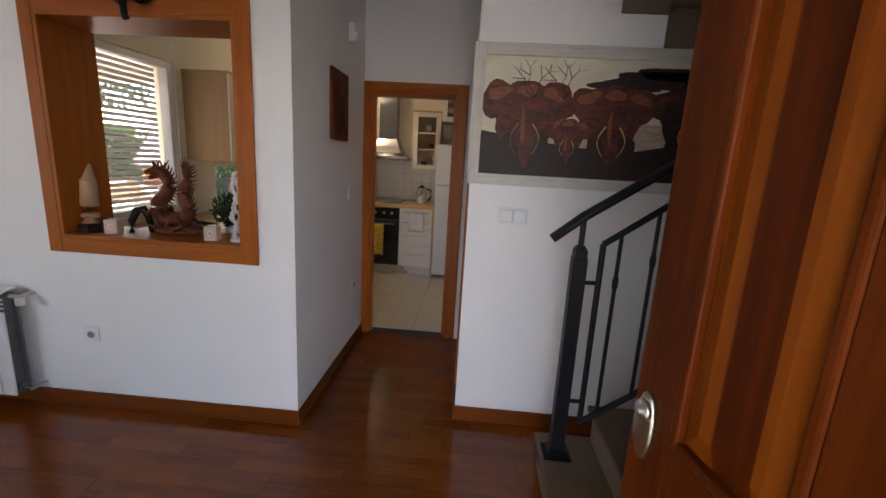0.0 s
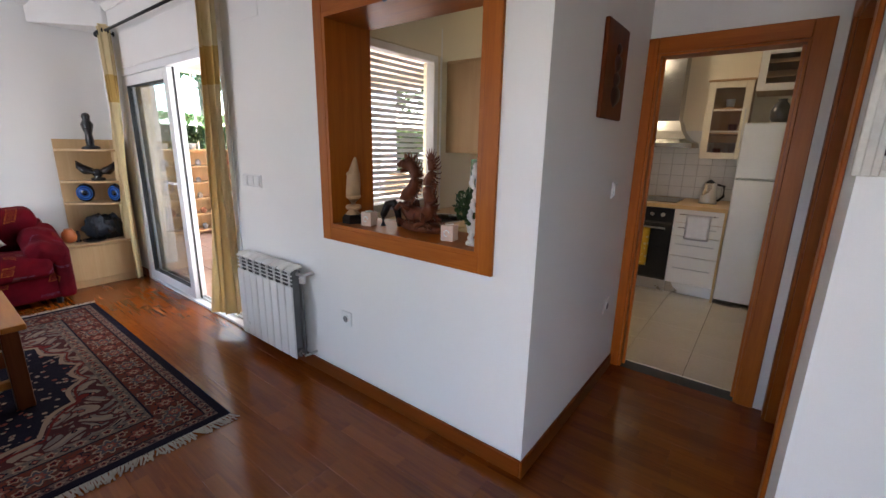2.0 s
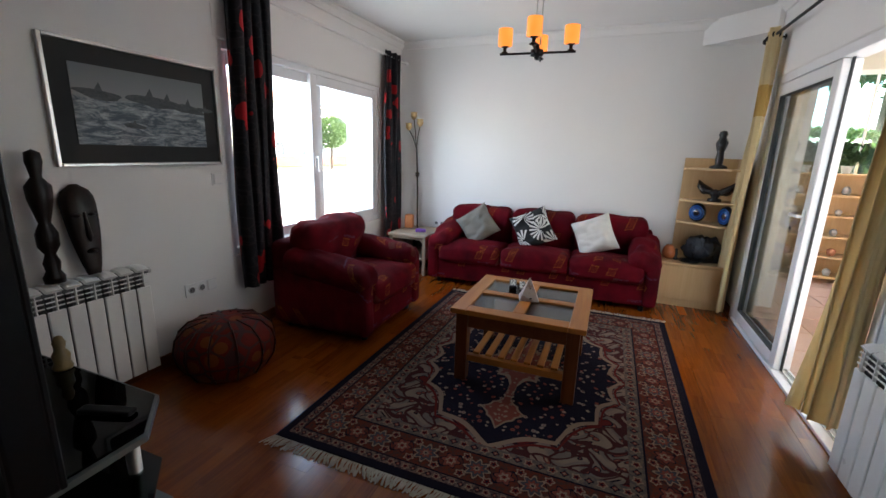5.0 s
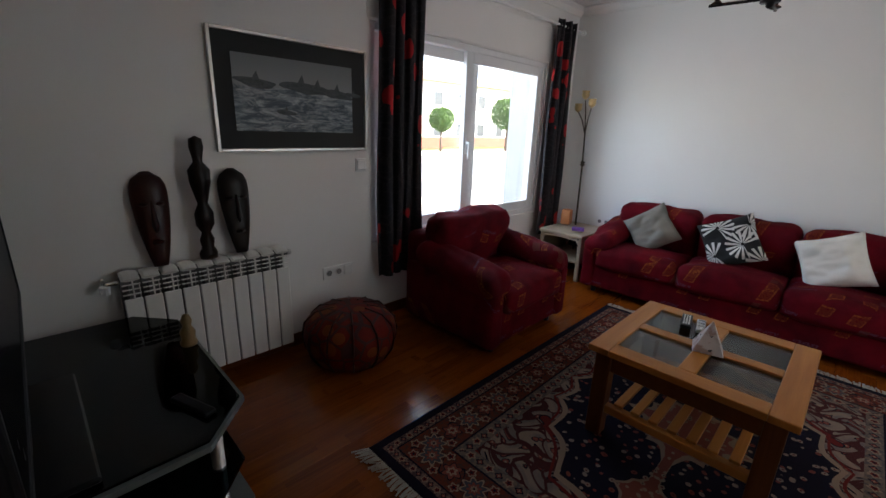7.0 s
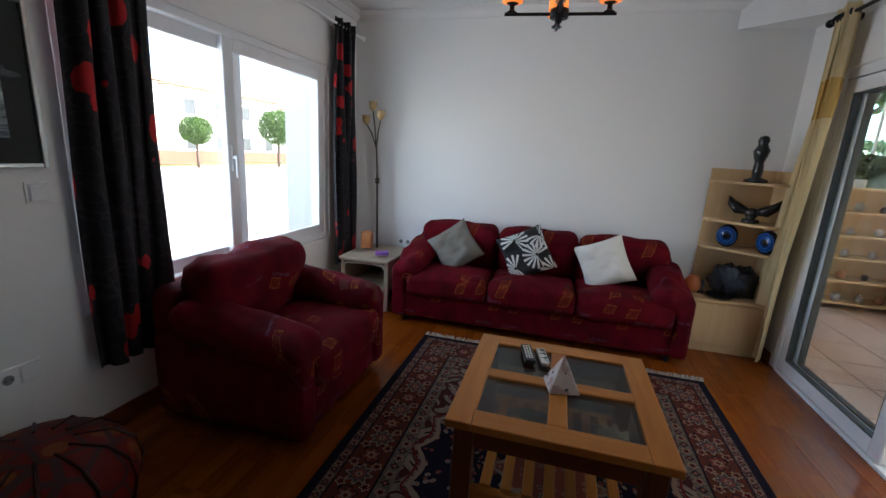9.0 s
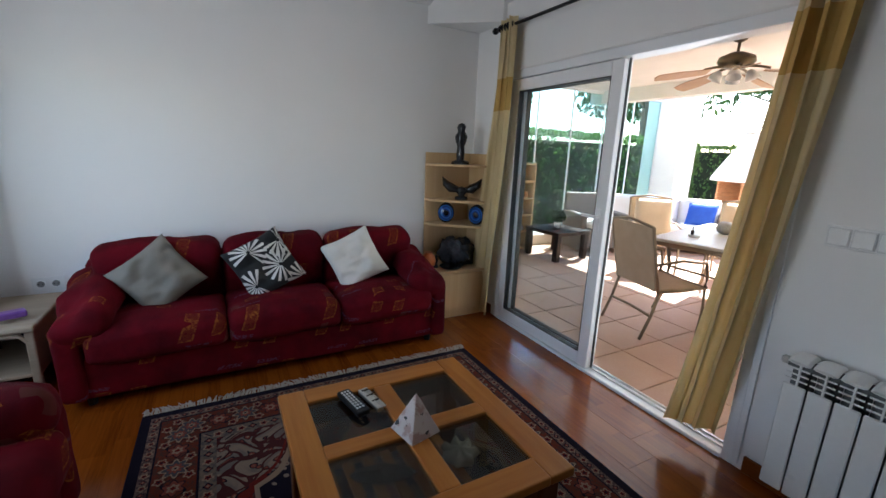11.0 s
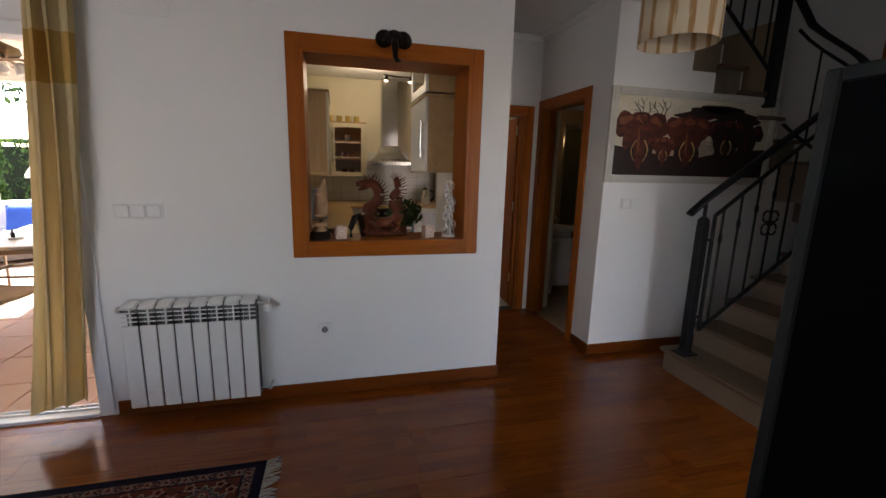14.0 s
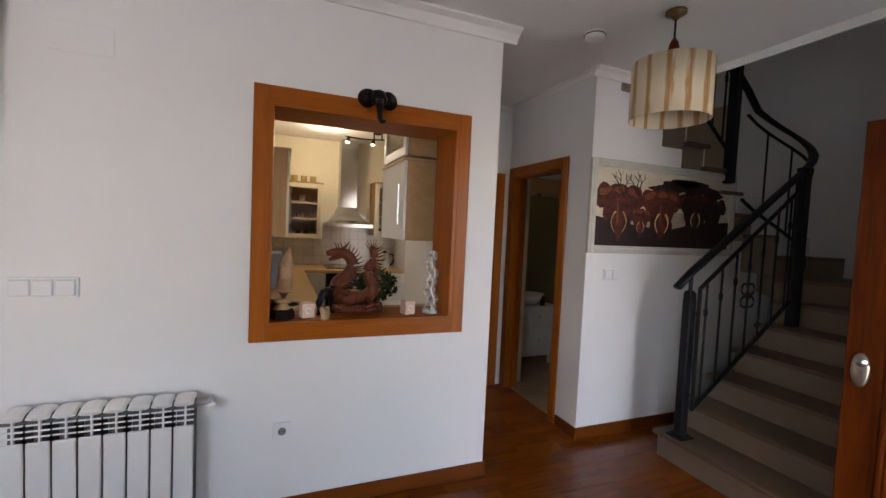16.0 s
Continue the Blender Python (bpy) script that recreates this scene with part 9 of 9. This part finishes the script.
first = garden_chair(pose(-5.2, 4.02, -0.05, 0, 0, 166), "beige sling garden chair with bronze metal frame")
copy_thing(first, pose(-6.40, 5.55, -0.05, 0, 0, 48))
copy_thing(first, pose(-5.75, 6.25, -0.05, 0, 0, 20))
copy_thing(first, pose(-4.35, 5.2, -0.05, 0, 0, -75))
CREAMC = surface("cream_garden_cushion", (0.62, 0.50, 0.34), (0.70, 0.59, 0.43), 0.9, 8, 200, 0.3)
for m in (pose(-6.51, 5.65, 0.66, 78, 0, 48), pose(-5.80, 6.38, 0.66, 78, 0, 20), pose(-4.22, 5.22, 0.66, 78, 0, -75)):
    bm = bmesh.new()
    pillow(bm, 0.46, 0.5, 0.09, None, 10, 0.4, 0.01)
    ob = tagged(part("chair_cushion", bm, CREAMC, None, "", True), "cream padded cushion leaning on a garden chair", "cushion", "garden chair cushions")
    ob.matrix_world = m
bm = bmesh.new()
lathe(bm, [(0.03, 0), (0.07, 0.02), (0.09, 0.06), (0.07, 0.11), (0.04, 0.125), (0.0, 0.12)], 18)
ob = tagged(part("woven_orb", bm, surface("silver_wicker", (0.25, 0.23, 0.20), (0.55, 0.52, 0.47), 0.4, 60, 140, 0.8, 0.01), None, "", True), "silver woven bowl on the garden table", "bowl")
ob.matrix_world = pose(-5.33, 5.15, 0.70)
t = thing("ashtray", (-5.36, 4.68, 0.70), "small dish with a dark bottle on the garden table", "dish")
bm = bmesh.new()
lathe(bm, [(0.05, 0), (0.055, 0.02), (0.045, 0.02), (0.0, 0.008)], 16)
part("dish", bm, PLASTIC, t)
bm = bmesh.new()
lathe(bm, [(0.014, 0.01), (0.016, 0.05), (0.006, 0.065), (0.006, 0.09)], 10, pose(-0.02, 0.0, 0.0))
part("bottle", bm, JET, t)


def garden_sofa():
    t = thing("garden_sofa", (-7.45, 7.15, -0.05, 0, 0, 40), "white cushioned garden sofa with wicker sides", "garden sofa")
    wk = surface("grey_wicker", (0.13, 0.12, 0.11), (0.22, 0.20, 0.18), 0.7, 80, 240, 0.6, 0.006)
    wc = surface("white_outdoor_cushion", (0.72, 0.71, 0.68), (0.78, 0.77, 0.75), 0.9, 5, 160, 0.3)
    bm = bmesh.new()
    box(bm, -0.95, 0.95, -0.35, 0.35, 0.05, 0.30, 0.02, 2)
    part("base", bm, wk, t)
    for sx in (-1, 1):
        bm = bmesh.new()
        box(bm, sx * 0.95 - 0.06, sx * 0.95 + 0.06, -0.36, 0.36, 0.0, 0.62, 0.03, 2)
        part("arm", bm, wk, t)
    bm = bmesh.new()
    box(bm, -0.95, 0.95, 0.28, 0.38, 0.0, 0.80, 0.03, 2)
    part("backrest", bm, wc, t)
    for k in range(3):
        bm = bmesh.new()
        pillow(bm, 0.62, 0.66, 0.18, pose(-0.6 + 0.6 * k, -0.03, 0.37), 10, 0.3, 0.01)
        part("seat_cushion", bm, wc, t, "", True)
        bm = bmesh.new()
        pillow(bm, 0.62, 0.45, 0.16, pose(-0.6 + 0.6 * k, 0.22, 0.62, 78, 0, 0), 10, 0.35, 0.01)
        part("back_cushion", bm, wc, t, "", True)


garden_sofa()
bm = bmesh.new()
pillow(bm, 0.42, 0.42, 0.14, None, 10, 0.5, 0.01, 0.05)
ob = tagged(part("blue_cushion", bm, surface("bright_blue_cotton", (0.02, 0.08, 0.45), (0.03, 0.12, 0.55), 0.9, 10, 160, 0.3), None, "", True), "bright blue scatter cushion on the garden sofa", "cushion")
ob.matrix_world = pose(-6.93, 7.45, 0.55, 62, 0, 20)


def wicker_chair():
    t = thing("wicker_armchair", (-7.75, 6.0, -0.05, 0, 0, 70), "grey wicker armchair with a high white-padded back", "armchair")
    wk = bpy.data.materials["grey_wicker"]
    bm = bmesh.new()
    box(bm, -0.36, 0.36, -0.34, 0.30, 0.06, 0.36, 0.03, 2)
    part("base", bm, wk, t)
    for sx in (-1, 1):
        bm = bmesh.new()
        box(bm, sx * 0.38 - 0.05, sx * 0.38 + 0.05, -0.36, 0.34, 0.0, 0.60, 0.03, 2)
        part("arm", bm, wk, t)
    bm = bmesh.new()
    box(bm, -0.42, 0.42, 0.28, 0.38, 0.0, 0.88, 0.03, 2)
    part("backrest", bm, wk, t)
    bm = bmesh.new()
    pillow(bm, 0.62, 0.6, 0.14, pose(0, -0.04, 0.42), 10, 0.35)
    part("seat_cushion", bm, bpy.data.materials["white_outdoor_cushion"], t, "", True)


wicker_chair()


def low_table():
    t = thing("low_garden_table", (-7.55, 4.98, -0.05, 0, 0, 4), "low dark wooden garden table", "table")
    bm = bmesh.new()
    box(bm, -0.33, 0.33, -0.33, 0.33, 0.37, 0.42, 0.006)
    part("tabletop", bm, EBONY, t)
    for sx in (-1, 1):
        for sy in (-1, 1):
            bm = bmesh.new()
            box(bm, sx * 0.28 - 0.04, sx * 0.28 + 0.04, sy * 0.28 - 0.04, sy * 0.28 + 0.04, 0, 0.37, 0.004)
            part("leg", bm, EBONY, t)


low_table()
pot_plant(pose(-7.55, 4.98, 0.37), "small leafy plant in a pot on the low garden table", 0.11, 160, 9, 0.03)


def plant_shelf():
    t = thing("plant_shelf", (-8.05, 4.15, -0.05), "pale wooden tiered shelf holding pots and ornaments", "shelf")
    for y in (-0.62, 0.62):
        bm = bmesh.new()
        box(bm, -0.16, 0.16, y - 0.012, y + 0.012, 0, 1.35, 0.003)
        part("side_panel", bm, BEECH, t)
    for k in range(6):
        bm = bmesh.new()
        box(bm, -0.16, 0.16, -0.608, 0.608, 0.06 + 0.25 * k, 0.085 + 0.25 * k, 0.003)
        part("shelf_board", bm, BEECH, t)
    bm = bmesh.new()
    box(bm, -0.165, -0.155, -0.608, 0.608, 0.06, 1.33)
    part("back_panel", bm, BEECH, t)


plant_shelf()
r = random.Random(12)
POTM = [surface("terracotta_pot", (0.32, 0.12, 0.06), (0.42, 0.18, 0.09), 0.8), surface("grey_stone_ornament", (0.22, 0.21, 0.2), (0.34, 0.32, 0.3), 0.7), surface("white_shell", (0.6, 0.56, 0.5), (0.7, 0.66, 0.6), 0.6), EBONY]
for k in range(5):
    for q in range(5):
        bm = bmesh.new()
        s = 0.03 + 0.022 * r.random()
        lathe(bm, [(s * 0.7, 0), (s, s * 0.9), (s * (0.6 + 0.5 * r.random()), s * 1.7), (s * 0.4, s * 2.2), (0.0, s * 2.3)], 12)
        ob = tagged(part("shelf_ornament", bm, POTM[r.randrange(4)], None, "", True), "small ornament standing on the terrace shelf", "ornament", "ornaments on the terrace shelf")
        ob.matrix_world = pose(-8.02 + 0.06 * r.random(), 3.68 + 0.23 * q + 0.06 * r.random(), -0.05 + 0.086 + 0.25 * k)
for q in range(3):
    pot_plant(pose(-8.05, 3.75 + 0.4 * q, 1.286), "leafy green plant in a pot on the terrace shelf", 0.17, 220, 20 + q, 0.04)
wall("wall_terrace_pink", -8.75, -8.6, 2.6, 3.6, -0.05, 2.6, along='y', material=surface("pink_render", (0.55, 0.22, 0.20), (0.62, 0.28, 0.25), 0.85, 3, 120, 0.3), label="pink rendered garden wall")


def barbecue():
    t = thing("barbecue", (-7.55, 9.7, -0.1, 0, 0, -25), "white masonry barbecue with a brick hearth and chimney", "barbecue")
    bk = surface("orange_firebrick", (0.48, 0.22, 0.10), (0.58, 0.30, 0.15), 0.85, 10, 90, 0.3, vary=0.3)
    for x in (-0.62, 0.0, 0.62):
        bm = bmesh.new()
        box(bm, x - 0.07, x + 0.07, -0.3, 0.3, 0, 0.55, 0.02)
        part("support", bm, STUCCO, t)
    bm = bmesh.new()
    box(bm, -0.8, 0.8, -0.36, 0.34, 0.55, 0.66, 0.015)
    part("counter", bm, STUCCO, t)
    for k in range(6):
        bm = bmesh.new()
        box(bm, -0.36, -0.30, -0.25, 0.28, 0.66 + 0.08 * k, 0.735 + 0.08 * k, 0.004)
        box(bm, 0.30, 0.36, -0.25, 0.28, 0.66 + 0.08 * k, 0.735 + 0.08 * k, 0.004)
        box(bm, -0.30, 0.30, 0.22, 0.28, 0.66 + 0.08 * k, 0.735 + 0.08 * k, 0.004)
        part("brick_course", bm, bk, t, "orange firebrick course")
    bm = bmesh.new()
    lathe(bm, [(0.56, 1.14), (0.56, 1.20), (0.36, 1.55), (0.20, 1.80), (0.17, 2.05)], 4, pose(0, 0, 0, 0, 0, 45), 1.0, 0.8)
    part("hood", bm, STUCCO, t)
    for k in range(3):
        bm = bmesh.new()
        box(bm, -0.17, 0.17, -0.14, 0.14, 2.06 + 0.10 * k, 2.10 + 0.10 * k, 0.006)
        part("chimney_slab", bm, STUCCO, t)


barbecue()


def hedge(name, m, lx, ly, h, n, seed, label):
    t = thing(name, m, label, "hedge")
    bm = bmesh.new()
    # near-black filler box: the shade between the leaves is in its colour
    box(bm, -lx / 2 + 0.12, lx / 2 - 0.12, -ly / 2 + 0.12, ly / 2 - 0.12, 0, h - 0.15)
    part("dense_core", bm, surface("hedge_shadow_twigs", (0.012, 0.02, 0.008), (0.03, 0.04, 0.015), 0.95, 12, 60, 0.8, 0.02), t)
    bm = bmesh.new()
    rr = random.Random(seed)
    for _ in range(n):
        u = rr.random()
        face = rr.random()
        x, y, z = (rr.random() - 0.5) * lx, (rr.random() - 0.5) * ly, rr.random() * h
        if face < 0.35:
            x = math.copysign(lx / 2, x)
        elif face < 0.7:
            y = math.copysign(ly / 2, y)
        else:
            z = h
        bump_ = 0.10 * noise.noise(Vector((x * 2.2, y * 2.2, z * 2.2))) + 0.05 * (rr.random() - 0.5)
        p = Vector((x, y, z)) * (1 + 0.0) + Vector((bump_, bump_, bump_ * 0.7))
        mm = Matrix.Translation(p) @ Euler((rr.random() * 6, rr.random() * 6, rr.random() * 6)).to_matrix().to_4x4()
        s = 0.055 * (0.6 + 0.8 * rr.random())
        bm.faces.new([bm.verts.new(mm @ Vector(q)) for q in ((-s, 0, 0), (0, -s * 0.5, s * 0.1), (s, 0, 0), (0, s * 0.5, s * 0.1))])
    tagged(part("leaves", bm, LEAF, t), kind="stuff")


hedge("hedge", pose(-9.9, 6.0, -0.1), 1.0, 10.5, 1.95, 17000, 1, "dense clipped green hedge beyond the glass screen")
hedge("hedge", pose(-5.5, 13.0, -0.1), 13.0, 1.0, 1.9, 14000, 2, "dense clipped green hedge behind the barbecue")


def tree(m, label, h, crown_r, n, seed, mat=LEAF, clipped=False, leaf=0.09):
    t = thing("tree", m, label, "tree")
    rr = random.Random(seed)
    bark = surface("grey_bark", (0.09, 0.07, 0.05), (0.16, 0.12, 0.09), 0.9, 8, 60, 0.8, 0.02) if "grey_bark" not in bpy.data.materials else bpy.data.materials["grey_bark"]
    bm = bmesh.new()
    pipe(bm, [(0, 0, 0), (0.03, 0.02, h * 0.3), (0.0, 0.04, h * 0.6), (0.02, 0.0, h * 0.8)], lambda k: (0.05 + h * 0.018) * (1 - 0.6 * k), 10)
    for k in range(7):
        a = rr.random() * 6.28
        z = h * (0.42 + 0.05 * k)
        L = crown_r * (0.6 + 0.3 * rr.random())
        pipe(bm, [(0, 0.02, z), (L * 0.5 * math.cos(a), L * 0.5 * math.sin(a), z + L * 0.35), (L * math.cos(a), L * math.sin(a), z + L * 0.55)], lambda q: 0.03 * h * 0.3 * (1 - 0.8 * q), 7)
    part("trunk", bm, bark, t, "", True)
    bm = bmesh.new()
    cz = h - crown_r * 0.6
    if clipped:
        foliage(bm, (0, 0, cz), (crown_r, crown_r, crown_r * 0.9), n, leaf, seed)
    else:
        for k in range(11):
            a = rr.random() * 6.28
            q = crown_r * (0.25 + 0.5 * rr.random())
            s = crown_r * (0.3 + 0.22 * rr.random())
            foliage(bm, (q * math.cos(a), q * math.sin(a), cz + (rr.random() - 0.45) * crown_r * 1.2), (s, s, s * 0.75), n // 11, leaf, seed + k)
    tagged(part("crown", bm, mat, t), kind="stuff")


for k, (x, y, h, cr) in enumerate(((-9.5, 16.5, 6.5, 2.6), (-6.0, 17.5, 7.0, 2.8), (-12.5, 13.0, 6.0, 2.5), (-2.5, 16.5, 6.0, 2.4), (-14.0, 7.0, 5.5, 2.3), (-13.0, 2.0, 5.0, 2.0), (-7.6, 14.8, 4.8, 2.2), (-5.2, 15.0, 5.2, 2.3), (-3.0, 14.8, 4.8, 2.1))):
    tree(pose(x, y, -0.1, 0, 0, 40 * k), "leafy green garden tree with a spreading crown", h, cr, 4400, 30 + k, LEAF if k % 2 else LEAFD, False, 0.11)

# ---- ground and street ----
bm = bmesh.new()
g_grass = surface("summer_lawn", (0.07, 0.13, 0.03), (0.14, 0.20, 0.06), 0.9, 1.2, 60, 0.6, 0.02)
box(bm, -900, 900, -900, 900, -0.60, -0.30)
solid("ground", bm, g_grass, "green lawn reaching to the distance", "ground")
GRAVEL = surface("pale_gravel_paving", (0.42, 0.38, 0.33), (0.54, 0.50, 0.44), 0.9, 2, 80, 0.5, 0.01)
ASPH = surface("sunlit_grey_asphalt", (0.16, 0.155, 0.15), (0.22, 0.215, 0.21), 0.9, 0.8, 120, 0.4, 0.006)
bm = bmesh.new()
box(bm, -60, 40, -18.0, -6.0, -0.33, -0.28)
solid("road", bm, ASPH, "sunlit pale asphalt street", "road")
bm = bmesh.new()
box(bm, -60, 40, -6.0, -3.2, -0.33, -0.20, 0.02)
solid("pavement", bm, GRAVEL, "pale paved sidewalk before the house", "pavement")
bm = bmesh.new()
box(bm, -60, 40, -21.0, -18.0, -0.33, -0.18, 0.02)
solid("pavement_far", bm, GRAVEL, "pale paved sidewalk across the street", "pavement")
bm = bmesh.new()
box(bm, -20, 20, 2.85, 14.0, -0.33, -0.22)
solid("patio_apron", bm, GRAVEL, "pale gravel around the terrace", "ground")
wall("wall_house_wing", -6.5, -6.3, -1.72, -1.15, -0.3, 2.9, along='y', material=STUCCO, label="white rendered side wall of the house")


def house(m, w, d, h, label, seed):
    t = thing("house", m, label, "house")
    rr = random.Random(seed)
    bm = bmesh.new()
    box(bm, -w / 2, w / 2, -d / 2, d / 2, 0, h)
    part("wall", bm, STUCCO, t)
    tile = surface("pale_roof_tile", (0.40, 0.22, 0.14), (0.50, 0.30, 0.20), 0.85, 4, 60, 0.5, 0.02) if "pale_roof_tile" not in bpy.data.materials else bpy.data.materials["pale_roof_tile"]
    bm = bmesh.new()
    e = 0.5
    lo_ = [bm.verts.new(p) for p in ((-w / 2 - e, -d / 2 - e, h), (w / 2 + e, -d / 2 - e, h), (w / 2 + e, d / 2 + e, h), (-w / 2 - e, d / 2 + e, h))]
    r1, r2 = bm.verts.new((-w * 0.2, 0, h + 1.7)), bm.verts.new((w * 0.2, 0, h + 1.7))
    bm.faces.new((lo_[0], lo_[1], r2, r1))
    bm.faces.new((lo_[1], lo_[2], r2))
    bm.faces.new((lo_[2], lo_[3], r1, r2))
    bm.faces.new((lo_[3], lo_[0], r1))
    bm.faces.new(list(reversed(lo_)))
    part("roof", bm, tile, t)
    bm = bmesh.new()
    box(bm, w * 0.2, w * 0.2 + 0.6, -0.3, 0.3, h + 0.6, h + 2.3)
    part("chimney", bm, STUCCO, t)
    dark = surface("dark_window_glass", (0.05, 0.06, 0.07), (0.08, 0.09, 0.1), 0.15) if "dark_window_glass" not in bpy.data.materials else bpy.data.materials["dark_window_glass"]
    for st in range(2):
        for k in range(4):
            x = -w / 2 + w * (k + 0.5) / 4
            z = 0.9 + 2.8 * st
            wn2 = new("window")
            wn2.parent = t
            bm = bmesh.new()
            box(bm, x - 0.55, x + 0.55, d / 2, d / 2 + 0.04, z, z + 1.2)
            part("pane", bm, dark, wn2)
            bm = bmesh.new()
            for a in ((x - 0.62, x - 0.55, z - 0.05, z + 1.25), (x + 0.55, x + 0.62, z - 0.05, z + 1.25), (x - 0.62, x + 0.62, z - 0.12, z), (x - 0.62, x + 0.62, z + 1.2, z + 1.28)):
                box(bm, a[0], a[1], d / 2, d / 2 + 0.09, a[2], a[3])
            part("frame", bm, UPVC, wn2)
    bm = bmesh.new()
    box(bm, -w / 2 - 0.5, w / 2 + 0.5, d / 2 + 3.0, d / 2 + 3.2, 0, 0.9)
    part("garden_wall", bm, surface("red_brick_wall", (0.22, 0.08, 0.05), (0.30, 0.12, 0.08), 0.9, 6, 60, 0.4) if "red_brick_wall" not in bpy.data.materials else bpy.data.materials["red_brick_wall"], t)


for k, (x, y, w, d, h) in enumerate(((-22, -32, 11, 9, 5.6), (-36, -33, 12, 9, 5.8), (-50, -31, 11, 9, 5.5), (-8, -33, 11, 9, 5.7), (7, -32, 12, 9, 5.6))):
    house(pose(x, y, -0.25, 0, 0, 3 * (k - 2)), w, d, h, "white two-storey house with a tiled roof across the street", k)
tree(pose(-22.6, -19.4, -0.2), "small street tree clipped to a round crown", 2.7, 0.9, 3000, 51, LEAF, True, 0.08)
tree(pose(-29.0, -18.7, -0.2), "street tree clipped to a dense rounded crown", 3.6, 1.35, 4500, 52, LEAF, True, 0.09)
